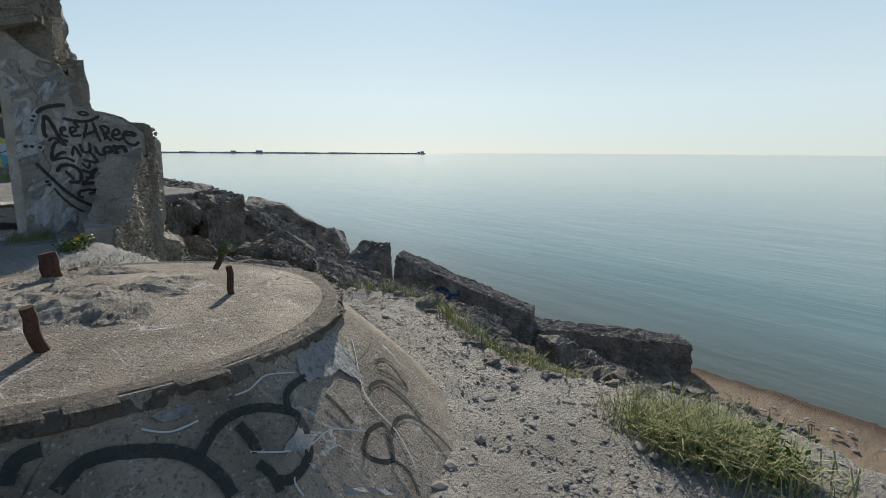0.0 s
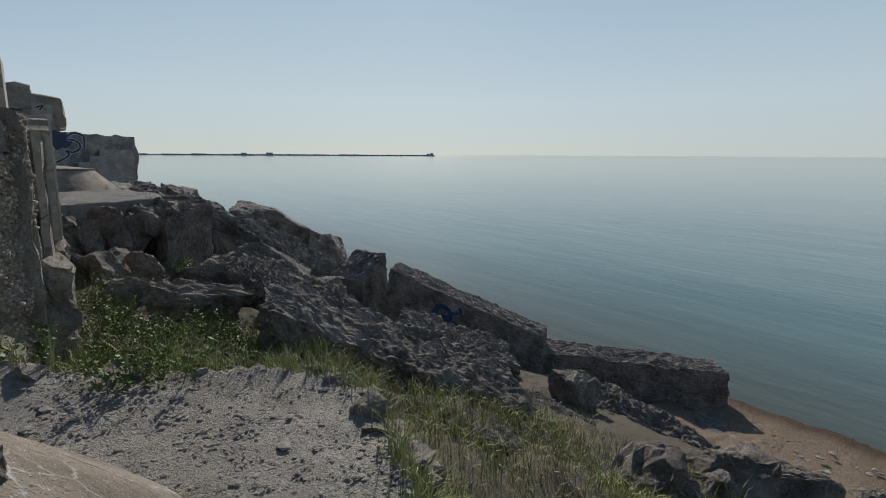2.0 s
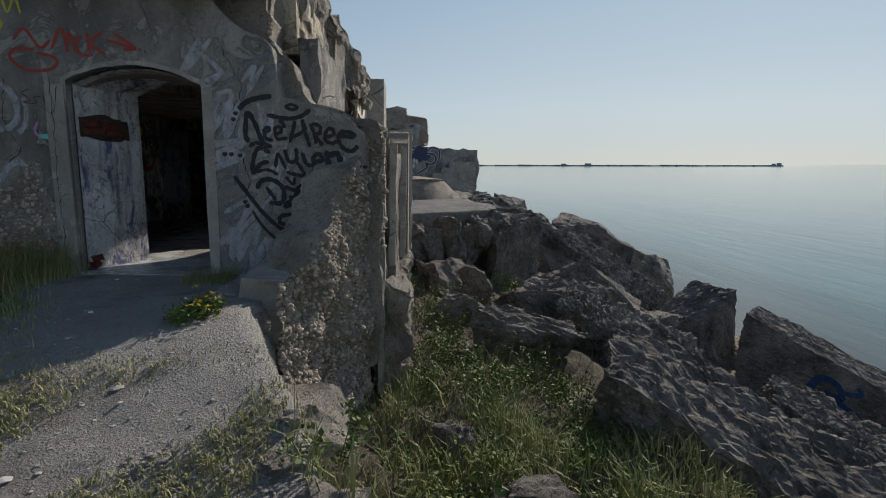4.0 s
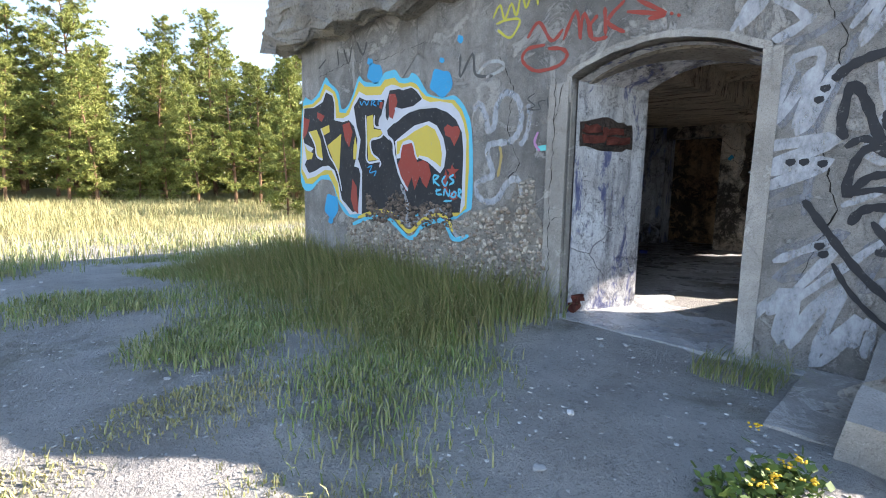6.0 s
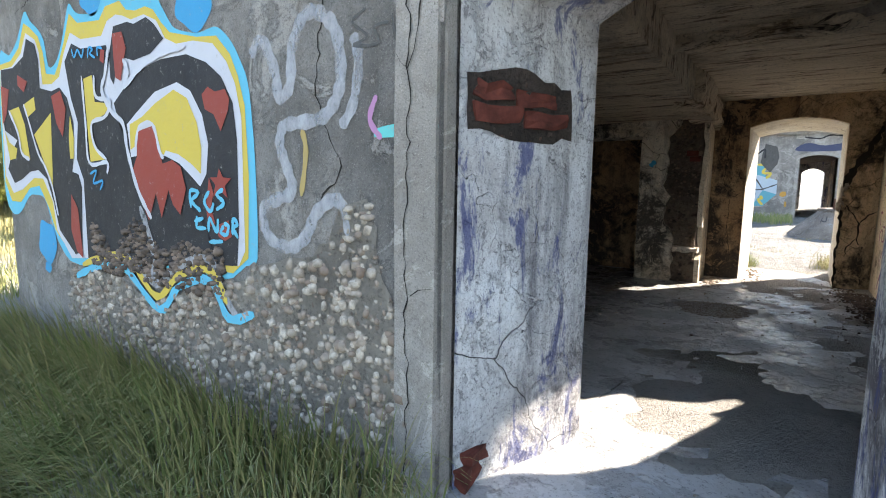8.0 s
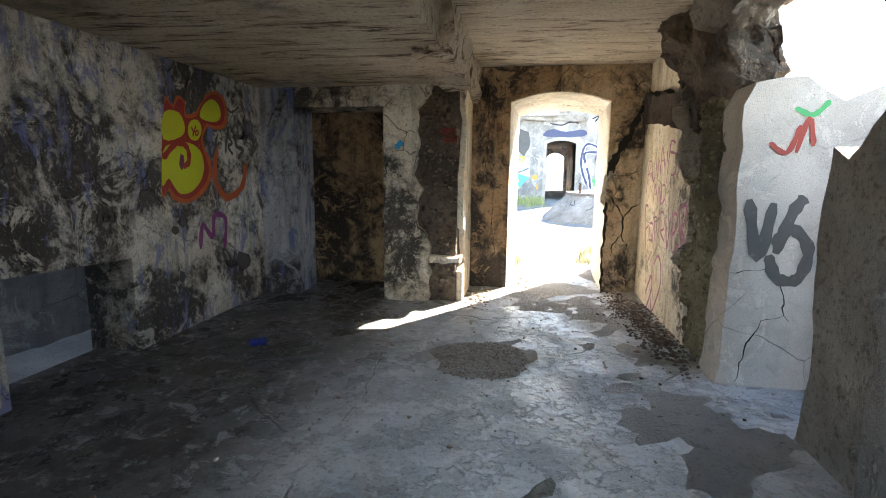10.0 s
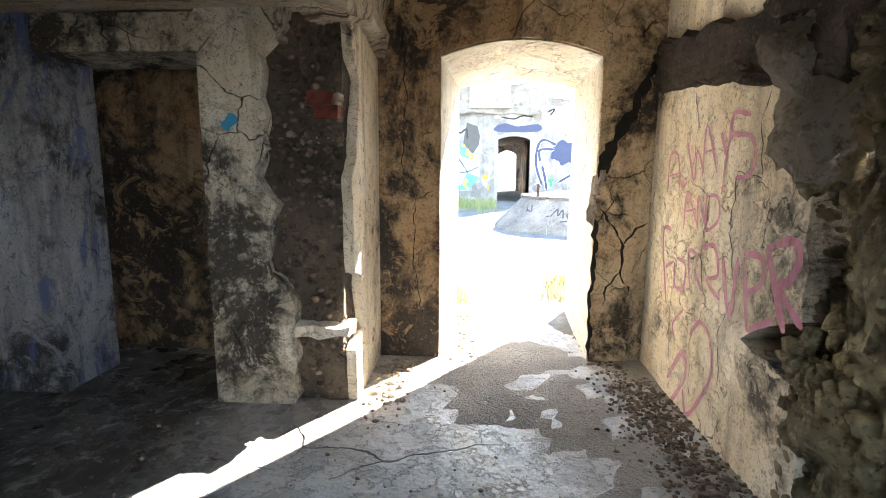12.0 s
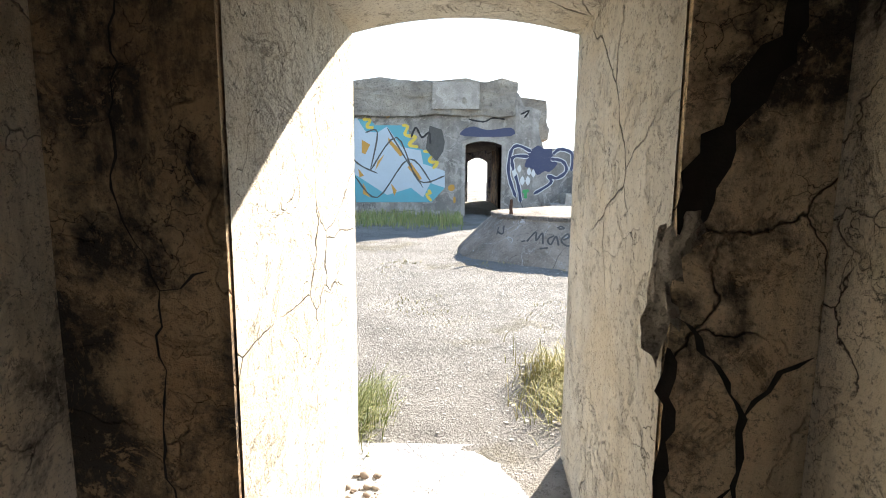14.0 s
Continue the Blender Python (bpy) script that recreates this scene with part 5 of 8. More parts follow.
def slab_between(a, b, drop, thick, lean=0.0, seed=1, amp=0.12, cuts=64, label="long broken slab of mass concrete sloping to the water", material=ROCK):
    """A fallen slab whose upper edge runs from a to b."""
    a, b = Vector(a), Vector(b)
    along = b - a
    side = Vector((along.y, -along.x, 0)).normalized()
    bm = bmesh.new()
    box(bm, (0, -0.5, -1), (1, 0.5, 0), cuts)
    for v in bm.verts:
        s, t, d = v.co
        p = a + along * s + side * (t * thick * (1 - 0.25 * d)) + Vector((0, 0, d * drop)) + side * (lean * d * drop)
        q = p * 0.8 + Vector((seed * 3.1, 0, 0))
        p += noise.turbulence_vector(q * 0.7, 3, False, noise_basis='PERLIN_ORIGINAL') * amp * 0.9
        edge = 1 if abs(t) > 0.49 and d > -0.06 else 0
        p.z -= edge * abs(noise.noise(p * 1.7)) * 0.22 * min(1, drop)
        v.co = p
    gritty(bm, 0.6 * amp + 0.04, seed)
    return tagged(part("concrete_slab", bm, material), label, "rubble slab", BLOCKS)


slab_between((4.7, 10.0, -1.12), (8.4, 7.6, -3.05), 2.2, 2.3, 0.35, 1, 0.20)
slab_between((7.4, 8.7, -2.55), (11.5, 7.0, -5.15), 1.7, 1.1, 0.2, 2, 0.14)
slab_between((5.6, 6.6, -2.3), (9.2, 4.9, -4.0), 1.2, 1.0, 0.3, 9, 0.15)
painted = slab_between((12.1, 17.6, -2.85), (15.6, 13.0, -4.95), 3.2, 1.3, -0.15, 3, 0.08, label="tall fallen wall slab with a dark blue painting")
slab_between((15.6, 13.4, -5.55), (20.2, 8.75, -6.0), 1.75, 1.4, 0.0, 4, 0.10, label="squared concrete beam jutting over the water")
slab_between((13.0, 9.0, -5.1), (13.6, 5.2, -6.2), 1.6, 2.0, 0.3, 5, 0.22)
slab_between((5.2, 13.4, -1.2), (7.2, 12.2, -2.3), 2.0, 2.2, 0.3, 6, 0.25)
slab_between((9.2, 27.0, -1.75), (12.2, 23.5, -3.9), 3.2, 2.2, 0.1, 7, 0.3)
slab_between((9.6, 13.4, -3.3), (12.2, 11.4, -4.6), 1.6, 1.8, 0.2, 8, 0.2)
leaner = slab_between((4.15, 18.0, -0.75), (5.5, 18.35, -0.10), 2.3, 1.3, 0.1, 11, 0.10, 28, "tilted squared block of concrete leaning on the heap")
slab_between((3.9, 16.2, -2.0), (6.9, 17.2, -1.9), 0.9, 2.2, 0.2, 12, 0.14, 40, "flat layered slab of broken concrete under the leaning block")
rock((3.9, 15.2, -3.1), (1.6, 1.6, 1.3), (10, 0, 60), 12)
rock((6.9, 17.6, -3.6), (2.8, 2.2, 2.2), (0, 22, 10), 13, 7)
rock((14.6, 31.4, -7.3), (4.4, 3.6, 3.9), (0, 10, 25), 14, 12)
rock((10.9, 31.2, -5.9), (5.6, 4.0, 4.6), (0, 14, 8), 17, 14)
rock((8.0, 27.6, -4.0), (3.4, 2.8, 3.0), (0, 8, 50), 43, 10)
slab_between((11.3, 20.1, -3.75), (12.65, 20.5, -2.75), 2.2, 1.8, 0.0, 15, 0.06, 24, "tilted block with cast ribs leaning on the painted slab")
rock((9.9, 19.0, -4.7), (1.6, 1.5, 1.35), (0, 10, 30), 18, label="pale smooth tilted block of concrete")
rock((8.7, 17.2, -4.2), (2.0, 1.8, 1.6), (0, 10, 50), 16)
rock((12.0, 9.0, -5.6), (1.3, 1.2, 1.6), (0, -8, 20), 19, 6)
rock((12.0, 4.3, -6.0), (2.3, 2.0, 1.6), (0, 12, 40), 20, 10)
rock((10.2, 4.7, -5.0), (1.7, 1.5, 1.1), (0, -10, 15), 38, 9)
rock((12.6, 2.6, -6.6), (1.8, 1.2, 0.9), (0, 6, 75), 39)
rock((8.9, 4.7, -4.6), (1.1, 1.0, 1.1), (0, 12, 65), 40)
rock((7.6, 2.7, -3.3), (1.2, 1.0, 0.7), (0, 12, 10), 21)
rock((14.8, 5.6, -7.4), (1.9, 1.5, 0.9), (0, 6, 70), 22)
rock((17.6, 7.6, -7.6), (2.6, 1.8, 0.6), (0, 3, 30), 23)
rock((2.9, 16.0, -2.2), (1.6, 1.2, 1.2), (0, 8, 30), 45, 9)
rock((4.4, 13.6, -2.6), (2.0, 1.6, 1.4), (0, 12, 15), 46, 9)
rock((2.9, 13.2, -2.0), (1.0, 0.9, 0.7), (0, 8, 30), 24)
rock((3.4, 14.6, -2.0), (0.8, 0.8, 1.0), (0, 8, 80), 25)
rock((3.6, 11.8, -2.3), (1.6, 1.4, 1.1), (0, 15, 10), 26)
rock((4.6, 20.4, -2.7), (2.2, 1.6, 1.9), (0, 10, 20), 27)
rock((7.4, 22.0, -3.9), (2.6, 2.0, 2.2), (0, 18, 70), 28)

rock((7.4, 30.0, -2.9), (2.6, 2.0, 2.9), (0, 0, 40), 30)

rock((2.45, 8.6, -1.95), (0.7, 0.45, 0.42), (0, 20, 60), 34)
rock((3.0, 7.5, -1.75), (0.6, 0.5, 0.35), (0, 5, 20), 35)
rnd = random.Random(77)
for i in range(46):
    x = rnd.uniform(7.5, 17)
    y = rnd.uniform(2.2, 30)
    s = rnd.uniform(0.35, 1.1)
    rock((x, y, bank(x, y) - 0.3 * s), (s * 1.3, s, s * 0.9), (rnd.uniform(-15, 15), rnd.uniform(0, 30), rnd.uniform(0, 180)), 100 + i, 5, 0.09)

# ledge of the second terrace
for i in range(16):
    y = 17.6 + 0.7 * i
    x = edge_of(y) + (0.15, 0.45)[i % 2]
    rock((x, y, -1.35 + 0.024 * (y - 17.3)), (1.3, 1.5, 1.2), (0, 4, 20 * i), 60 + i, 9, 0.07, "layered broken edge of the concrete terrace")

# broken stones along the lip of the terrace
rnd = random.Random(41)
for i in range(44):
    y = 0.9 + 5.6 * i / 43 + rnd.uniform(-0.08, 0.08)
    x = edge_of(y) + rnd.uniform(-0.22, 0.12)
    s = rnd.uniform(0.10, 0.28)
    rock((x, y, height(x, y) - 0.25 * s), (s * rnd.uniform(1.0, 1.5), s, s * rnd.uniform(0.35, 0.6)), (rnd.uniform(-8, 8), rnd.uniform(-6, 10), rnd.uniform(0, 180)), 500 + i, 4, 0.08, "broken pale stones along the lip of the terrace", RUBBLE)

# broken front of the second terrace
for i in range(9):
    x = 1.75 + 0.36 * i
    y = 17.15 + 0.17 * i
    rock((x, y, -1.45 - 0.1 * (i % 3)), (0.95, 0.8, 1.15 + 0.12 * (i % 2)), (0, 5 * (i % 3 - 1), 37 * i), 640 + i, 8, 0.07, "layered broken front of the concrete terrace")


# ---- painted walls: sprayed pieces and scrawls ----
PAINTS = {
    "sky_blue": (0.10, 0.46, 0.64), "deep_blue": (0.03, 0.31, 0.58), "yellow": (0.62, 0.47, 0.08), "white": (0.62, 0.63, 0.64),
    "black": (0.02, 0.02, 0.024), "red": (0.30, 0.05, 0.035), "ochre": (0.42, 0.31, 0.12), "grey_black": (0.09, 0.088, 0.085),
    "grey_white": (0.5, 0.5, 0.5), "cyan": (0.12, 0.55, 0.55), "violet": (0.45, 0.22, 0.40), "lemon": (0.50, 0.46, 0.06),
    "haze_white": (0.48, 0.49, 0.53), "pink": (0.52, 0.20, 0.33), "lilac": (0.56, 0.57, 0.63), "navy": (0.015, 0.045, 0.13), "tar": (0.022, 0.028, 0.027), "lime": (0.50, 0.50, 0.51), "mist": (0.24, 0.245, 0.275), "orange": (0.55, 0.12, 0.03), "dark_red": (0.30, 0.025, 0.02),
    "acid": (0.50, 0.52, 0.02), "purple": (0.33, 0.06, 0.28), "teal": (0.10, 0.34, 0.42), "pale_blue": (0.42, 0.50, 0.58),
    "amber": (0.50, 0.27, 0.06), "night": (0.05, 0.06, 0.12), "green": (0.06, 0.33, 0.12)}
THIN = {"haze_white": 0.75, "mist": 0.9, "pink": 0.55, "grey_white": 0.6, "purple": 0.45, "tar": 0.25, "orange": 0.25, "grey_black": 0.25}
PAINT = {k: paint(k + "_spray", v, 0.6, THIN.get(k, 0.0)) for k, v in PAINTS.items()}
# a wall's face: the wall, and how its two measures lie in the world
FRONT_FACE = (wall_front, lambda a, b, d: (a, FRONT - d, b))
RIGHT_FACE = (wall_right, lambda a, b, d: (0.53 - d, a, b))
LEFT_FACE = (wall_left, lambda a, b, d: (-3.55 + d, a, b))
FAR_FACE = (wall_far, lambda a, b, d: (a, FAR - d, b))


def curve_through(pts, steps=5, closed=False):
    """A smooth line through the points."""
    n = len(pts)
    out = []
    for i in range(n if closed else n - 1):
        p0, p1, p2, p3 = (pts[(i + k) % n] if closed else pts[min(max(i + k, 0), n - 1)] for k in (-1, 0, 1, 2))
        for s in range(steps):
            t = s / steps
            out.append(tuple(0.5 * (2 * b + (c - a) * t + (2 * a - 5 * b + 4 * c - d) * t * t + (3 * b - a - 3 * c + d) * t ** 3)
                             for a, b, c, d in zip(p0, p1, p2, p3)))
    return out if closed else out + [pts[-1]]


def fill(face, colour, layer, pts):
    """A sprayed field with a rounded outline."""
    wall, at = face
    bm = bmesh.new()
    d = 0.004 + 0.002 * layer
    edge = [bm.verts.new(at(a, b, d)) for a, b in curve_through(pts, 3 if colour in ('sky_blue', 'deep_blue', 'orange', 'dark_red', 'acid', 'night') else 1, True)]
    bmesh.ops.triangle_fill(bm, edges=[bm.edges.new((edge[i], edge[(i + 1) % len(edge)])) for i in range(len(edge))], use_beauty=True)
    return part("paint_field", bm, PAINT[colour], wall, colour.replace("_", " ") + " sprayed field")


def line(face, colour, width, layer, pts):
    """A sprayed stroke with round ends."""
    wall, at = face
    bm = bmesh.new()
    d = 0.004 + 0.002 * layer
    c = curve_through(pts, 5)
    rows = []
    n = len(c)
    for i, (a, b) in enumerate(c):
        p, q = c[max(i - 1, 0)], c[min(i + 1, n - 1)]
        dx, dz = q[0] - p[0], q[1] - p[1]
        k = math.hypot(dx, dz) or 1
        w = width / 2 * (0.45 if i in (0, n - 1) else 1) * (1 + 0.18 * math.sin(i * 1.9 + a * 9))
        rows.append((bm.verts.new(at(a - dz / k * w, b + dx / k * w, d + 0.00002 * i)), bm.verts.new(at(a + dz / k * w, b - dx / k * w, d + 0.00002 * i))))
    for u, v in zip(rows, rows[1:]):
        bm.faces.new((u[0], u[1], v[1], v[0]))
    return part("paint_stroke", bm, PAINT[colour], wall, colour.replace("_", " ") + " sprayed stroke")


fill(FRONT_FACE, "sky_blue", 0, [(-5.994, 2.122), (-5.765, 2.114), (-5.561, 2.208), (-5.382, 2.381), (-5.285, 2.301), (-5.146, 2.216), (-5.057, 2.121), (-5.01, 1.942), (-4.881, 1.954), (-4.768, 2.062), (-4.698, 2.171), (-4.609, 2.298), (-4.529, 2.24), (-4.439, 2.204), (-4.219, 2.182), (-4.112, 2.264), (-4.006, 2.277), (-3.889, 2.27), (-3.817, 2.189), (-3.743, 2.161), (-3.656, 2.164), (-3.612, 2.204), (-3.517, 2.158), (-3.433, 2.06), (-3.37, 1.982), (-3.307, 1.936), (-3.123, 1.888), (-2.977, 1.895), (-2.911, 1.873), (-2.825, 1.799), (-2.762, 1.706), (-2.71, 1.597), (-2.685, 1.404), (-2.671, 1.156), (-2.677, 0.757), (-2.769, 0.711), (-2.998, 0.611), (-3.664, 0.625), (-4.718, 0.524), (-5.028, 0.628), (-5.177, 0.833), (-5.277, 0.991), (-5.43, 1.014), (-5.581, 0.999), (-5.793, 0.866), (-5.974, 0.847), (-6.099, 0.967), (-6.111, 1.295)])
fill(FRONT_FACE, "yellow", 1, [(-5.988, 2.065), (-5.732, 2.067), (-5.544, 2.142), (-5.403, 2.302), (-5.291, 2.251), (-5.152, 2.167), (-5.086, 2.049), (-5.058, 1.896), (-4.909, 1.873), (-4.842, 1.926), (-4.728, 2.057), (-4.605, 2.237), (-4.489, 2.157), (-4.18, 2.124), (-4.092, 2.189), (-3.908, 2.19), (-3.835, 2.126), (-3.732, 2.103), (-3.616, 2.106), (-3.534, 2.075), (-3.455, 1.994), (-3.372, 1.929), (-3.123, 1.869), (-2.95, 1.849), (-2.841, 1.748), (-2.783, 1.638), (-2.737, 1.494), (-2.723, 1.156), (-2.747, 0.751), (-2.881, 0.662), (-3.662, 0.669), (-4.818, 0.566), (-5.105, 0.756), (-5.192, 0.913), (-5.349, 1.087), (-5.548, 1.067), (-5.77, 0.948), (-5.974, 0.953), (-6.093, 1.117)])
fill(FRONT_FACE, "lilac", 2, [(-5.98, 2.025), (-5.712, 2.021), (-5.5, 2.095), (-5.376, 2.226), (-5.209, 2.154), (-5.152, 2.057), (-5.131, 1.827), (-4.968, 1.814), (-4.828, 1.851), (-4.735, 1.987), (-4.606, 2.113), (-4.451, 2.048), (-4.161, 2.026), (-4.073, 2.101), (-3.959, 2.119), (-3.882, 2.1), (-3.778, 2.061), (-3.632, 2.065), (-3.502, 2.012), (-3.418, 1.904), (-3.309, 1.86), (-3.154, 1.854), (-2.979, 1.816), (-2.869, 1.716), (-2.805, 1.604), (-2.764, 1.442), (-2.768, 0.786), (-2.824, 0.706), (-3.662, 0.669), (-4.663, 0.58), (-4.839, 0.564), (-5.071, 0.758), (-5.106, 0.97), (-5.261, 1.142), (-5.44, 1.146), (-5.704, 1.053), (-5.909, 1.02), (-6.058, 1.164)])
fill(FRONT_FACE, "black", 3, [(-5.953, 2.022), (-5.688, 2.008), (-5.455, 2.064), (-5.369, 2.184), (-5.213, 2.124), (-5.169, 2.008), (-5.179, 1.805), (-4.973, 1.764), (-4.835, 1.779), (-4.72, 1.697), (-4.645, 1.524), (-4.685, 1.281), (-4.723, 1.192), (-4.625, 1.173), (-4.583, 1.085), (-4.649, 0.632), (-4.763, 0.597), (-5.015, 0.762), (-5.085, 0.96), (-5.18, 1.138), (-5.336, 1.207), (-5.496, 1.195), (-5.694, 1.133), (-5.858, 1.102), (-5.979, 1.223), (-5.866, 1.35), (-5.72, 1.448), (-5.978, 1.536), (-6.006, 1.641)])
fill(FRONT_FACE, "black", 3, [(-4.719, 1.937), (-4.592, 2.041), (-4.455, 1.989), (-4.098, 1.962), (-4.071, 1.872), (-4.145, 1.748), (-4.209, 1.686), (-4.154, 1.615), (-4.091, 1.545), (-3.972, 1.473), (-3.924, 1.318), (-3.868, 1.186), (-3.758, 1.057), (-3.654, 0.866), (-3.662, 0.669), (-4.563, 0.589), (-4.55, 1.135), (-4.636, 1.281), (-4.577, 1.521), (-4.66, 1.693), (-4.69, 1.815)])
fill(FRONT_FACE, "black", 3, [(-3.995, 2.056), (-3.823, 2.055), (-3.75, 2.032), (-3.605, 2.045), (-3.523, 1.995), (-3.432, 1.905), (-3.578, 1.843), (-3.774, 1.83), (-3.895, 1.863), (-3.976, 1.833), (-4.031, 1.717), (-4.069, 1.763), (-4.069, 1.894)])
fill(FRONT_FACE, "black", 3, [(-4.01, 1.518), (-4.045, 1.608), (-3.872, 1.704), (-3.688, 1.772), (-3.476, 1.8), (-3.216, 1.794), (-3.038, 1.732), (-2.914, 1.648), (-2.827, 1.517), (-2.802, 1.336), (-2.811, 0.895), (-2.835, 0.705), (-3.663, 0.647), (-3.781, 1.056), (-3.908, 1.318)])
fill(FRONT_FACE, "yellow", 4, [(-5.835, 1.688), (-5.623, 1.704), (-5.527, 1.563), (-5.473, 1.289), (-5.629, 1.346), (-5.674, 1.502)])
fill(FRONT_FACE, "yellow", 4, [(-5.509, 1.713), (-5.3, 1.752), (-5.287, 1.657), (-5.447, 1.613)])
fill(FRONT_FACE, "yellow", 4, [(-5.354, 1.475), (-5.009, 1.616), (-5.073, 1.076), (-5.182, 1.233)])
fill(FRONT_FACE, "yellow", 4, [(-5.978, 1.536), (-5.895, 1.436), (-5.728, 1.381), (-5.778, 1.303), (-5.914, 1.293)])
fill(FRONT_FACE, "yellow", 4, [(-4.442, 1.795), (-4.315, 1.806), (-4.3, 1.637), (-4.087, 1.606), (-4.175, 1.549), (-4.372, 1.512), (-4.347, 1.348), (-4.193, 1.268), (-4.418, 1.255), (-4.43, 1.468)])
fill(FRONT_FACE, "yellow", 4, [(-4.69, 1.575), (-4.653, 1.428), (-4.675, 1.281), (-4.736, 1.282), (-4.733, 1.43)])
fill(FRONT_FACE, "lilac", 4, [(-3.892, 1.47), (-3.774, 1.529), (-3.551, 1.631), (-3.315, 1.661), (-3.19, 1.606), (-3.09, 1.475), (-3.045, 1.323), (-3.072, 1.171), (-3.134, 1.104), (-3.232, 1.169), (-3.328, 1.229), (-3.461, 1.27), (-3.636, 1.293), (-3.863, 1.274)])
fill(FRONT_FACE, "yellow", 5, [(-3.853, 1.468), (-3.7, 1.504), (-3.554, 1.566), (-3.349, 1.625), (-3.222, 1.57), (-3.139, 1.44), (-3.105, 1.305), (-3.12, 1.17), (-3.2, 1.221), (-3.326, 1.277), (-3.459, 1.303), (-3.495, 1.27), (-3.548, 1.353), (-3.586, 1.458), (-3.74, 1.451), (-3.798, 1.338), (-3.861, 1.317)])
fill(FRONT_FACE, "red", 6, [(-3.764, 1.422), (-3.587, 1.445), (-3.521, 1.312), (-3.497, 1.229), (-3.393, 1.249), (-3.309, 1.209), (-3.267, 1.089), (-3.336, 0.946), (-3.408, 1.0), (-3.447, 1.081), (-3.536, 0.919), (-3.588, 1.061), (-3.683, 0.895), (-3.795, 1.078), (-3.852, 1.186), (-3.786, 1.273)])
fill(FRONT_FACE, "red", 5, [(-3.082, 1.576), (-3.028, 1.61), (-2.965, 1.58), (-2.881, 1.585), (-2.849, 1.536), (-2.86, 1.483), (-2.928, 1.383), (-2.984, 1.47), (-3.06, 1.5)])
fill(FRONT_FACE, "red", 5, [(-4.005, 2.015), (-3.887, 2.009), (-3.846, 1.912), (-3.934, 1.73), (-3.996, 1.757), (-4.005, 1.887)])
fill(FRONT_FACE, "red", 5, [(-5.97, 1.895), (-5.8, 1.853), (-5.892, 1.663), (-6.0, 1.583)])
fill(FRONT_FACE, "red", 5, [(-5.594, 1.945), (-5.405, 1.875), (-5.486, 1.802), (-5.603, 1.865)])
fill(FRONT_FACE, "red", 5, [(-4.976, 1.73), (-4.816, 1.753), (-4.746, 1.626), (-4.825, 1.433), (-4.92, 1.536)])
fill(FRONT_FACE, "red", 5, [(-4.757, 1.032), (-4.664, 0.934), (-4.633, 0.583), (-4.73, 0.626), (-4.8, 0.775)])
fill(FRONT_FACE, "red", 5, [(-4.166, 1.948), (-4.117, 1.933), (-4.138, 1.857), (-4.188, 1.88)])
fill(FRONT_FACE, "red", 6, [(-2.954, 1.198), (-2.92, 1.153), (-2.853, 1.147), (-2.909, 1.109), (-2.888, 1.049), (-2.95, 1.085), (-3.014, 1.053), (-2.99, 1.115), (-3.036, 1.152), (-2.972, 1.153)])
fill(FRONT_FACE, "red", 5, [(-3.048, 1.152), (-3.014, 1.076), (-3.039, 0.99), (-3.005, 0.915), (-3.065, 0.888), (-3.087, 0.996)])
fill(FRONT_FACE, "red", 5, [(-2.993, 0.904), (-2.889, 0.936), (-2.867, 0.854), (-2.924, 0.827), (-2.982, 0.846)])
line(FRONT_FACE, "lilac", 0.03, 6, [(-5.835, 1.688), (-5.674, 1.502), (-5.629, 1.346), (-5.473, 1.289)])
line(FRONT_FACE, "lilac", 0.026, 6, [(-5.509, 1.713), (-5.447, 1.613), (-5.298, 1.34), (-5.182, 1.233), (-5.073, 1.076), (-5.005, 0.868)])
line(FRONT_FACE, "lilac", 0.026, 6, [(-4.459, 1.815), (-4.445, 1.515), (-4.428, 1.25), (-4.177, 1.249), (-4.182, 1.176)])
line(FRONT_FACE, "lilac", 0.026, 6, [(-4.28, 1.799), (-4.271, 1.667), (-4.086, 1.624), (-4.159, 1.534), (-4.354, 1.502), (-4.329, 1.353), (-4.176, 1.267)])
line(FRONT_FACE, "lilac", 0.034, 6, [(-4.067, 1.937), (-4.126, 1.79), (-4.183, 1.693), (-4.073, 1.561), (-3.932, 1.476), (-3.893, 1.309), (-3.795, 1.078), (-3.652, 0.909)])
line(FRONT_FACE, "lilac", 0.034, 6, [(-3.888, 1.85), (-3.838, 1.777), (-3.888, 1.693), (-3.688, 1.78), (-3.441, 1.828), (-3.215, 1.835)])
line(FRONT_FACE, "lilac", 0.026, 6, [(-3.799, 1.316), (-3.74, 1.443), (-3.586, 1.453), (-3.522, 1.303), (-3.482, 1.258)])
line(FRONT_FACE, "deep_blue", 0.016, 7, [(-4.577, 2.002), (-4.543, 1.943), (-4.484, 1.983), (-4.432, 1.931), (-4.392, 1.982)])
line(FRONT_FACE, "deep_blue", 0.016, 7, [(-4.343, 1.913), (-4.321, 1.974), (-4.269, 1.959), (-4.306, 1.936), (-4.238, 1.902)])
line(FRONT_FACE, "deep_blue", 0.016, 7, [(-4.203, 1.908), (-4.2, 1.96), (-4.133, 1.944)])
line(FRONT_FACE, "deep_blue", 0.016, 7, [(-4.424, 1.174), (-4.331, 1.194), (-4.382, 1.113), (-4.246, 1.129), (-4.294, 1.067)])
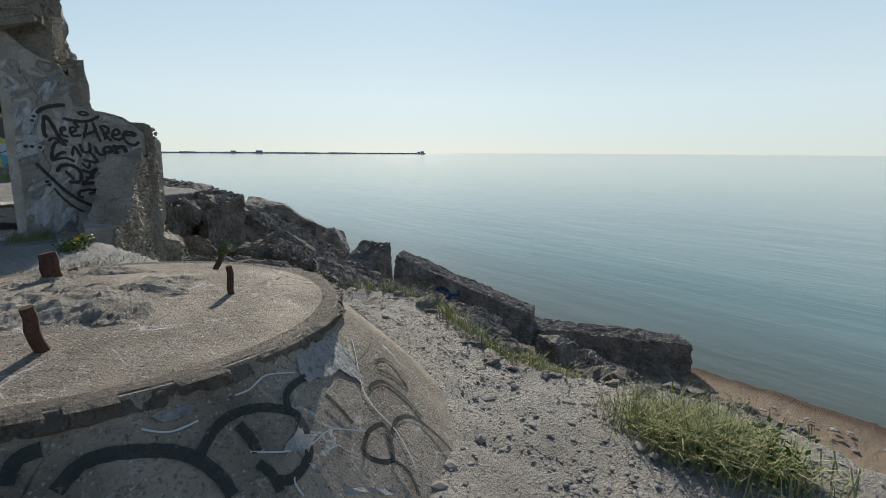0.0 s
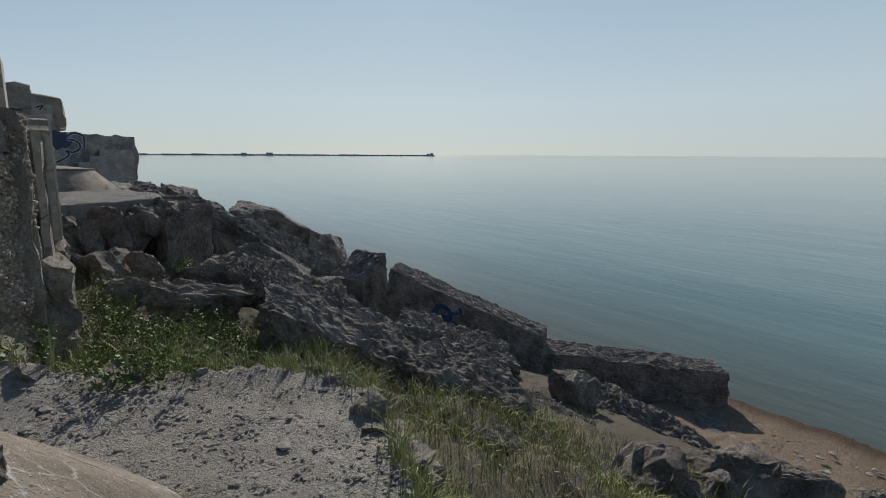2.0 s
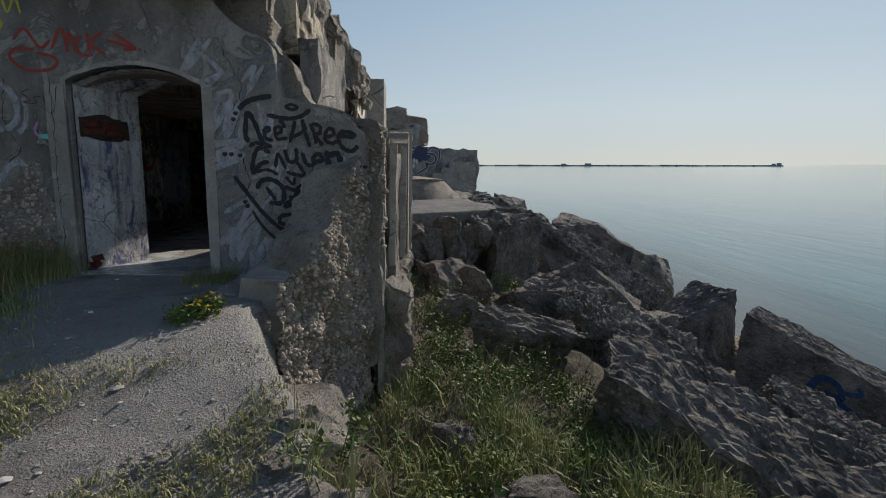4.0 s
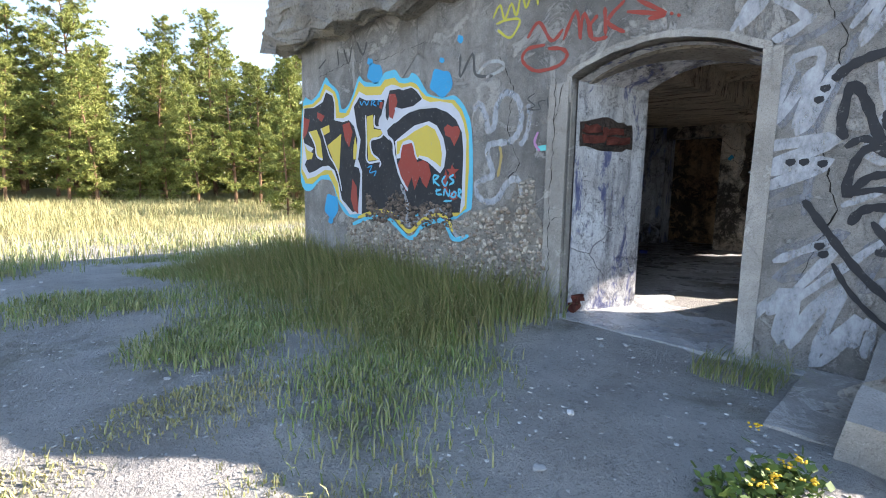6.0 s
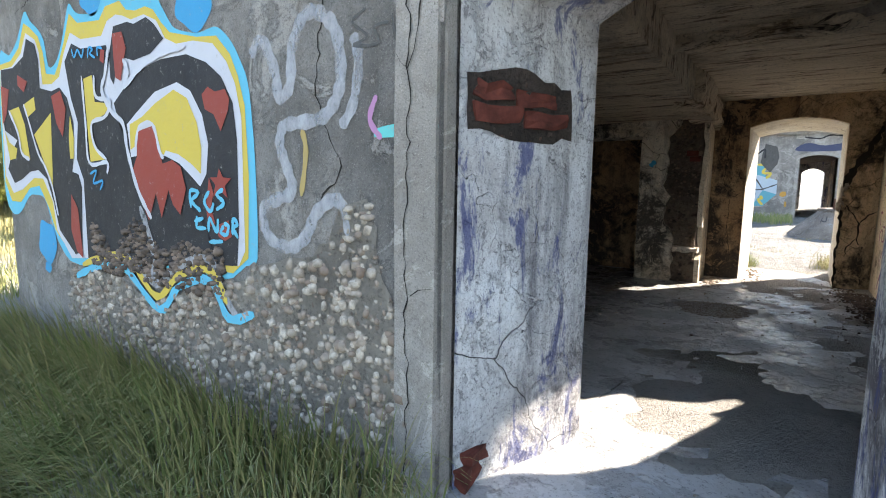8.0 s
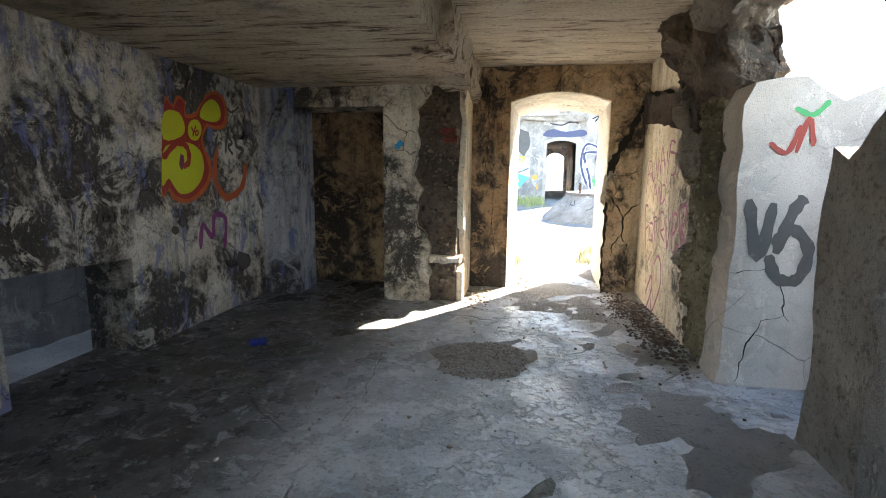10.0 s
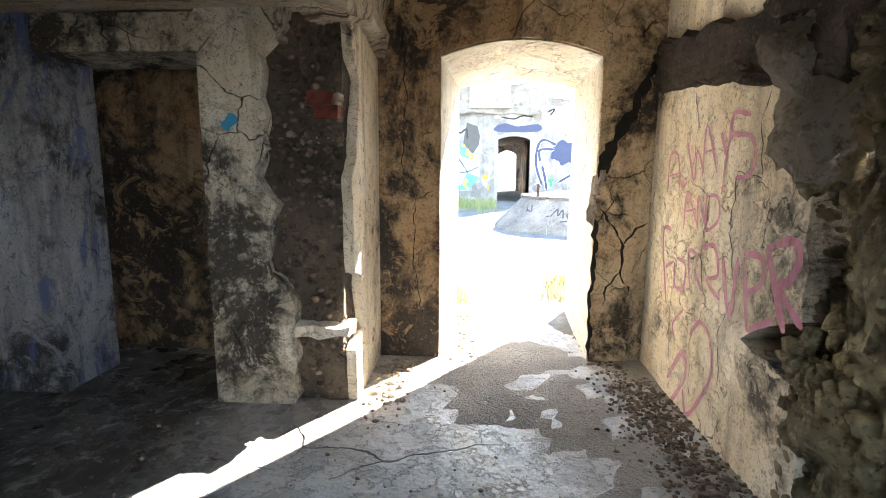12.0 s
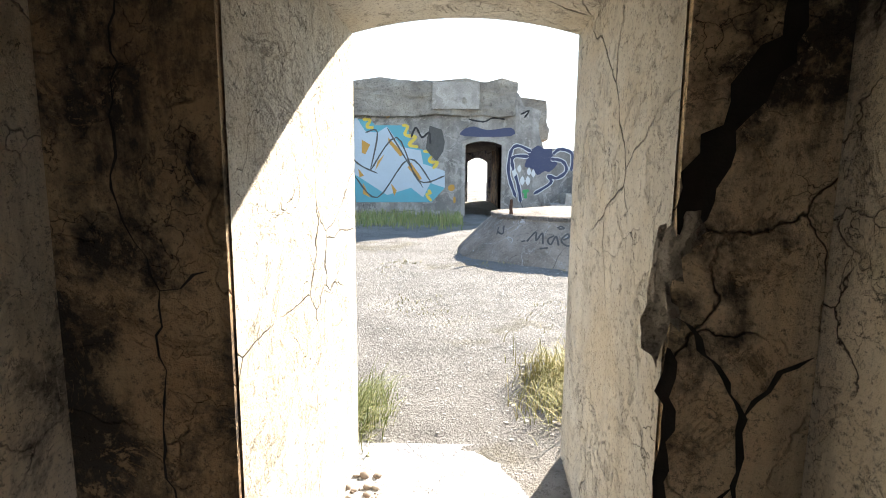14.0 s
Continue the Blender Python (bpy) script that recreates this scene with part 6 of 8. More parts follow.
fill(FRONT_FACE, "black", 5, [(-4.473, 1.029), (-4.219, 1.072), (-3.936, 1.024), (-3.667, 0.962), (-3.385, 0.875), (-3.225, 0.989), (-3.089, 0.884), (-2.962, 0.565), (-3.222, 0.696), (-3.439, 0.684), (-3.667, 0.575), (-4.031, 0.674), (-4.48, 0.631)])
line(FRONT_FACE, "sky_blue", 0.05, 9, [(-4.747, 0.443), (-4.496, 0.524), (-4.225, 0.578), (-3.969, 0.557), (-3.608, 0.365), (-3.382, 0.529), (-3.064, 0.602), (-2.91, 0.424), (-2.693, 0.478)])
line(FRONT_FACE, "yellow", 0.045, 8, [(-4.637, 0.537), (-4.224, 0.644), (-3.938, 0.627), (-3.637, 0.441), (-3.383, 0.593), (-3.065, 0.66), (-2.921, 0.496)])
line(FRONT_FACE, "haze_white", 0.05, 9, [(-3.773, 0.979), (-3.655, 0.751), (-3.667, 0.517)])
line(FRONT_FACE, "haze_white", 0.05, 8, [(-4.031, 0.686), (-3.637, 0.519), (-3.383, 0.65), (-3.066, 0.722), (-2.962, 0.565), (-2.836, 0.43)])
fill(FRONT_FACE, "deep_blue", 0, [(-4.136, 2.276), (-4.159, 2.216), (-4.266, 2.16), (-4.373, 2.217), (-4.44, 2.265), (-4.414, 2.342), (-4.374, 2.419), (-4.261, 2.387), (-4.177, 2.364)])
fill(FRONT_FACE, "deep_blue", 0, [(-2.979, 2.028), (-3.002, 1.957), (-3.119, 1.887), (-3.239, 1.953), (-3.315, 2.008), (-3.289, 2.1), (-3.247, 2.192), (-3.12, 2.157), (-3.027, 2.132)])
fill(FRONT_FACE, "deep_blue", 0, [(-5.11, 0.666), (-5.139, 0.576), (-5.265, 0.473), (-5.386, 0.531), (-5.462, 0.585), (-5.429, 0.7), (-5.38, 0.817), (-5.25, 0.797), (-5.155, 0.782)])
fill(FRONT_FACE, "deep_blue", 0, [(-2.84, 2.422), (-2.846, 2.402), (-2.875, 2.383), (-2.904, 2.403), (-2.923, 2.419), (-2.917, 2.445), (-2.907, 2.471), (-2.876, 2.46), (-2.853, 2.452)])
fill(FRONT_FACE, "deep_blue", 0, [(-3.1, 2.26), (-3.105, 2.246), (-3.133, 2.234), (-3.161, 2.248), (-3.178, 2.26), (-3.172, 2.278), (-3.163, 2.295), (-3.133, 2.288), (-3.111, 2.282)])
fill(FRONT_FACE, "deep_blue", 0, [(-5.244, 0.455), (-5.254, 0.432), (-5.3, 0.404), (-5.345, 0.418), (-5.372, 0.43), (-5.361, 0.46), (-5.344, 0.49), (-5.296, 0.486), (-5.261, 0.484)])
fill(FRONT_FACE, "deep_blue", 0, [(-4.324, 2.429), (-4.333, 2.407), (-4.374, 2.387), (-4.415, 2.409), (-4.44, 2.427), (-4.43, 2.455), (-4.415, 2.482), (-4.372, 2.47), (-4.34, 2.462)])
line(FRONT_FACE, "sky_blue", 0.022, 6, [(-3.225, 0.989), (-3.226, 1.08), (-3.148, 1.07), (-3.215, 1.026), (-3.131, 0.973)])
line(FRONT_FACE, "sky_blue", 0.022, 6, [(-3.046, 1.082), (-3.096, 1.027), (-3.045, 0.975), (-3.01, 1.022)])
line(FRONT_FACE, "sky_blue", 0.022, 6, [(-2.923, 1.093), (-2.981, 1.064), (-2.921, 1.023), (-2.99, 0.986)])
line(FRONT_FACE, "sky_blue", 0.022, 6, [(-3.198, 0.917), (-3.11, 0.937)])
line(FRONT_FACE, "sky_blue", 0.022, 6, [(-3.182, 0.881), (-3.172, 0.947)])
line(FRONT_FACE, "sky_blue", 0.022, 6, [(-3.182, 0.881), (-3.089, 0.884)])
line(FRONT_FACE, "sky_blue", 0.022, 6, [(-3.068, 0.866), (-3.054, 0.939), (-2.993, 0.869), (-2.979, 0.94)])
line(FRONT_FACE, "sky_blue", 0.022, 6, [(-2.929, 0.906), (-2.958, 0.87), (-2.908, 0.861), (-2.89, 0.907), (-2.929, 0.917)])
line(FRONT_FACE, "sky_blue", 0.022, 6, [(-2.855, 0.863), (-2.847, 0.944), (-2.813, 0.92), (-2.846, 0.898), (-2.811, 0.85)])
line(FRONT_FACE, "sky_blue", 0.022, 6, [(-3.068, 0.812), (-2.942, 0.824)])
SCRIBBLE = [(-2.684, 1.716), (-2.599, 1.774), (-2.512, 1.632), (-2.488, 1.514), (-2.409, 1.559), (-2.392, 1.719), (-2.309, 1.837), (-2.203, 1.823), (-2.12, 1.736), (-2.097, 1.567), (-2.135, 1.462), (-2.218, 1.403), (-2.371, 1.392), (-2.464, 1.379), (-2.487, 1.295), (-2.439, 1.193), (-2.406, 1.091), (-2.51, 1.054), (-2.62, 0.997), (-2.584, 0.873), (-2.437, 0.831), (-2.321, 0.891), (-2.255, 0.996), (-2.149, 1.059), (-2.086, 1.02), (-2.063, 0.909)]
line(FRONT_FACE, "haze_white", 0.062, 0, SCRIBBLE)
line(FRONT_FACE, "haze_white", 0.034, 1, SCRIBBLE)
line(FRONT_FACE, "haze_white", 0.05, 0, [(-2.03, 1.72), (-2.0, 1.62), (-2.03, 1.45), (-2.10, 1.36)])
line(FRONT_FACE, "ochre", 0.03, 0, [(-2.34, 1.362), (-2.315, 1.265), (-2.351, 1.071)])
line(FRONT_FACE, "grey_black", 0.03, 0, [(-5.088, 2.68), (-5.057, 2.49)])
line(FRONT_FACE, "grey_black", 0.03, 0, [(-4.941, 2.679), (-4.838, 2.483), (-4.763, 2.673)])
line(FRONT_FACE, "grey_black", 0.03, 0, [(-4.657, 2.716), (-4.526, 2.541), (-4.443, 2.683)])
line(FRONT_FACE, "grey_black", 0.025, 0, [(-5.565, 2.511), (-5.359, 2.613)])
line(FRONT_FACE, "grey_black", 0.03, 0, [(-2.874, 2.281), (-2.87, 2.067), (-2.713, 2.259), (-2.664, 2.06), (-2.445, 2.021)])
line(FRONT_FACE, "grey_white", 0.03, 0, [(-2.663, 2.028), (-2.534, 2.141), (-2.365, 2.136), (-2.322, 2.069), (-2.531, 2.014)])
line(FRONT_FACE, "grey_black", 0.012, 0, [(-1.959, 1.805), (-2.033, 1.766), (-1.954, 1.7), (-2.029, 1.675), (-1.897, 1.666), (-1.918, 1.727), (-1.845, 1.736)])
line(FRONT_FACE, "grey_black", 0.012, 0, [(-1.828, 1.764), (-1.805, 1.66), (-1.755, 1.744)])
line(FRONT_FACE, "cyan", 0.05, 0, [(-1.919, 1.327), (-1.612, 1.343)])
line(FRONT_FACE, "violet", 0.025, 0, [(-1.907, 1.472), (-1.941, 1.382), (-1.881, 1.304)])
line(FRONT_FACE, "red", 0.03, 0, [(-2.061, 2.287), (-1.944, 2.399), (-1.809, 2.223), (-1.699, 2.298)])
line(FRONT_FACE, "red", 0.03, 0, [(-1.871, 2.2), (-2.057, 2.195), (-2.105, 2.104), (-1.962, 1.999), (-1.741, 2.005), (-1.651, 2.075), (-1.7, 2.138), (-1.845, 2.166)])
line(FRONT_FACE, "red", 0.03, 0, [(-1.694, 2.206), (-1.586, 2.413), (-1.529, 2.182)])
line(FRONT_FACE, "red", 0.03, 0, [(-1.543, 2.191), (-1.509, 2.378), (-1.423, 2.174)])
line(FRONT_FACE, "red", 0.03, 0, [(-1.39, 2.343), (-1.463, 2.26), (-1.414, 2.165), (-1.296, 2.162)])
line(FRONT_FACE, "red", 0.03, 0, [(-1.334, 2.39), (-1.313, 2.179)])
line(FRONT_FACE, "red", 0.03, 0, [(-1.172, 2.403), (-1.302, 2.278), (-1.157, 2.17)])
line(FRONT_FACE, "red", 0.03, 0, [(-1.151, 2.316), (-0.862, 2.242)])
line(FRONT_FACE, "red", 0.03, 0, [(-1.077, 2.385), (-0.862, 2.242), (-0.983, 2.232)])
fill(FRONT_FACE, "red", 0, [(-0.8, 2.229), (-0.806, 2.22), (-0.82, 2.219), (-0.83, 2.234), (-0.823, 2.246), (-0.809, 2.24)])
fill(FRONT_FACE, "red", 0, [(-0.749, 2.207), (-0.755, 2.198), (-0.768, 2.197), (-0.779, 2.212), (-0.772, 2.224), (-0.758, 2.218)])
line(FRONT_FACE, "lemon", 0.022, 0, [(-2.465, 2.535), (-2.384, 2.635), (-2.324, 2.502), (-2.252, 2.619), (-2.19, 2.507), (-2.139, 2.696), (-2.087, 2.549), (-2.007, 2.697), (-1.961, 2.545)])
line(FRONT_FACE, "lemon", 0.022, 0, [(-2.423, 2.478), (-2.296, 2.49), (-2.151, 2.457), (-2.252, 2.328), (-2.405, 2.425)])
line(FRONT_FACE, "black", 0.05, 2, [(0.247, 1.312), (0.217, 1.397), (0.245, 1.618), (0.315, 1.522), (0.401, 1.31), (0.493, 1.271)])
line(FRONT_FACE, "black", 0.04, 2, [(0.249, 1.264), (0.325, 1.311), (0.403, 1.272)])
line(FRONT_FACE, "black", 0.035, 2, [(0.396, 1.404), (0.469, 1.444), (0.457, 1.476), (0.416, 1.446), (0.43, 1.362), (0.506, 1.34)])
line(FRONT_FACE, "black", 0.035, 2, [(0.524, 1.402), (0.595, 1.431), (0.582, 1.482), (0.531, 1.463), (0.547, 1.36), (0.62, 1.359)])
line(FRONT_FACE, "black", 0.045, 2, [(0.45, 1.604), (0.659, 1.571), (0.798, 1.595), (0.91, 1.669)])
line(FRONT_FACE, "black", 0.045, 2, [(0.587, 1.574), (0.634, 1.471)])
line(FRONT_FACE, "black", 0.04, 2, [(0.741, 1.548), (0.726, 1.468), (0.684, 1.317)])
line(FRONT_FACE, "black", 0.04, 2, [(0.711, 1.377), (0.808, 1.426), (0.863, 1.484)])
line(FRONT_FACE, "black", 0.04, 2, [(0.819, 1.565), (0.846, 1.445), (0.896, 1.274)])
line(FRONT_FACE, "black", 0.04, 2, [(0.9, 1.522), (0.945, 1.422), (0.961, 1.313)])
line(FRONT_FACE, "black", 0.04, 2, [(0.919, 1.522), (1.006, 1.499), (1.002, 1.421), (0.956, 1.402), (1.039, 1.292)])
line(FRONT_FACE, "black", 0.04, 2, [(1.071, 1.38), (1.152, 1.417), (1.13, 1.476), (1.076, 1.448), (1.064, 1.351), (1.14, 1.32), (1.185, 1.349)])
line(FRONT_FACE, "black", 0.045, 2, [(1.19, 1.407), (1.361, 1.393), (1.349, 1.431), (1.241, 1.444), (1.202, 1.368), (1.254, 1.271), (1.346, 1.241), (1.413, 1.298)])
line(FRONT_FACE, "black", 0.045, 2, [(0.47, 1.204), (0.36, 1.257), (0.298, 1.161), (0.28, 0.988), (0.368, 1.087), (0.454, 1.109)])
line(FRONT_FACE, "black", 0.035, 2, [(0.28, 0.988), (0.436, 1.023), (0.546, 0.972)])
line(FRONT_FACE, "black", 0.035, 2, [(0.521, 1.046), (0.556, 1.193), (0.631, 1.037)])
line(FRONT_FACE, "black", 0.04, 2, [(0.626, 1.245), (0.664, 1.121), (0.745, 1.132), (0.747, 1.265)])
line(FRONT_FACE, "black", 0.04, 2, [(0.746, 1.121), (0.812, 1.019), (0.825, 0.978), (0.775, 0.967), (0.639, 1.006)])
line(FRONT_FACE, "black", 0.04, 2, [(0.811, 1.214), (0.858, 1.092), (0.928, 1.082)])
line(FRONT_FACE, "black", 0.045, 2, [(0.925, 1.123), (1.031, 1.133), (0.997, 1.203), (0.932, 1.173), (0.948, 1.072), (1.046, 1.043)])
line(FRONT_FACE, "black", 0.06, 2, [(1.071, 1.243), (1.089, 1.124), (1.11, 0.944)])
line(FRONT_FACE, "black", 0.06, 2, [(1.094, 1.183), (1.185, 1.213), (1.23, 1.105), (1.252, 0.928)])
line(FRONT_FACE, "black", 0.05, 2, [(0.314, 0.814), (0.366, 0.903), (0.485, 0.917), (0.597, 0.825), (0.583, 0.674), (0.443, 0.667)])
line(FRONT_FACE, "black", 0.04, 2, [(0.413, 0.84), (0.518, 0.692)])
line(FRONT_FACE, "black", 0.045, 2, [(0.616, 0.847), (0.723, 0.808), (0.802, 0.863), (0.707, 0.723), (0.607, 0.632), (0.753, 0.651), (0.918, 0.607)])
line(FRONT_FACE, "black", 0.04, 2, [(0.654, 0.731), (0.769, 0.726)])
line(FRONT_FACE, "black", 0.03, 2, [(0.627, 0.953), (0.709, 0.871), (0.725, 0.955)])
line(FRONT_FACE, "black", 0.07, 2, [(0.829, 0.745), (1.026, 0.769), (0.991, 0.849), (0.884, 0.835), (0.893, 0.69), (0.997, 0.612), (1.113, 0.629), (1.182, 0.725), (1.186, 0.806)])
line(FRONT_FACE, "black", 0.045, 2, [(0.607, 0.425), (0.552, 0.454), (0.57, 0.521), (0.717, 0.542), (0.884, 0.51), (1.044, 0.49), (1.09, 0.535)])
line(FRONT_FACE, "black", 0.03, 2, [(0.668, 0.48), (0.761, 0.502), (0.845, 0.48)])
line(FRONT_FACE, "black", 0.045, 2, [(0.08, 0.951), (0.227, 0.745), (0.394, 0.532), (0.578, 0.368), (0.731, 0.294), (0.856, 0.294)])
line(FRONT_FACE, "black", 0.03, 2, [(0.257, 0.579), (0.355, 0.417), (0.495, 0.272), (0.609, 0.194)])
line(FRONT_FACE, "black", 0.055, 2, [(0.155, 1.654), (0.229, 1.724), (0.336, 1.769), (0.503, 1.8)])
line(FRONT_FACE, "black", 0.03, 2, [(0.642, 1.692), (0.711, 1.719), (0.772, 1.686), (0.714, 1.665), (0.642, 1.692)])
fill(FRONT_FACE, "black", 2, [(0.018, 1.183), (0.01, 1.167), (-0.015, 1.155), (-0.037, 1.174), (-0.037, 1.195), (-0.016, 1.203), (0.009, 1.204)])
fill(FRONT_FACE, "black", 2, [(0.087, 1.183), (0.08, 1.167), (0.056, 1.156), (0.033, 1.174), (0.033, 1.195), (0.054, 1.203), (0.079, 1.204)])
fill(FRONT_FACE, "black", 2, [(0.179, 1.172), (0.172, 1.156), (0.148, 1.145), (0.126, 1.163), (0.126, 1.184), (0.146, 1.192), (0.171, 1.193)])
fill(FRONT_FACE, "black", 2, [(1.36, 1.087), (1.352, 1.073), (1.327, 1.062), (1.303, 1.078), (1.303, 1.097), (1.324, 1.104), (1.35, 1.106)])
fill(FRONT_FACE, "black", 2, [(1.449, 1.078), (1.441, 1.064), (1.417, 1.054), (1.394, 1.07), (1.394, 1.088), (1.414, 1.095), (1.439, 1.097)])
fill(FRONT_FACE, "black", 2, [(1.519, 1.073), (1.512, 1.059), (1.488, 1.049), (1.465, 1.065), (1.464, 1.083), (1.484, 1.09), (1.509, 1.092)])
fill(FRONT_FACE, "black", 2, [(0.15, 1.612), (0.142, 1.597), (0.119, 1.587), (0.096, 1.605), (0.097, 1.626), (0.117, 1.632), (0.141, 1.633)])
fill(FRONT_FACE, "black", 2, [(0.125, 1.549), (0.118, 1.534), (0.094, 1.524), (0.072, 1.542), (0.072, 1.563), (0.092, 1.57), (0.117, 1.57)])
fill(FRONT_FACE, "black", 2, [(0.212, 0.677), (0.204, 0.66), (0.18, 0.648), (0.157, 0.665), (0.158, 0.687), (0.178, 0.696), (0.203, 0.699)])
fill(FRONT_FACE, "black", 2, [(0.237, 0.629), (0.229, 0.612), (0.205, 0.6), (0.182, 0.617), (0.183, 0.639), (0.203, 0.648), (0.228, 0.651)])
fill(FRONT_FACE, "black", 2, [(1.054, 0.584), (1.045, 0.569), (1.018, 0.556), (0.992, 0.572), (0.993, 0.592), (1.015, 0.601), (1.043, 0.604)])
fill(FRONT_FACE, "black", 2, [(0.663, 1.362), (0.654, 1.347), (0.625, 1.337), (0.598, 1.355), (0.598, 1.374), (0.622, 1.381), (0.652, 1.382)])
line(FRONT_FACE, "mist", 0.05, 0, [(-0.02, 1.727), (-0.083, 1.411), (0.137, 1.74), (0.034, 1.337), (0.197, 1.705), (0.066, 1.339)])
line(FRONT_FACE, "mist", 0.05, 0, [(-0.149, 1.947), (0.031, 1.926), (0.511, 2.251), (0.169, 2.056)])
line(FRONT_FACE, "mist", 0.05, 0, [(0.249, 1.907), (0.118, 1.421), (0.088, 0.854)])
line(FRONT_FACE, "mist", 0.05, 0, [(-0.039, 0.61), (0.304, 0.771), (-0.023, 0.445), (0.351, 0.56)])
line(FRONT_FACE, "mist", 0.05, 0, [(0.363, 2.076), (0.631, 2.104), (0.376, 1.879)])
line(FRONT_FACE, "mist", 0.05, 0, [(1.056, 1.251), (0.91, 0.856), (1.285, 1.259), (1.136, 0.856)])
line(FRONT_FACE, "mist", 0.05, 0, [(0.703, 1.366), (0.586, 0.855), (0.838, 1.287), (0.72, 0.769)])
line(FRONT_FACE, "mist", 0.05, 0, [(-0.185, 1.013), (0.078, 1.138), (-0.197, 0.894), (0.126, 0.977)])
line(FRONT_FACE, "mist", 0.05, 0, [(0.355, 0.602), (0.508, 0.77), (0.408, 0.43), (0.637, 0.64)])
line(FRONT_FACE, "haze_white", 0.05, 1, [(-0.048, 0.197), (0.098, 0.357), (0.085, 0.02), (0.305, 0.434), (0.223, -0.075), (0.461, 0.256), (0.455, 0.038)])
line(FRONT_FACE, "haze_white", 0.05, 1, [(0.947, 0.856), (1.003, 0.988), (1.056, 0.812), (1.17, 0.99), (1.214, 0.766), (1.322, 0.947), (1.371, 0.766)])
line(FRONT_FACE, "haze_white", 0.05, 1, [(0.821, 0.593), (0.82, 0.417)])
line(FRONT_FACE, "haze_white", 0.05, 1, [(0.984, 0.59), (0.983, 0.483)])
line(FRONT_FACE, "haze_white", 0.05, 1, [(0.521, 1.647), (0.351, 1.269), (0.443, 1.173)])
line(FRONT_FACE, "haze_white", 0.06, 1, [(-0.056, 1.792), (-0.125, 1.426), (0.072, 1.742), (0.018, 1.358), (0.164, 1.695)])
line(FRONT_FACE, "haze_white", 0.07, 1, [(-0.216, 1.272), (0.203, 1.312), (-0.211, 1.115), (0.186, 1.183), (-0.183, 1.002)])
line(FRONT_FACE, "haze_white", 0.05, 1, [(-0.047, 0.549), (0.274, 0.702), (0.035, 0.277), (0.493, 0.756)])
line(FRONT_FACE, "haze_white", 0.06, 1, [(-0.156, 0.142), (0.055, 0.372), (0.019, 0.041), (0.309, 0.436), (0.235, 0.018), (0.407, 0.264), (0.393, 0.081)])
line(FRONT_FACE, "haze_white", 0.06, 1, [(0.821, 0.874), (0.973, 0.981), (1.023, 0.82), (1.129, 0.945), (1.178, 0.785), (1.25, 0.828), (1.292, 0.75), (1.386, 0.951)])
line(FRONT_FACE, "haze_white", 0.05, 1, [(0.359, 1.727), (0.461, 1.392), (0.509, 1.679)])
line(FRONT_FACE, "haze_white", 0.05, 1, [(0.757, 0.576), (0.783, 0.406)])
line(FRONT_FACE, "haze_white", 0.05, 1, [(0.915, 0.649), (0.945, 0.43)])
line(FRONT_FACE, "haze_white", 0.045, 1, [(0.265, 0.922), (0.542, 1.057), (0.448, 0.798)])
line(FRONT_FACE, "haze_white", 0.05, 1, [(1.261, 1.183), (1.254, 1.027), (1.356, 1.106)])
line(FRONT_FACE, "haze_white", 0.05, 1, [(-0.422, 2.028), (-0.208, 2.354), (-0.362, 2.05), (-0.096, 2.359)])
line(FRONT_FACE, "haze_white", 0.05, 1, [(-0.195, 2.204), (-0.011, 2.026), (-0.172, 1.931), (0.042, 2.046)])
line(FRONT_FACE, "haze_white", 0.045, 1, [(0.208, 1.936), (0.339, 2.107), (0.267, 1.843), (0.431, 2.116)])
line(FRONT_FACE, "haze_white", 0.05, 1, [(-0.074, 1.798), (0.09, 1.809), (-0.01, 1.4), (0.175, 1.741)])
line(RIGHT_FACE, "pink", 0.019, 0, [(15.924, 1.126), (15.921, 1.329), (15.862, 1.363), (15.788, 1.327), (15.74, 1.148)])
line(RIGHT_FACE, "pink", 0.012, 0, [(15.919, 1.223), (15.772, 1.241)])
line(RIGHT_FACE, "pink", 0.019, 0, [(15.781, 1.293), (15.708, 1.161), (15.644, 1.196)])
line(RIGHT_FACE, "pink", 0.019, 0, [(15.686, 1.431), (15.556, 1.199), (15.544, 1.362), (15.443, 1.242)])
line(RIGHT_FACE, "pink", 0.019, 0, [(15.459, 1.222), (15.45, 1.492), (15.302, 1.244)])
line(RIGHT_FACE, "pink", 0.012, 0, [(15.47, 1.349), (15.339, 1.363)])
line(RIGHT_FACE, "pink", 0.022, 0, [(15.287, 1.441), (15.222, 1.332), (15.192, 1.499)])
line(RIGHT_FACE, "pink", 0.019, 0, [(15.222, 1.332), (15.235, 1.139)])
line(RIGHT_FACE, "pink", 0.022, 0, [(15.035, 1.496), (15.168, 1.521), (15.195, 1.433), (15.02, 1.403), (14.969, 1.31), (15.003, 1.233), (15.117, 1.222)])
line(RIGHT_FACE, "pink", 0.019, 0, [(15.641, 0.924), (15.632, 1.132), (15.472, 0.96)])
line(RIGHT_FACE, "pink", 0.012, 0, [(15.636, 1.024), (15.508, 1.048)])
line(RIGHT_FACE, "pink", 0.019, 0, [(15.468, 0.94), (15.481, 1.121), (15.377, 0.973), (15.389, 1.147)])
line(RIGHT_FACE, "pink", 0.019, 0, [(15.35, 1.131), (15.263, 1.119), (15.244, 1.011), (15.374, 0.954), (15.386, 1.128)])
line(RIGHT_FACE, "pink", 0.025, 0, [(15.817, 0.446), (15.941, 0.866), (15.815, 0.898)])
line(RIGHT_FACE, "pink", 0.019, 0, [(15.867, 0.656), (15.744, 0.714)])
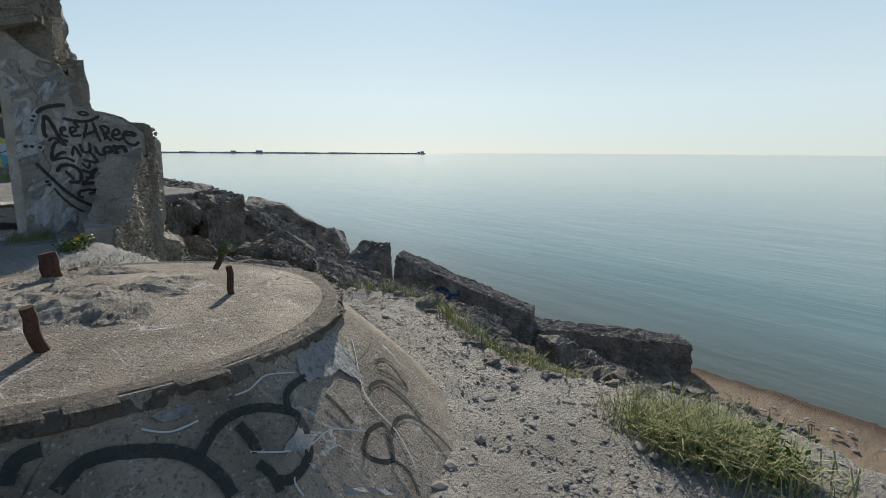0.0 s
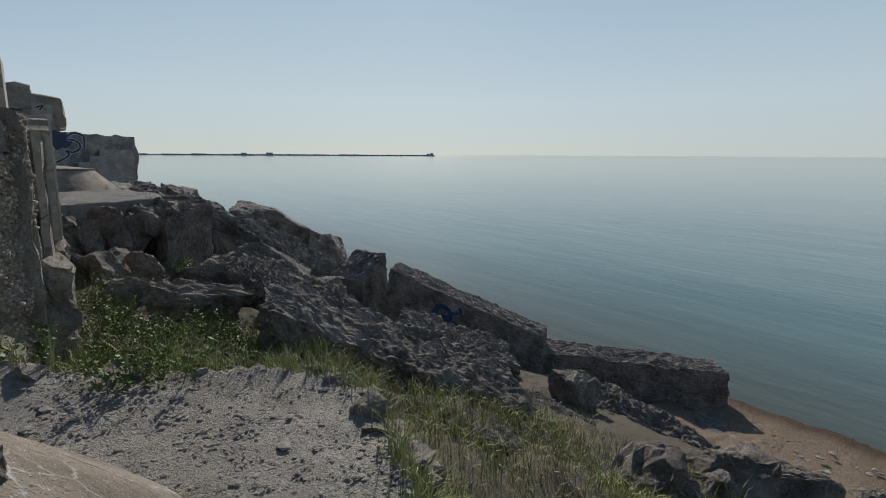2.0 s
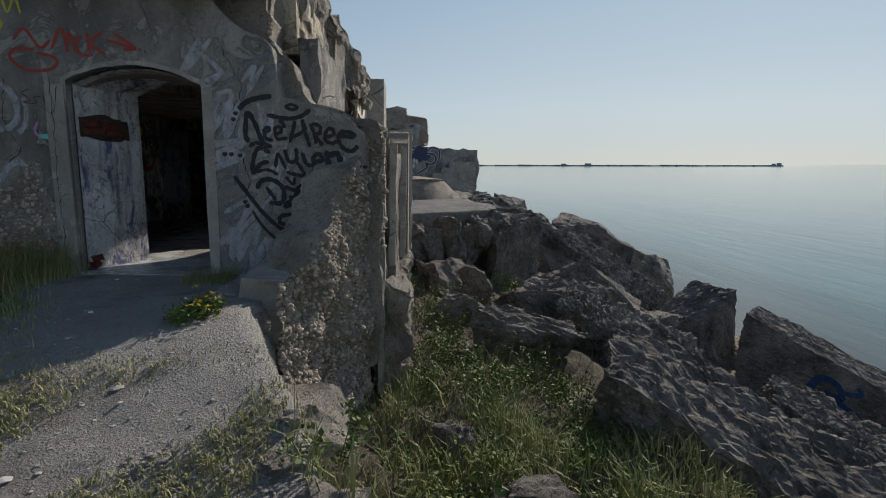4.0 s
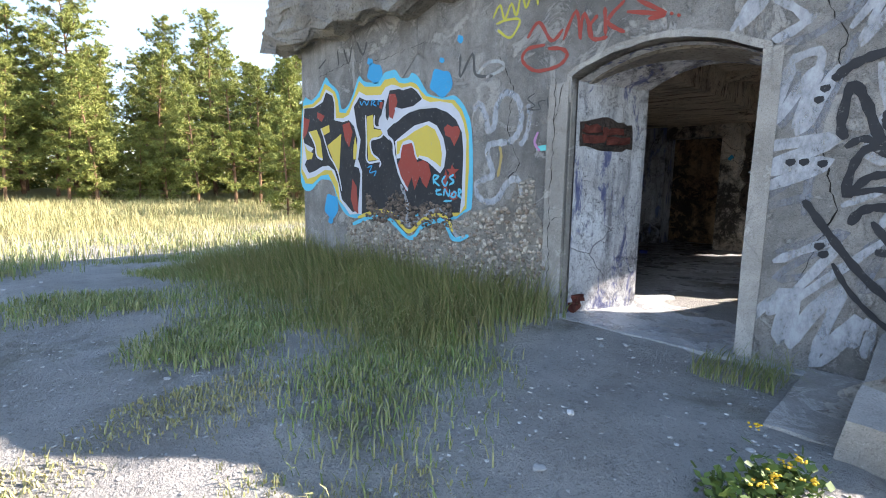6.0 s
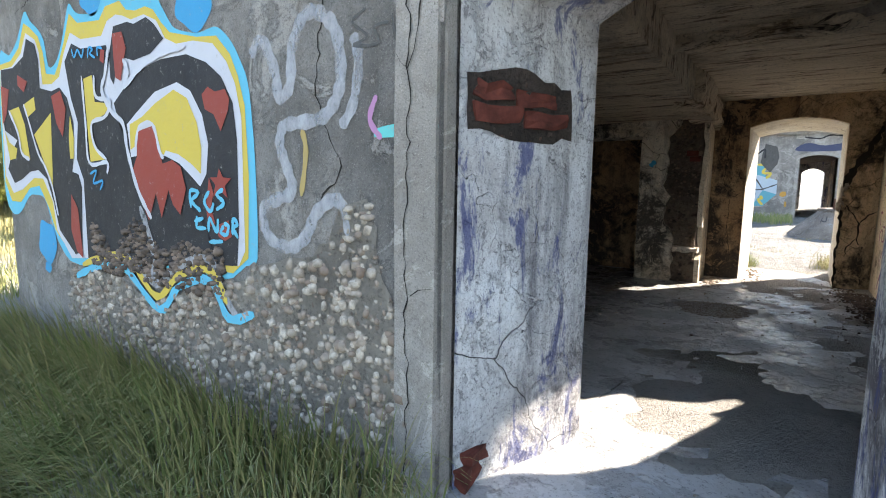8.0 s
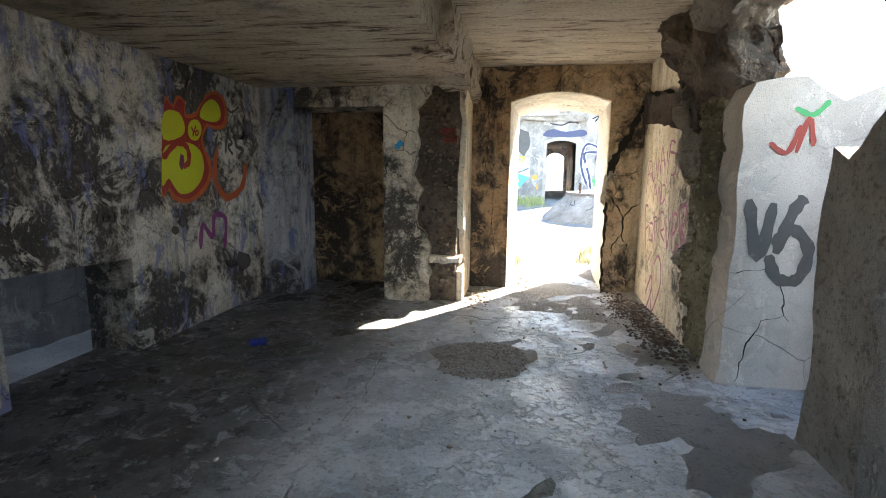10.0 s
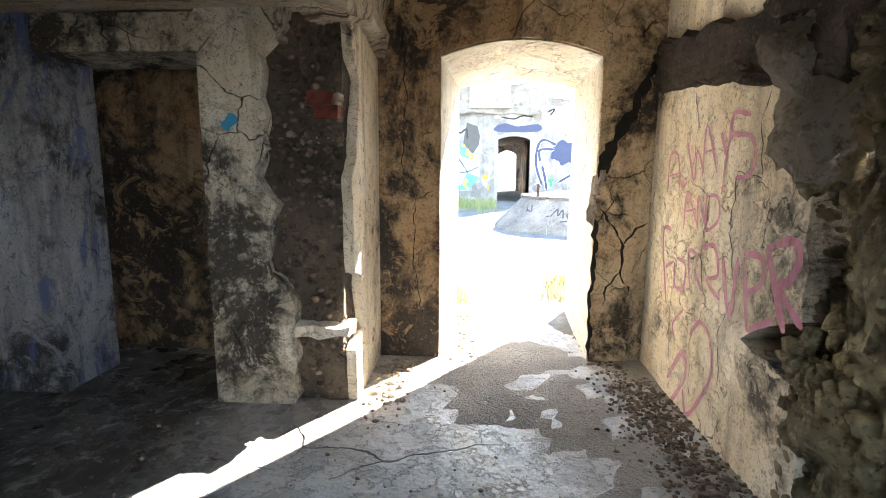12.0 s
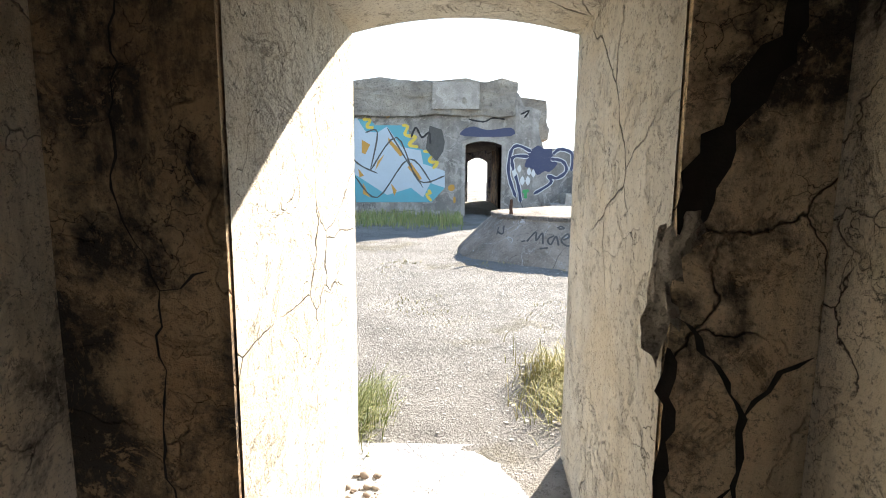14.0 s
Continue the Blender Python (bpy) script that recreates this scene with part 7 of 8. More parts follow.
line(RIGHT_FACE, "pink", 0.022, 0, [(15.707, 0.741), (15.582, 0.725), (15.582, 0.591), (15.703, 0.578), (15.728, 0.713)])
line(RIGHT_FACE, "pink", 0.022, 0, [(15.492, 0.596), (15.55, 0.798), (15.444, 0.8), (15.449, 0.715), (15.352, 0.619)])
line(RIGHT_FACE, "pink", 0.022, 0, [(15.393, 0.851), (15.254, 0.879), (15.198, 0.743), (15.309, 0.692), (15.161, 0.624)])
line(RIGHT_FACE, "pink", 0.031, 0, [(15.171, 0.86), (15.06, 0.57), (15.027, 0.859)])
line(RIGHT_FACE, "pink", 0.031, 0, [(14.98, 0.886), (14.842, 0.888), (14.825, 0.787), (14.936, 0.703)])
line(RIGHT_FACE, "pink", 0.031, 0, [(14.899, 0.553), (14.977, 0.87)])
line(RIGHT_FACE, "pink", 0.031, 0, [(14.899, 0.553), (14.722, 0.655)])
line(RIGHT_FACE, "pink", 0.043, 0, [(14.81, 0.94), (14.645, 0.626)])
line(RIGHT_FACE, "pink", 0.037, 0, [(14.808, 0.933), (14.655, 0.988), (14.599, 0.936), (14.645, 0.831), (14.709, 0.796), (14.541, 0.676)])
line(RIGHT_FACE, "pink", 0.019, 0, [(15.646, 0.265), (15.687, 0.344), (15.558, 0.463)])
line(RIGHT_FACE, "pink", 0.025, 0, [(15.448, 0.35), (15.343, 0.458), (15.223, 0.407), (15.175, 0.232), (15.271, 0.052), (15.411, -0.103), (15.478, 0.018)])
line(RIGHT_FACE, "pink", 0.031, 0, [(15.705, -0.01), (15.516, 0.229), (15.469, 0.093), (15.65, -0.156)])
fill(LEFT_FACE, "orange", 0, [(13.999, 1.754), (14.089, 1.725), (14.151, 1.812), (14.251, 1.779), (14.251, 1.68), (14.384, 1.714), (14.459, 1.818), (14.618, 1.916), (14.777, 1.906), (14.856, 1.774), (14.796, 1.618), (14.626, 1.585), (14.543, 1.603), (14.465, 1.513), (14.469, 1.418), (14.558, 1.283), (14.532, 1.14), (14.397, 1.004), (14.192, 0.944), (14.035, 0.978), (13.972, 1.056), (13.898, 1.032)])
fill(LEFT_FACE, "dark_red", 1, [(13.995, 1.726), (14.098, 1.703), (14.16, 1.785), (14.227, 1.762), (14.234, 1.653), (14.379, 1.674), (14.472, 1.794), (14.615, 1.888), (14.754, 1.873), (14.804, 1.766), (14.75, 1.642), (14.578, 1.616), (14.513, 1.627), (14.434, 1.518), (14.436, 1.416), (14.508, 1.267), (14.481, 1.141), (14.353, 1.034), (14.197, 0.978), (14.053, 1.014), (13.987, 1.079), (13.902, 1.06)])
fill(LEFT_FACE, "acid", 2, [(13.986, 1.662), (14.158, 1.678), (14.221, 1.565), (14.157, 1.484), (13.957, 1.454)])
fill(LEFT_FACE, "acid", 2, [(14.425, 1.681), (14.486, 1.783), (14.609, 1.846), (14.709, 1.808), (14.733, 1.712), (14.653, 1.653), (14.5, 1.652)])
fill(LEFT_FACE, "acid", 2, [(14.265, 1.583), (14.315, 1.635), (14.404, 1.639), (14.44, 1.564), (14.383, 1.479), (14.293, 1.471), (14.257, 1.519)])
fill(LEFT_FACE, "acid", 2, [(13.944, 1.362), (14.073, 1.429), (14.26, 1.443), (14.401, 1.387), (14.442, 1.266), (14.399, 1.143), (14.263, 1.04), (14.12, 1.022), (14.049, 1.076), (13.985, 1.151), (13.907, 1.095)])
line(LEFT_FACE, "dark_red", 0.05, 3, [(13.936, 1.304), (14.098, 1.431), (14.227, 1.403), (14.239, 1.288), (14.164, 1.244)])
fill(LEFT_FACE, "purple", 3, [(14.183, 1.287), (14.173, 1.251), (14.145, 1.212), (14.127, 1.238), (14.116, 1.26), (14.127, 1.304), (14.141, 1.35), (14.164, 1.341), (14.181, 1.335)])
line(LEFT_FACE, "dark_red", 0.016, 3, [(14.302, 1.582), (14.325, 1.539), (14.362, 1.595)])
line(LEFT_FACE, "dark_red", 0.016, 3, [(14.325, 1.539), (14.314, 1.499)])
line(LEFT_FACE, "dark_red", 0.016, 3, [(14.369, 1.556), (14.391, 1.54), (14.363, 1.511), (14.347, 1.531), (14.369, 1.556)])
line(LEFT_FACE, "orange", 0.07, 0, [(14.641, 1.429), (14.602, 1.138), (14.769, 0.965), (15.041, 1.063), (15.118, 1.295)])
line(LEFT_FACE, "purple", 0.05, 0, [(14.333, 0.532), (14.377, 0.739), (14.514, 0.614), (14.557, 0.802), (14.723, 0.766), (14.686, 0.487)])
line(LEFT_FACE, "grey_black", 0.05, 0, [(14.279, 1.784), (14.323, 1.904), (14.446, 1.945), (14.479, 1.848), (14.359, 1.748)])
fill(LEFT_FACE, "grey_black", 0, [(14.909, 1.938), (14.892, 1.913), (14.859, 1.899), (14.842, 1.925), (14.864, 1.958), (14.894, 1.957)])
fill(LEFT_FACE, "grey_black", 0, [(15.005, 1.942), (14.986, 1.916), (14.952, 1.902), (14.933, 1.928), (14.957, 1.962), (14.988, 1.961)])
line(LEFT_FACE, "grey_black", 0.02, 0, [(14.822, 1.813), (14.915, 1.769), (15.051, 1.836)])
line(LEFT_FACE, "grey_black", 0.03, 0, [(14.526, 1.477), (14.576, 1.34), (14.674, 1.547)])
line(LEFT_FACE, "grey_black", 0.03, 0, [(14.784, 1.378), (14.824, 1.532), (14.898, 1.477), (14.832, 1.442), (14.904, 1.369)])
line(LEFT_FACE, "grey_black", 0.04, 0, [(15.079, 1.538), (14.97, 1.545), (14.979, 1.451), (15.088, 1.425), (14.987, 1.34)])
fill(LEFT_FACE, "grey_black", 0, [(14.176, 0.787), (14.164, 0.763), (14.122, 0.742), (14.088, 0.766), (14.067, 0.785), (14.08, 0.815), (14.097, 0.845), (14.135, 0.833), (14.165, 0.824)])
fill(LEFT_FACE, "grey_black", 0, [(14.068, 0.725), (14.059, 0.707), (14.023, 0.693), (13.994, 0.712), (13.977, 0.727), (13.987, 0.75), (14.001, 0.772), (14.034, 0.761), (14.059, 0.754)])
fill(LEFT_FACE, "grey_black", 0, [(15.136, 0.285), (15.108, 0.24), (15.0, 0.214), (14.91, 0.273), (14.857, 0.316), (14.885, 0.37), (14.925, 0.423), (15.024, 0.388), (15.103, 0.361)])
fill(LEFT_FACE, "grey_black", 0, [(14.104, 0.326), (14.095, 0.299), (14.064, 0.277), (14.041, 0.306), (14.028, 0.328), (14.039, 0.362), (14.053, 0.395), (14.079, 0.379), (14.099, 0.368)])
fill(FAR_FACE, "teal", 0, [(-3.487, 3.118), (-2.792, 3.123), (-2.647, 2.946), (-1.659, 2.954), (-1.549, 2.309), (-0.923, 2.17), (-0.883, 1.662), (-0.512, 1.519), (-0.507, 1.078), (-0.913, 0.63), (-3.269, 0.607), (-3.33, 1.493), (-3.471, 1.93)])
line(FAR_FACE, "yellow", 0.09, 1, [(-3.026, 3.121), (-2.792, 3.088), (-2.904, 2.908), (-2.685, 2.875)])
line(FAR_FACE, "yellow", 0.09, 1, [(-1.827, 2.953), (-1.659, 2.919), (-1.732, 2.668), (-1.402, 2.599), (-1.622, 2.381), (-1.328, 2.311)])
line(FAR_FACE, "yellow", 0.09, 1, [(-1.181, 2.183), (-0.886, 2.134), (-0.995, 1.88), (-0.736, 1.845), (-0.883, 1.662)])
line(FAR_FACE, "yellow", 0.09, 1, [(-1.027, 1.0), (-0.952, 0.926), (-1.064, 0.851), (-0.914, 0.667)])
fill(FAR_FACE, "pale_blue", 1, [(-3.451, 3.118), (-3.194, 3.156), (-2.943, 2.765), (-2.576, 2.732), (-2.281, 2.914), (-1.843, 2.307), (-1.254, 2.204), (-1.179, 1.805), (-0.512, 1.592), (-0.507, 1.078), (-0.954, 1.222), (-1.175, 0.776), (-1.548, 1.069), (-2.294, 0.84), (-3.33, 1.493)])
fill(FAR_FACE, "amber", 2, [(-3.056, 2.513), (-2.8, 2.371), (-2.951, 2.08), (-3.061, 2.116)])
fill(FAR_FACE, "amber", 2, [(-2.584, 1.865), (-2.36, 2.085), (-2.66, 1.573)])
fill(FAR_FACE, "amber", 2, [(-2.247, 2.592), (-1.77, 2.091), (-1.881, 2.017), (-2.247, 2.448)])
fill(FAR_FACE, "amber", 2, [(-1.549, 1.838), (-1.215, 1.366), (-1.289, 1.292), (-1.66, 1.691)])
fill(FAR_FACE, "amber", 2, [(-3.179, 1.641), (-2.996, 1.423), (-3.145, 1.385)])
fill(FAR_FACE, "amber", 2, [(-3.036, 1.202), (-2.818, 0.76), (-3.041, 0.869)])
fill(FAR_FACE, "amber", 2, [(-2.18, 1.21), (-1.995, 0.99), (-2.071, 0.805)])
line(FAR_FACE, "grey_black", 0.045, 3, [(-3.49, 2.939), (-3.323, 1.932), (-2.587, 1.5)])
line(FAR_FACE, "grey_black", 0.045, 3, [(-2.943, 2.729), (-2.576, 2.732), (-2.809, 1.571)])
line(FAR_FACE, "grey_black", 0.045, 3, [(-2.809, 1.571), (-1.99, 2.594), (-1.326, 1.292), (-0.511, 1.446)])
line(FAR_FACE, "grey_black", 0.045, 3, [(-2.282, 2.878), (-1.176, 1.072)])
line(FAR_FACE, "grey_black", 0.045, 3, [(-3.294, 1.42), (-2.594, 0.762), (-1.623, 1.947), (-0.917, 1.222)])
fill(FAR_FACE, "grey_black", 2, [(-0.521, 2.462), (-0.562, 2.186), (-0.767, 1.887), (-0.972, 2.086), (-1.099, 2.259), (-1.055, 2.604), (-0.985, 2.956), (-0.77, 2.883), (-0.608, 2.83)])
line(FAR_FACE, "black", 0.06, 4, [(-1.549, 2.597), (-1.403, 2.885), (-1.219, 2.6), (-1.0, 2.745), (-0.961, 2.387)])
fill(FAR_FACE, "night", 0, [(0.024, 2.825), (0.351, 2.935), (0.791, 2.831), (1.482, 2.908), (1.489, 2.658), (0.063, 2.647)])
line(FAR_FACE, "black", 0.05, 0, [(0.201, 3.147), (0.64, 3.08), (0.928, 3.188), (1.293, 3.156)])
line(FAR_FACE, "black", 0.05, 0, [(1.761, 3.301), (2.012, 3.409), (1.873, 3.196)])
fill(FAR_FACE, "night", 1, [(2.904, 1.95), (2.911, 1.803), (2.694, 1.589), (2.555, 1.616), (2.333, 1.497), (2.178, 1.677), (1.943, 1.743), (1.977, 1.942), (2.019, 2.14), (2.078, 2.211), (2.319, 2.385), (2.524, 2.282), (2.739, 2.301), (2.787, 2.1)])
fill(FAR_FACE, "white", 3, [(1.697, 1.561), (1.684, 1.495), (1.634, 1.435), (1.581, 1.494), (1.562, 1.56), (1.588, 1.626), (1.627, 1.686), (1.673, 1.627)])
fill(FAR_FACE, "white", 3, [(1.84, 1.687), (1.828, 1.621), (1.778, 1.56), (1.725, 1.62), (1.705, 1.685), (1.731, 1.752), (1.77, 1.811), (1.816, 1.753)])
fill(FAR_FACE, "white", 3, [(2.138, 1.602), (2.126, 1.536), (2.076, 1.475), (2.023, 1.535), (2.003, 1.601), (2.029, 1.667), (2.067, 1.726), (2.113, 1.668)])
fill(FAR_FACE, "white", 3, [(2.272, 1.545), (2.261, 1.479), (2.21, 1.418), (2.157, 1.478), (2.138, 1.543), (2.163, 1.61), (2.202, 1.669), (2.248, 1.611)])
fill(FAR_FACE, "white", 3, [(1.948, 1.322), (1.934, 1.243), (1.879, 1.17), (1.819, 1.241), (1.797, 1.321), (1.826, 1.401), (1.869, 1.472), (1.92, 1.402)])
fill(FAR_FACE, "white", 3, [(2.118, 1.324), (2.104, 1.244), (2.049, 1.171), (1.99, 1.243), (1.967, 1.322), (1.996, 1.402), (2.039, 1.474), (2.09, 1.403)])
line(FAR_FACE, "white", 0.14, 1, [(2.125, 2.197), (1.716, 2.373), (1.502, 2.191), (1.446, 1.537), (1.689, 0.804)])
line(FAR_FACE, "night", 0.09, 2, [(2.125, 2.197), (1.716, 2.373), (1.502, 2.191), (1.446, 1.537), (1.689, 0.804)])
line(FAR_FACE, "white", 0.14, 1, [(2.057, 2.052), (1.616, 2.048), (1.549, 1.83), (1.753, 1.173), (1.843, 0.657)])
line(FAR_FACE, "night", 0.09, 2, [(2.057, 2.052), (1.616, 2.048), (1.549, 1.83), (1.753, 1.173), (1.843, 0.657)])
line(FAR_FACE, "white", 0.14, 1, [(2.787, 2.13), (3.001, 2.276), (3.373, 2.135), (3.359, 1.628)])
line(FAR_FACE, "night", 0.09, 2, [(2.787, 2.13), (3.001, 2.276), (3.373, 2.135), (3.359, 1.628)])
line(FAR_FACE, "white", 0.14, 1, [(2.719, 1.985), (3.089, 1.916), (3.212, 1.626), (2.927, 1.404), (2.666, 1.475), (2.748, 1.256), (2.242, 0.92)])
line(FAR_FACE, "night", 0.09, 2, [(2.719, 1.985), (3.089, 1.916), (3.212, 1.626), (2.927, 1.404), (2.666, 1.475), (2.748, 1.256), (2.242, 0.92)])
line(FAR_FACE, "green", 0.09, 2, [(1.988, 0.77), (1.982, 0.955), (1.906, 0.991), (2.091, 1.015)])
line(FAR_FACE, "amber", 0.2, 0, [(-0.36, 1.154), (-0.247, 1.007)])
line(FAR_FACE, "amber", 0.2, 0, [(-0.243, 0.711), (-0.168, 0.712)])
line(FAR_FACE, "amber", 0.2, 0, [(-2.243, 3.27), (-2.206, 3.199)])


# scrawls on the mounts
N1 = (mount, MOUNT_AT, -0.60, MOUNT_TOP)
for width, pts in (
        (0.05, [(-103.6, 0.836), (-102.8, 0.942), (-100.3, 0.972)]),
        (0.05, [(-98.7, 0.756), (-96.4, 0.848), (-93.4, 0.867), (-89.1, 0.829), (-86.0, 0.775), (-83.7, 0.69), (-82.0, 0.562), (-81.5, 0.447)]),
        (0.04, [(-83.6, 0.704), (-80.8, 0.807), (-77.3, 0.857), (-72.8, 0.829), (-68.9, 0.73), (-68.2, 0.641), (-69.4, 0.482), (-71.3, 0.408), (-74.1, 0.374), (-75.8, 0.409)]),
        (0.045, [(-77.2, 0.791), (-76.5, 0.694), (-76.4, 0.6)]),
        (0.035, [(-69.0, 0.724), (-67.7, 0.827), (-64.9, 0.867), (-61.8, 0.868)]),
        (0.04, [(-77.1, 0.543), (-76.1, 0.451), (-76.2, 0.348)]),
        (0.024, [(-60.9, 0.69), (-60.4, 0.555), (-60.3, 0.429)]),
        (0.024, [(-51.3, 0.516), (-48.6, 0.508), (-45.3, 0.434), (-44.3, 0.225), (-45.3, 0.025)]),
        (0.026, [(-55.3, 0.181), (-51.7, 0.206), (-48.4, 0.141), (-46.7, 0.009), (-46.2, -0.172), (-46.6, -0.32)]),
        (0.026, [(-62.4, 0.249), (-58.8, 0.314), (-55.2, 0.273), (-56.0, 0.177), (-58.9, 0.068), (-61.7, 0.159), (-62.4, 0.249)]),
        (0.022, [(-58.9, 0.068), (-58.0, -0.065), (-59.4, -0.22)]),
        (0.02, [(-41.4, 0.592), (-37.0, 0.506), (-37.1, 0.371), (-40.2, 0.237), (-41.2, 0.412), (-43.7, 0.547)]),
):
    cone_stroke(*N1, width, pts, "tar")
for pts in (
        [(-60.5, 1.026), (-55.4, 1.048), (-44.4, 1.008), (-45.8, 0.923), (-48.2, 0.747), (-49.9, 0.591), (-52.1, 0.665), (-53.6, 0.773), (-58.3, 0.779), (-59.6, 0.824), (-62.3, 0.818), (-62.4, 0.908)],
        [(-72.2, 0.567), (-70.4, 0.586), (-68.2, 0.641), (-69.1, 0.556), (-67.0, 0.516), (-69.2, 0.476), (-71.0, 0.421), (-71.4, 0.49), (-73.1, 0.537)],
        [(-87.8, 1.001), (-85.1, 1.01), (-81.5, 0.996), (-82.8, 0.944), (-86.3, 0.947)],
        [(-70.9, 0.399), (-69.9, 0.365), (-70.0, 0.329), (-70.9, 0.359)],
        [(-68.4, 0.211), (-67.7, 0.127), (-66.1, 0.093), (-61.9, -0.077), (-62.6, -0.088), (-66.6, 0.068), (-68.7, 0.109)],
):
    cone_patch(*N1, pts)
for pts in (
        [(-77.4, 0.621), (-73.2, 0.531), (-69.4, 0.482), (-65.6, 0.495), (-63.1, 0.454), (-58.8, 0.314)],
        [(-75.5, 0.962), (-72.9, 0.962), (-68.7, 1.002), (-63.2, 0.933)],
        [(-40.9, 0.863), (-52.5, 0.548), (-53.8, 0.159), (-56.3, -0.102)],
        [(-72.0, 0.425), (-73.9, 0.362), (-73.9, 0.262)],
        [(-89.2, 0.948), (-85.9, 0.888), (-82.0, 0.897)],
        [(-51.4, 0.815), (-51.3, 0.575)],
):
    cone_stroke(*N1, 0.007, pts, "lime")
N2 = (far_mount, FAR_MOUNT_AT, -0.02, 0.74)
for pts in ([(-124, 0.40), (-121, 0.70), (-119, 0.45), (-117, 0.68), (-115, 0.36)], [(-110, 0.62), (-113, 0.5), (-111, 0.36), (-109, 0.6), (-107, 0.34)], [(-105, 0.50), (-102, 0.6), (-103, 0.68), (-106, 0.5), (-103, 0.34), (-100, 0.42)],
            [(-98, 0.66), (-94, 0.34)], [(-92, 0.66), (-98, 0.36), (-96, 0.1), (-92, 0.2), (-90, 0.32)], [(-127, 0.38), (-125, 0.42)], [(-116, 0.22), (-112, 0.26)], [(-109, 0.84), (-107, 0.90), (-105, 0.84), (-108, 0.82)],
            [(-150, 0.75), (-146, 0.5)], [(-146, 0.8), (-142, 0.55), (-148, 0.6)]):
    cone_stroke(*N2, 0.03, pts)
# marks on the leaning slab beside the room
SLAB_FACE = (wall_slab, lambda a, b, d: (a - 0.12, 13.7 - d, b))
for pts in ([(0.72, 1.08), (0.80, 0.72), (0.86, 1.06)], [(0.90, 0.75), (0.97, 1.0), (1.03, 1.1)], [(0.86, 0.74), (0.92, 0.60), (1.04, 0.60), (1.08, 0.78), (0.98, 0.90), (0.88, 0.80)]):
    line(SLAB_FACE, "grey_black", 0.07, 1, pts)
for pts in ([(0.80, 1.42), (0.90, 1.36), (0.96, 1.52)], [(0.95, 1.36), (1.0, 1.56), (1.04, 1.4)]):
    line(SLAB_FACE, "red", 0.03, 1, pts)
line(SLAB_FACE, "green", 0.03, 1, [(0.92, 1.62), (1.02, 1.58), (1.1, 1.66)])
# smears on the reveal and the pillar
line(FRONT_FACE, "violet", 0.05, 1, [(-1.70, 1.22), (-1.69, 1.20)])
line((pillar, lambda a, b, d: (a, 15.39 - d, b)), "deep_blue", 0.06, 1, [(-2.05, 1.46), (-1.98, 1.53)])

# dark blue figure on the fallen wall slab
from mathutils.bvhtree import BVHTree
tree_of = BVHTree.FromPolygons([v.co for v in painted.data.vertices], [p.vertices[:] for p in painted.data.polygons])
slab_a, slab_b = Vector((12.1, 17.6, -2.85)), Vector((15.6, 13.0, -4.95))
outward = Vector((slab_b.y - slab_a.y, slab_a.x - slab_b.x, 0)).normalized()


def slab_stroke(width, pts):
    bm = bmesh.new()
    rows = []
    c = curve_through(pts, 6)
    for i, (s, d) in enumerate(c):
        u, w = c[min(i + 1, len(c) - 1)], c[max(i - 1, 0)]
        du, dv = (u[0] - w[0]) * 5.8, u[1] - w[1]
        k = math.hypot(du, dv) or 1
        row = []
        for sign in (-1, 1):
            p = slab_a.lerp(slab_b, s + sign * dv / k * width / 11.6) + Vector((0, 0, -d + sign * du / k * width / 2))
            got = tree_of.ray_cast(p + outward * 6, -outward)
            row.append(bm.verts.new((got[0] or p) + outward * 0.03))
        rows.append(row)
    for a, b in zip(rows, rows[1:]):
        bm.faces.new((a[0], a[1], b[1], b[0]))
    part("paint_stroke", bm, PAINT["navy"], painted, "dark blue sprayed figure")


for width, pts in ((0.16, [(0.30, 0.95), (0.34, 0.55), (0.40, 0.50), (0.42, 0.75), (0.36, 0.85)]), (0.42, [(0.36, 1.15), (0.44, 1.05), (0.52, 1.2), (0.58, 1.15)]),
                   (0.14, [(0.36, 1.2), (0.32, 1.6), (0.30, 1.5)]), (0.14, [(0.56, 1.2), (0.60, 1.6), (0.57, 2.0)]), (0.14, [(0.45, 1.2), (0.46, 1.7)]), (0.10, [(0.42, 0.6), (0.48, 0.45), (0.47, 0.3)])):
    slab_stroke(width, pts)


# ---- grass, weeds, trees ----
def scatter(n, x0, x1, y0, y1, seed, keep=None):
    r = random.Random(seed)
    out = []
    while len(out) < n:
        x, y = r.uniform(x0, x1), r.uniform(y0, y1)
        if keep is None or r.random() < keep(x, y):
            out.append((x, y))
    return out


def grass(name, spots, low, high, material, label, lean=0.6, width=0.005, seed=1, wind=(0, 0), sink=0.01):
    r = random.Random(seed)
    p = [(x, y, height(x, y) - sink) for x, y in spots]
    h = [r.uniform(low, high) for _ in p]
    return tagged(blade_mesh(name, p, h, material, lean, width, seed, None, "", wind), label, "grass")


def clump(x, y, s=1.3, cut=0.0):
    return max(0.0, noise.noise(Vector((x * s, y * s, 3.7))) - cut) * 2.2


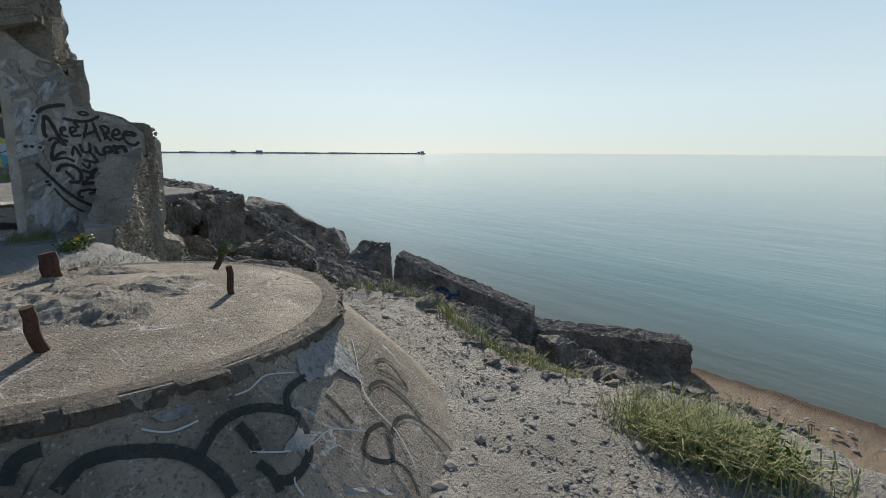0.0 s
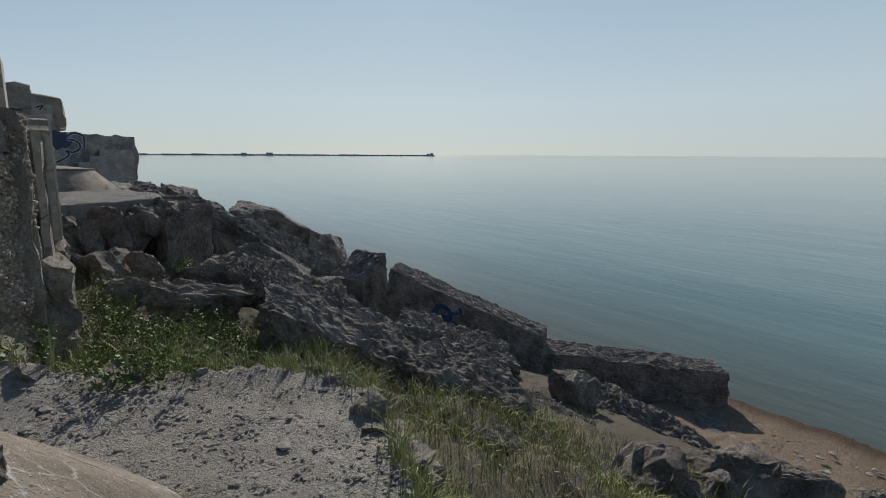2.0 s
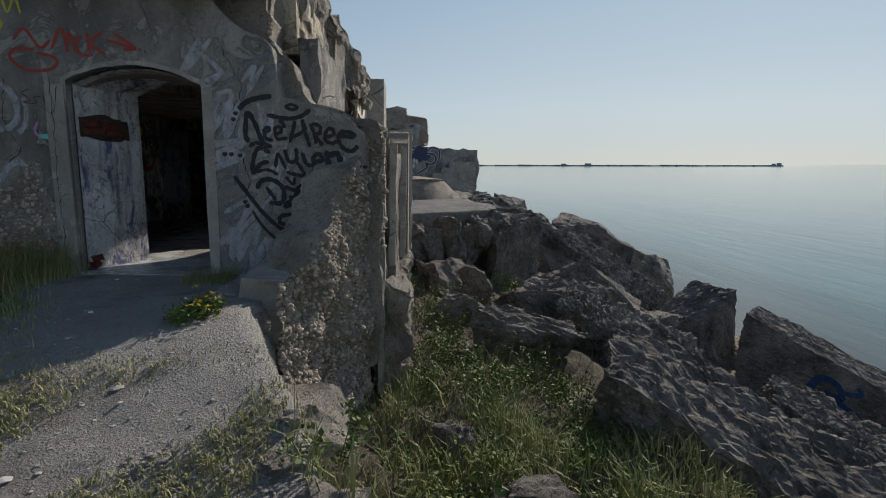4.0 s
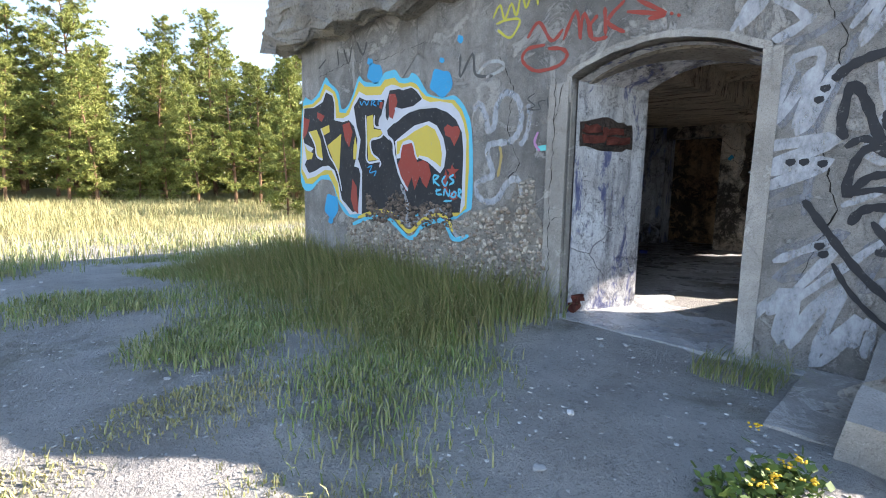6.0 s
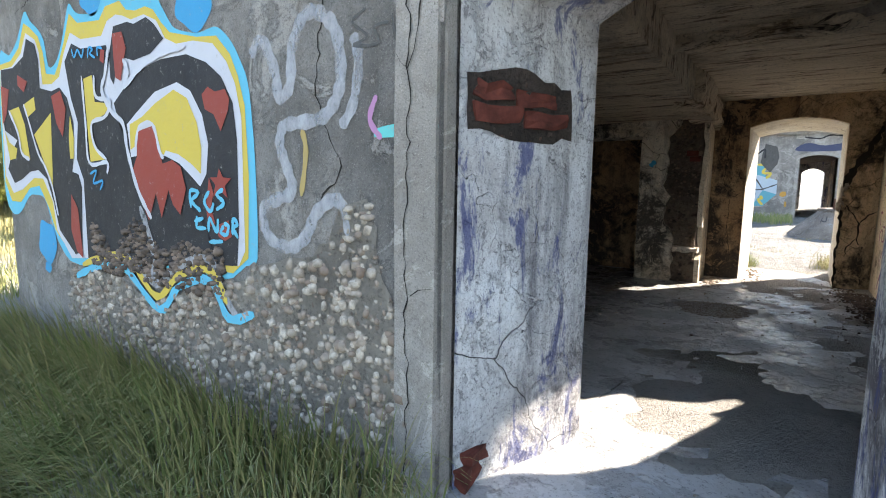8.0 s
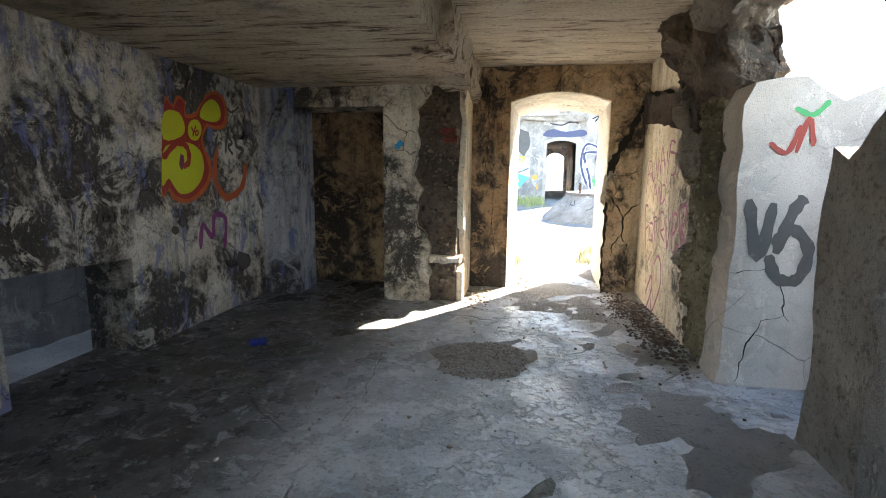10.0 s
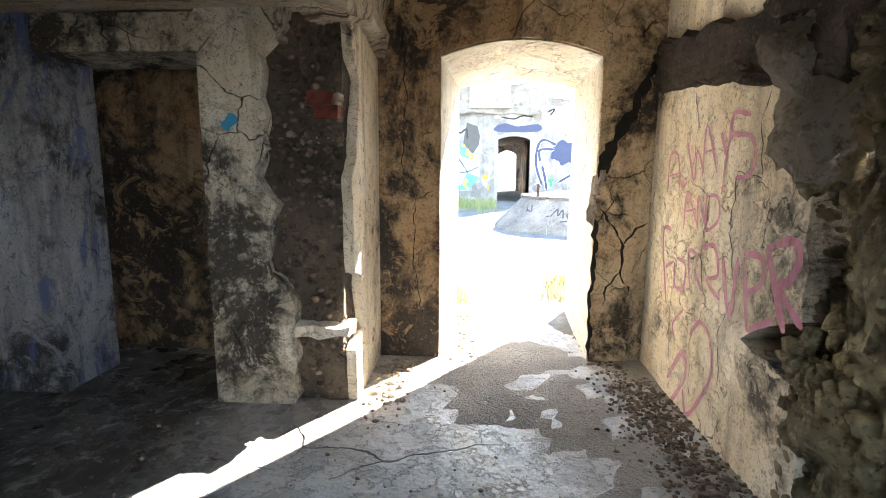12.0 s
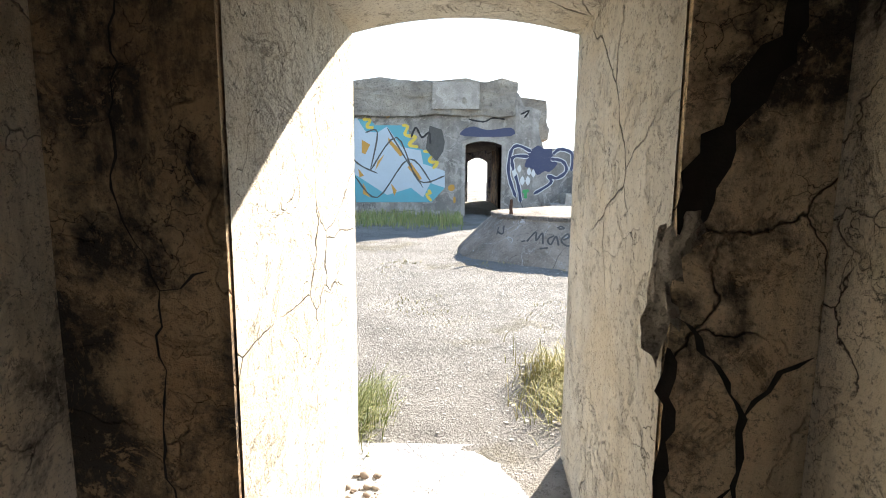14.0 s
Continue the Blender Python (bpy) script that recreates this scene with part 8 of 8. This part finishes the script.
def sward(name, spots, low, high, material, label, seed, width=0.0045, flow=(0.35, -0.9), sink=0.02):
    """Long blades that rise in tufts and fall over, each a bent ribbon of five pieces."""
    rs = np.random.RandomState(seed)
    p = np.array([(x, y, height(x, y) - sink) for x, y in spots])
    n = len(p)
    tuft_turn = np.array([6.28 * noise.noise(Vector((x * 1.1, y * 1.1, seed))) for x, y in spots])
    a = tuft_turn * 0.9 + rs.normal(0, 0.75, n)
    way = np.stack([np.cos(a) * 0.65 + flow[0], np.sin(a) * 0.65 + flow[1], np.zeros(n)], -1)
    way /= np.linalg.norm(way, axis=1)[:, None]
    side = np.stack([-way[:, 1], way[:, 0], np.zeros(n)], -1)
    ln = rs.uniform(low, high, (n, 1)) * np.clip(0.40 + 0.5 * (p[:, 1:2] - 7.5), 0.35, 1.0)
    droop = rs.uniform(0.6, 2.2, (n, 1))
    rows, at, k = [], p.copy(), 6
    for i in range(k):
        w = width * (1 - 0.9 * i / (k - 1)) * rs.uniform(0.7, 1.3, (n, 1))
        rows += [at - side * w, at + side * w]
        th = 0.12 + droop * (i / (k - 1)) ** 0.8
        at = at + (way * np.sin(th) + np.array([0, 0, 1.0]) * np.cos(th)) * ln / (k - 1)
    v = np.stack(rows, 1)
    floor_z = p[:, None, 2] + 0.02 + 0.05 * rs.random_sample((n, 1))
    v[..., 2] = np.maximum(v[..., 2], floor_z * (np.arange(2 * k) > 3) + v[..., 2] * (np.arange(2 * k) <= 3))
    base = np.arange(n) * 2 * k
    f = np.concatenate([np.stack([base + 2 * i, base + 2 * i + 1, base + 2 * i + 3, base + 2 * i + 2], -1) for i in range(k - 1)])
    return tagged(sheet(name, v.reshape(-1, 3).tolist(), f.tolist(), material, None, "", False), label, "grass", kind="stuff")


# long tufts under the painted wall
tuft = lambda x, y: smooth_step(7.2, 8.4, y) * smooth_step(-1.35, -1.9, x) * (0.55 + clump(x, y, 1.5))
sward("long_grass", scatter(11000, -6.5, -1.45, 7.1, 9.42, 1, tuft), 0.25, 0.62, GRASS, "long green grass falling over below the painted wall", 1, 0.0048)
sward("long_grass", scatter(4200, -6.3, -1.5, 7.4, 9.42, 2, tuft), 0.30, 0.75, DRY, "dry straw stalks among the long grass", 2, 0.0036)
sward("long_grass", scatter(350, -0.35, 0.15, 8.9, 9.4, 23), 0.12, 0.34, GRASS, "grass tuft at the foot of the door edging", 3, 0.003)
short = lambda x, y: clump(x, y, 0.9, 0.05) * smooth_step(-0.2, -2.4, x)
grass("short_grass", scatter(20000, -7.8, -0.5, 5.2, 8.4, 3, short), 0.03, 0.12, GRASS, "thin trodden grass on the path", 0.9, 0.004, 3)
grass("short_grass", scatter(7000, -2.2, 1.3, 5.5, 7.3, 4, lambda x, y: clump(x, y, 1.4, 0.0) * smooth_step(7.3, 6.6, y)), 0.02, 0.065, DRY, "dry yellowish turf along the path", 0.9, 0.004, 4)
grass("short_grass", scatter(2000, -1.6, 1.2, 5.6, 6.8, 14, lambda x, y: clump(x, y, 1.4, 0.0)), 0.02, 0.06, GRASS, "green turf along the path", 0.9, 0.004, 14)
# meadow before the wood
grass("meadow_grass", scatter(38000, -24, -7.6, -2, 20, 5, lambda x, y: smooth_step(-7.4, -9.0, x) * (0.6 + clump(x, y, 0.5))), 0.16, 0.40, DRY, "tall dry golden meadow grass", 0.8, 0.006, 5, (0.1, 0.05), 0.02)
grass("meadow_grass", scatter(7000, -10.5, -6.8, -1, 12, 6, lambda x, y: clump(x, y, 0.8, -0.2)), 0.08, 0.25, GRASS, "green grass on the meadow's edge", 0.7, 0.006, 6)
# ledge above the shore
def ledge_keep(x, y):
    e = edge_of(y)
    return smooth_step(e - 0.25, e + 0.1, x) * smooth_step(e + 1.1, e + 0.5, x) * (0.35 + clump(x, y, 1.6)) * (0.12 + smooth_step(1.8, 3.2, y))


grass("bank_grass", scatter(6500, 1.2, 4.6, 0.6, 6.6, 7, ledge_keep), 0.07, 0.24, GRASS, "green and straw grass hanging over the bank", 0.9, 0.004, 7)
grass("bank_grass", scatter(3000, 1.2, 4.6, 0.6, 6.6, 8, ledge_keep), 0.08, 0.26, DRY, "dry grass hanging over the bank", 0.9, 0.0035, 8)
near_tuft = lambda x, y: math.exp(-((x - 2.82) ** 2 / 0.028 + (y - 1.05) ** 2 / 0.10))
grass("bank_grass", scatter(2200, 2.0, 3.4, 0.2, 2.0, 9, near_tuft), 0.08, 0.24, GRASS, "bushy green grass tuft on the terrace edge", 1.5, 0.0035, 9)
grass("bank_grass", scatter(1500, 2.0, 3.4, 0.2, 2.0, 19, near_tuft), 0.08, 0.25, DRY, "straw in the tuft on the terrace edge", 1.4, 0.003, 19)
slope = lambda x, y: smooth_step(edge_of(y) + 0.2, edge_of(y) + 0.6, x) * (0.25 + clump(x, y, 0.9)) * smooth_step(10.5, 6, x)
grass("shore_grass", scatter(9000, 2.0, 10.5, 0.5, 9.0, 21, slope), 0.10, 0.34, GRASS, "green grass between the fallen slabs", 0.9, 0.006, 21)
grass("shore_grass", scatter(7000, 2.0, 10.5, 0.5, 9.0, 22, slope), 0.10, 0.36, DRY, "dry grass between the fallen slabs", 0.9, 0.005, 22)
# hollow beside the fort
pit = lambda x, y: smooth_step(1.4, 1.9, x) * smooth_step(5.2, 3.4, x) * (0.3 + clump(x, y, 1.2))
grass("hollow_grass", scatter(5000, 1.4, 5.2, 6.0, 17, 10, lambda x, y: pit(x, y) * smooth_step(12, 7, y)), 0.15, 0.45, GRASS, "rank green grass in the hollow", 0.8, 0.006, 10)
# yard and far wall
bushy = lambda cx, cy, rx, ry: (lambda x, y: math.exp(-((x - cx) / rx) ** 2 - ((y - cy) / ry) ** 2))
sward("yard_grass", scatter(900, -1.3, -0.7, 17.45, 18.6, 11, bushy(-0.98, 17.9, 0.16, 0.3)), 0.12, 0.30, GRASS, "grass tuft beside the back doorway", 11, 0.004, (0.1, -0.1))
sward("yard_grass", scatter(1500, 0.0, 0.9, 17.5, 19.2, 12, bushy(0.42, 18.2, 0.2, 0.4)), 0.12, 0.32, DRY, "yellow-green tuft beside the back doorway", 12, 0.004, (-0.1, -0.1))
grass("yard_grass", scatter(6000, -9, 0.0, 26.5, 30.4, 13, lambda x, y: smooth_step(26.5, 29, y)), 0.1, 0.35, GRASS, "green grass along the far wall", 0.7, 0.008, 13)
grass("yard_grass", scatter(700, -2.5, 2.2, 18.8, 24, 15, lambda x, y: clump(x, y, 1.2, 0.25)), 0.02, 0.05, DRY, "sparse dry grass in the yard", 0.8, 0.005, 15)


def weed(at, r, h, n, seed, material=LEAF, size=0.045, label="leafy green weeds in the hollow", name="weed_clump"):
    """A bushy weed: stalks with leaves round them."""
    rr = random.Random(seed)
    w = thing(name, label, "weeds", pose(*at), group="weeds in the hollow")
    st = bmesh.new()
    leaves = []
    for _ in range(max(5, n // 45)):
        a, q = rr.uniform(0, 6.283), r * math.sqrt(rr.random())
        foot = Vector((at[0] + q * 0.6 * math.cos(a), at[1] + q * 0.6 * math.sin(a), at[2] - 0.03))
        tip = foot + Vector((q * 0.6 * math.cos(a), q * 0.6 * math.sin(a), h * rr.uniform(0.6, 1.0)))
        tube(st, [foot, foot.lerp(tip, 0.5) + Vector((0.01, 0.01, 0.02)), tip], [0.005, 0.004, 0.002], 4)
        for _ in range(45):
            f = rr.uniform(0.15, 1.0)
            p = foot.lerp(tip, f)
            leaves.append(p + Vector((rr.gauss(0, 0.035), rr.gauss(0, 0.035), rr.gauss(0, 0.025))))
    tagged(part("stalk", st, LEAF, w), kind="stuff")
    leaf_mesh("foliage", leaves, size, material, seed, w, "small green leaves", "stuff")
    return w


rnd = random.Random(5)
for i in range(80):
    y = rnd.uniform(7.0, 16.5)
    x = rnd.uniform(1.9, 3.6 + 0.06 * y)
    weed((x, y, height(x, y)), rnd.uniform(0.25, 0.5), rnd.uniform(0.25, 0.6), 300, 200 + i)
for i in range(12):
    y = rnd.uniform(5.4, 6.8)
    x = rnd.uniform(1.5, 3.4)
    weed((x, y, height(x, y)), 0.28, rnd.uniform(0.2, 0.42), 260, 300 + i)
for x, y in ((2.85, 0.75), (2.95, 0.9)):
    weed((x, y, height(x, y)), 0.14, 0.18, 260, int(x * 100), label="leafy weeds on the terrace edge", name="weed_clump")
# tansy by the steps
for i, (x, y) in enumerate(((0.30, 7.62), (0.44, 7.72), (0.36, 7.86))):
    w = weed((x, y, height(x, y)), 0.11, 0.17, 180, 400 + i, label="tansy plant with yellow flower heads beside the steps", name="tansy")
    heads = [(x + rnd.gauss(0, 0.10), y + rnd.gauss(0, 0.09), height(x, y) + rnd.uniform(0.12, 0.20)) for _ in range(3)]
    pts = [(hx + rnd.gauss(0, 0.012), hy + rnd.gauss(0, 0.012), hz + rnd.gauss(0, 0.006)) for hx, hy, hz in heads for _ in range(9)]
    part_heads = pebble_mesh("bloom", pts, [0.007] * len(pts), YELLOW_BLOOM, w, "yellow button flowers", 10 + i)


def pine(seed, tall, bare, wide, flat=0.0):
    """A pine: bent trunk, whorls of limbs, needles in tufts along the twigs."""
    r = random.Random(seed)
    t = thing("pine_tree", "tall scots pine with reddish bark at the meadow's edge" if bare > 0.25 else "bushy young pine at the meadow's edge", "tree", pose(0, 0, 0), "pines of the wood edge")
    bm = bmesh.new()
    lean = (r.uniform(-0.4, 0.4), r.uniform(-0.4, 0.4))
    spine = [Vector((lean[0] * f * f + 0.1 * math.sin(5 * f + seed), lean[1] * f * f, tall * f - 0.2)) for f in [i / 9 for i in range(10)]]
    tube(bm, spine, [0.012 * tall * (1 - 0.88 * i / 9) for i in range(10)], 8)
    part("trunk", bm, BARK, t)
    limbs, tips = bmesh.new(), []
    n = int(tall * 8)
    for i in range(n):
        f = bare + (1 - bare) * (i + r.random()) / n
        k = f * 9
        a = spine[min(int(k), 8)].lerp(spine[min(int(k), 8) + 1], k - int(k)) if k < 9 else spine[9]
        spread_at = (1 - f) ** (0.6 - 0.35 * flat) * (0.45 + 0.55 * smooth_step(bare - 0.05, bare + 0.2, f))
        length = wide * max(0.12, spread_at) * r.uniform(0.65, 1.2)
        ang = r.uniform(0, 6.283)
        rise = r.uniform(0.05, 0.55) * (0.5 + f)
        mid = a + Vector((math.cos(ang), math.sin(ang), rise * 0.5)) * length * 0.5
        end = a + Vector((math.cos(ang), math.sin(ang), rise)) * length
        tube(limbs, [a, mid, end], [0.014 * length + 0.008, 0.009 * length + 0.005, 0.004], 4)
        for s in range(max(8, int(length * 17))):
            q = 0.30 + 0.70 * (s + r.random()) / max(8, int(length * 17))
            p = (a.lerp(mid, q * 2) if q < 0.5 else mid.lerp(end, q * 2 - 1)) + Vector((r.gauss(0, 0.17), r.gauss(0, 0.17), r.gauss(0, 0.09))) * (0.45 + 0.4 * length)
            tips.append(p)
    tagged(part("branchwork", limbs, BARK, t), kind="stuff")
    rs = np.random.RandomState(seed)
    c = np.array(tips)
    m = 26
    d = rs.normal(size=(len(c), m, 3))
    d[..., 2] = d[..., 2] * 0.75 + 0.45
    d /= np.linalg.norm(d, axis=2)[..., None]
    e = np.cross(d, rs.normal(size=d.shape))
    e /= np.linalg.norm(e, axis=2)[..., None]
    ln = rs.uniform(0.10, 0.24, (len(c), m, 1))
    b0 = c[:, None] + d * ln * 0.1
    v = np.stack([b0 - e * 0.016, b0 + e * 0.016, c[:, None] + d * ln], 2).reshape(-1, 3)
    f = np.arange(len(v)).reshape(-1, 3)
    tagged(sheet("crown", v.tolist(), f.tolist(), NEEDLE, t, "tufts of green needles"), kind="stuff")
    return t


kinds = [pine(1, 6.8, 0.10, 1.5), pine(2, 7.8, 0.14, 1.7, 0.2), pine(3, 9.5, 0.20, 2.2, 0.6), pine(4, 10.5, 0.26, 2.6, 0.9), pine(5, 5.0, 0.03, 1.5)]
homes = []
rnd = random.Random(9)
for i in range(24):                     # front row of young trees
    f = i / 23
    homes.append((rnd.choice((0, 0, 1, 4)), -27 + 9.5 * f + rnd.uniform(-0.7, 0.7), -1 + 24 * f + rnd.uniform(-0.8, 0.8)))
for i in range(26):
    f = i / 25
    homes.append((rnd.choice((0, 1, 1, 2)), -29.5 + 10.5 * f + rnd.uniform(-1, 1), -3 + 29 * f + rnd.uniform(-1, 1)))
for i in range(26):
    f = i / 25
    homes.append((rnd.choice((2, 3, 2, 1)), -33 + 12 * f + rnd.uniform(-1.5, 1.5), -5 + 35 * f + rnd.uniform(-1, 1)))
for i in range(18):
    f = i / 17
    homes.append((rnd.choice((2, 3, 3)), -37 + 13 * f + rnd.uniform(-1.5, 1.5), -6 + 40 * f + rnd.uniform(-1, 1)))
homes += [(0, -13.6, 15.2), (4, -12.8, 14.2), (4, -14.5, 13.6), (1, -15.5, 17.5)]
first = {}
for k, x, y in homes:
    m = pose(x, y, height(x, y), 0, 0, rnd.uniform(0, 360))
    s = rnd.uniform(0.66, 0.96)
    if k in first:
        tree = copy_thing(kinds[k], m)
        tree.scale = (s, s, s)
    else:
        first[k] = (m, s)
for k, (m, s) in first.items():
    kinds[k].matrix_basis = m @ Matrix.Scale(s, 4)

# depth of the wood behind the first rows
wood = []
rw = random.Random(31)
for _ in range(60000):
    f = rw.random()
    x, y = -42 + 15 * f + rw.uniform(-4, 3), -10 + 46 * f + rw.uniform(-3, 3)
    wood.append((x, y, height(x, y) + 5.6 * rw.random() ** 1.25 * (0.75 + 0.35 * noise.noise(Vector((x * 0.35, y * 0.35, 0))))))
tagged(leaf_mesh("far_wood", wood, 0.28, NEEDLE, 31), "dense dark pine wood behind the meadow", "wood", kind="stuff")


# ---- loose stones and the far breakwater ----
def stones(name, n, x0, x1, y0, y1, big, label, seed, keep=None):
    r = random.Random(seed)
    p, s = [], []
    for x, y in scatter(n, x0, x1, y0, y1, seed, keep):
        k = big * (0.2 + 0.8 * r.random() ** 3)
        p.append((x, y, height(x, y) + 0.15 * k))
        s.append(k)
    return tagged(pebble_mesh(name, p, s, CHIP if y0 < 3 else CHIP_PALE, None, "", seed, 0.35, False), label, "stones")


off_mount = lambda x, y: 1.0 if math.hypot(x - MOUNT_AT[0], y - MOUNT_AT[1]) > 2.0 and x < edge_of(y) + 0.2 else 0.0
stones("gravel", 14000, 0.6, 3.5, 0.3, 6.4, 0.018, "angular limestone chips on the terrace", 1, lambda x, y: off_mount(x, y) * (0.35 + clump(x, y, 2.0)))
stones("gravel", 170, 0.8, 3.4, 0.5, 6.2, 0.05, "larger stones on the terrace", 2, off_mount)
stones("gravel", 6000, -5.5, 1.2, 5.2, 9.4, 0.014, "grit and small stones on the path", 3, lambda x, y: 0.4 + clump(x, y, 1.5))
stones("gravel", 160, -6.5, 1.0, 5.4, 9.2, 0.04, "stones lying on the path", 4)
stones("gravel", 5000, -2.2, 2.6, 17.5, 24, 0.016, "pale grit in the yard", 5, lambda x, y: 0.4 + clump(x, y, 1.5))
stones("shore_stones", 900, 13.5, 19.0, 0, 12, 0.12, "dark stones along the water's edge", 6)

pier_top = sea_height(1209, 1592) + 4
mole = thing("breakwater", "long low breakwater on the hazy skyline with a beacon", "breakwater", pose(700, 1790, pier_top))
for i in range(24):
    f0, f1 = i / 24, (i + 1) / 24
    x0, y0, x1, y1 = 190 + 1019 * f0, 1990 - 398 * f0, 190 + 1019 * f1, 1990 - 398 * f1
    b = bmesh.new()
    zz = sea_height((x0 + x1) / 2, (y0 + y1) / 2)
    box(b, (x0, y0 - 26, zz - 3), (x1 + 1, y1 + 26, zz + 4 + 3.0 * noise.noise(Vector((i * 0.7, 0, 0))) * (f0 < 0.85)), 0)
    part("section", b, FAR_HAZE, mole)
for x, y, w, h in ((1203, 1594, 5, 11), (1190, 1600, 4, 9), (640, 1815, 9, 10), (560, 1845, 7, 9)):
    b = bmesh.new()
    box(b, (x - w, y - w, sea_height(x, y)), (x + w, y + w, sea_height(x, y) + h), 1)
    roughen(b, 0.6, 0.2, 1)
    part("beacon", b, FAR_HAZE, mole, "small beacon block")
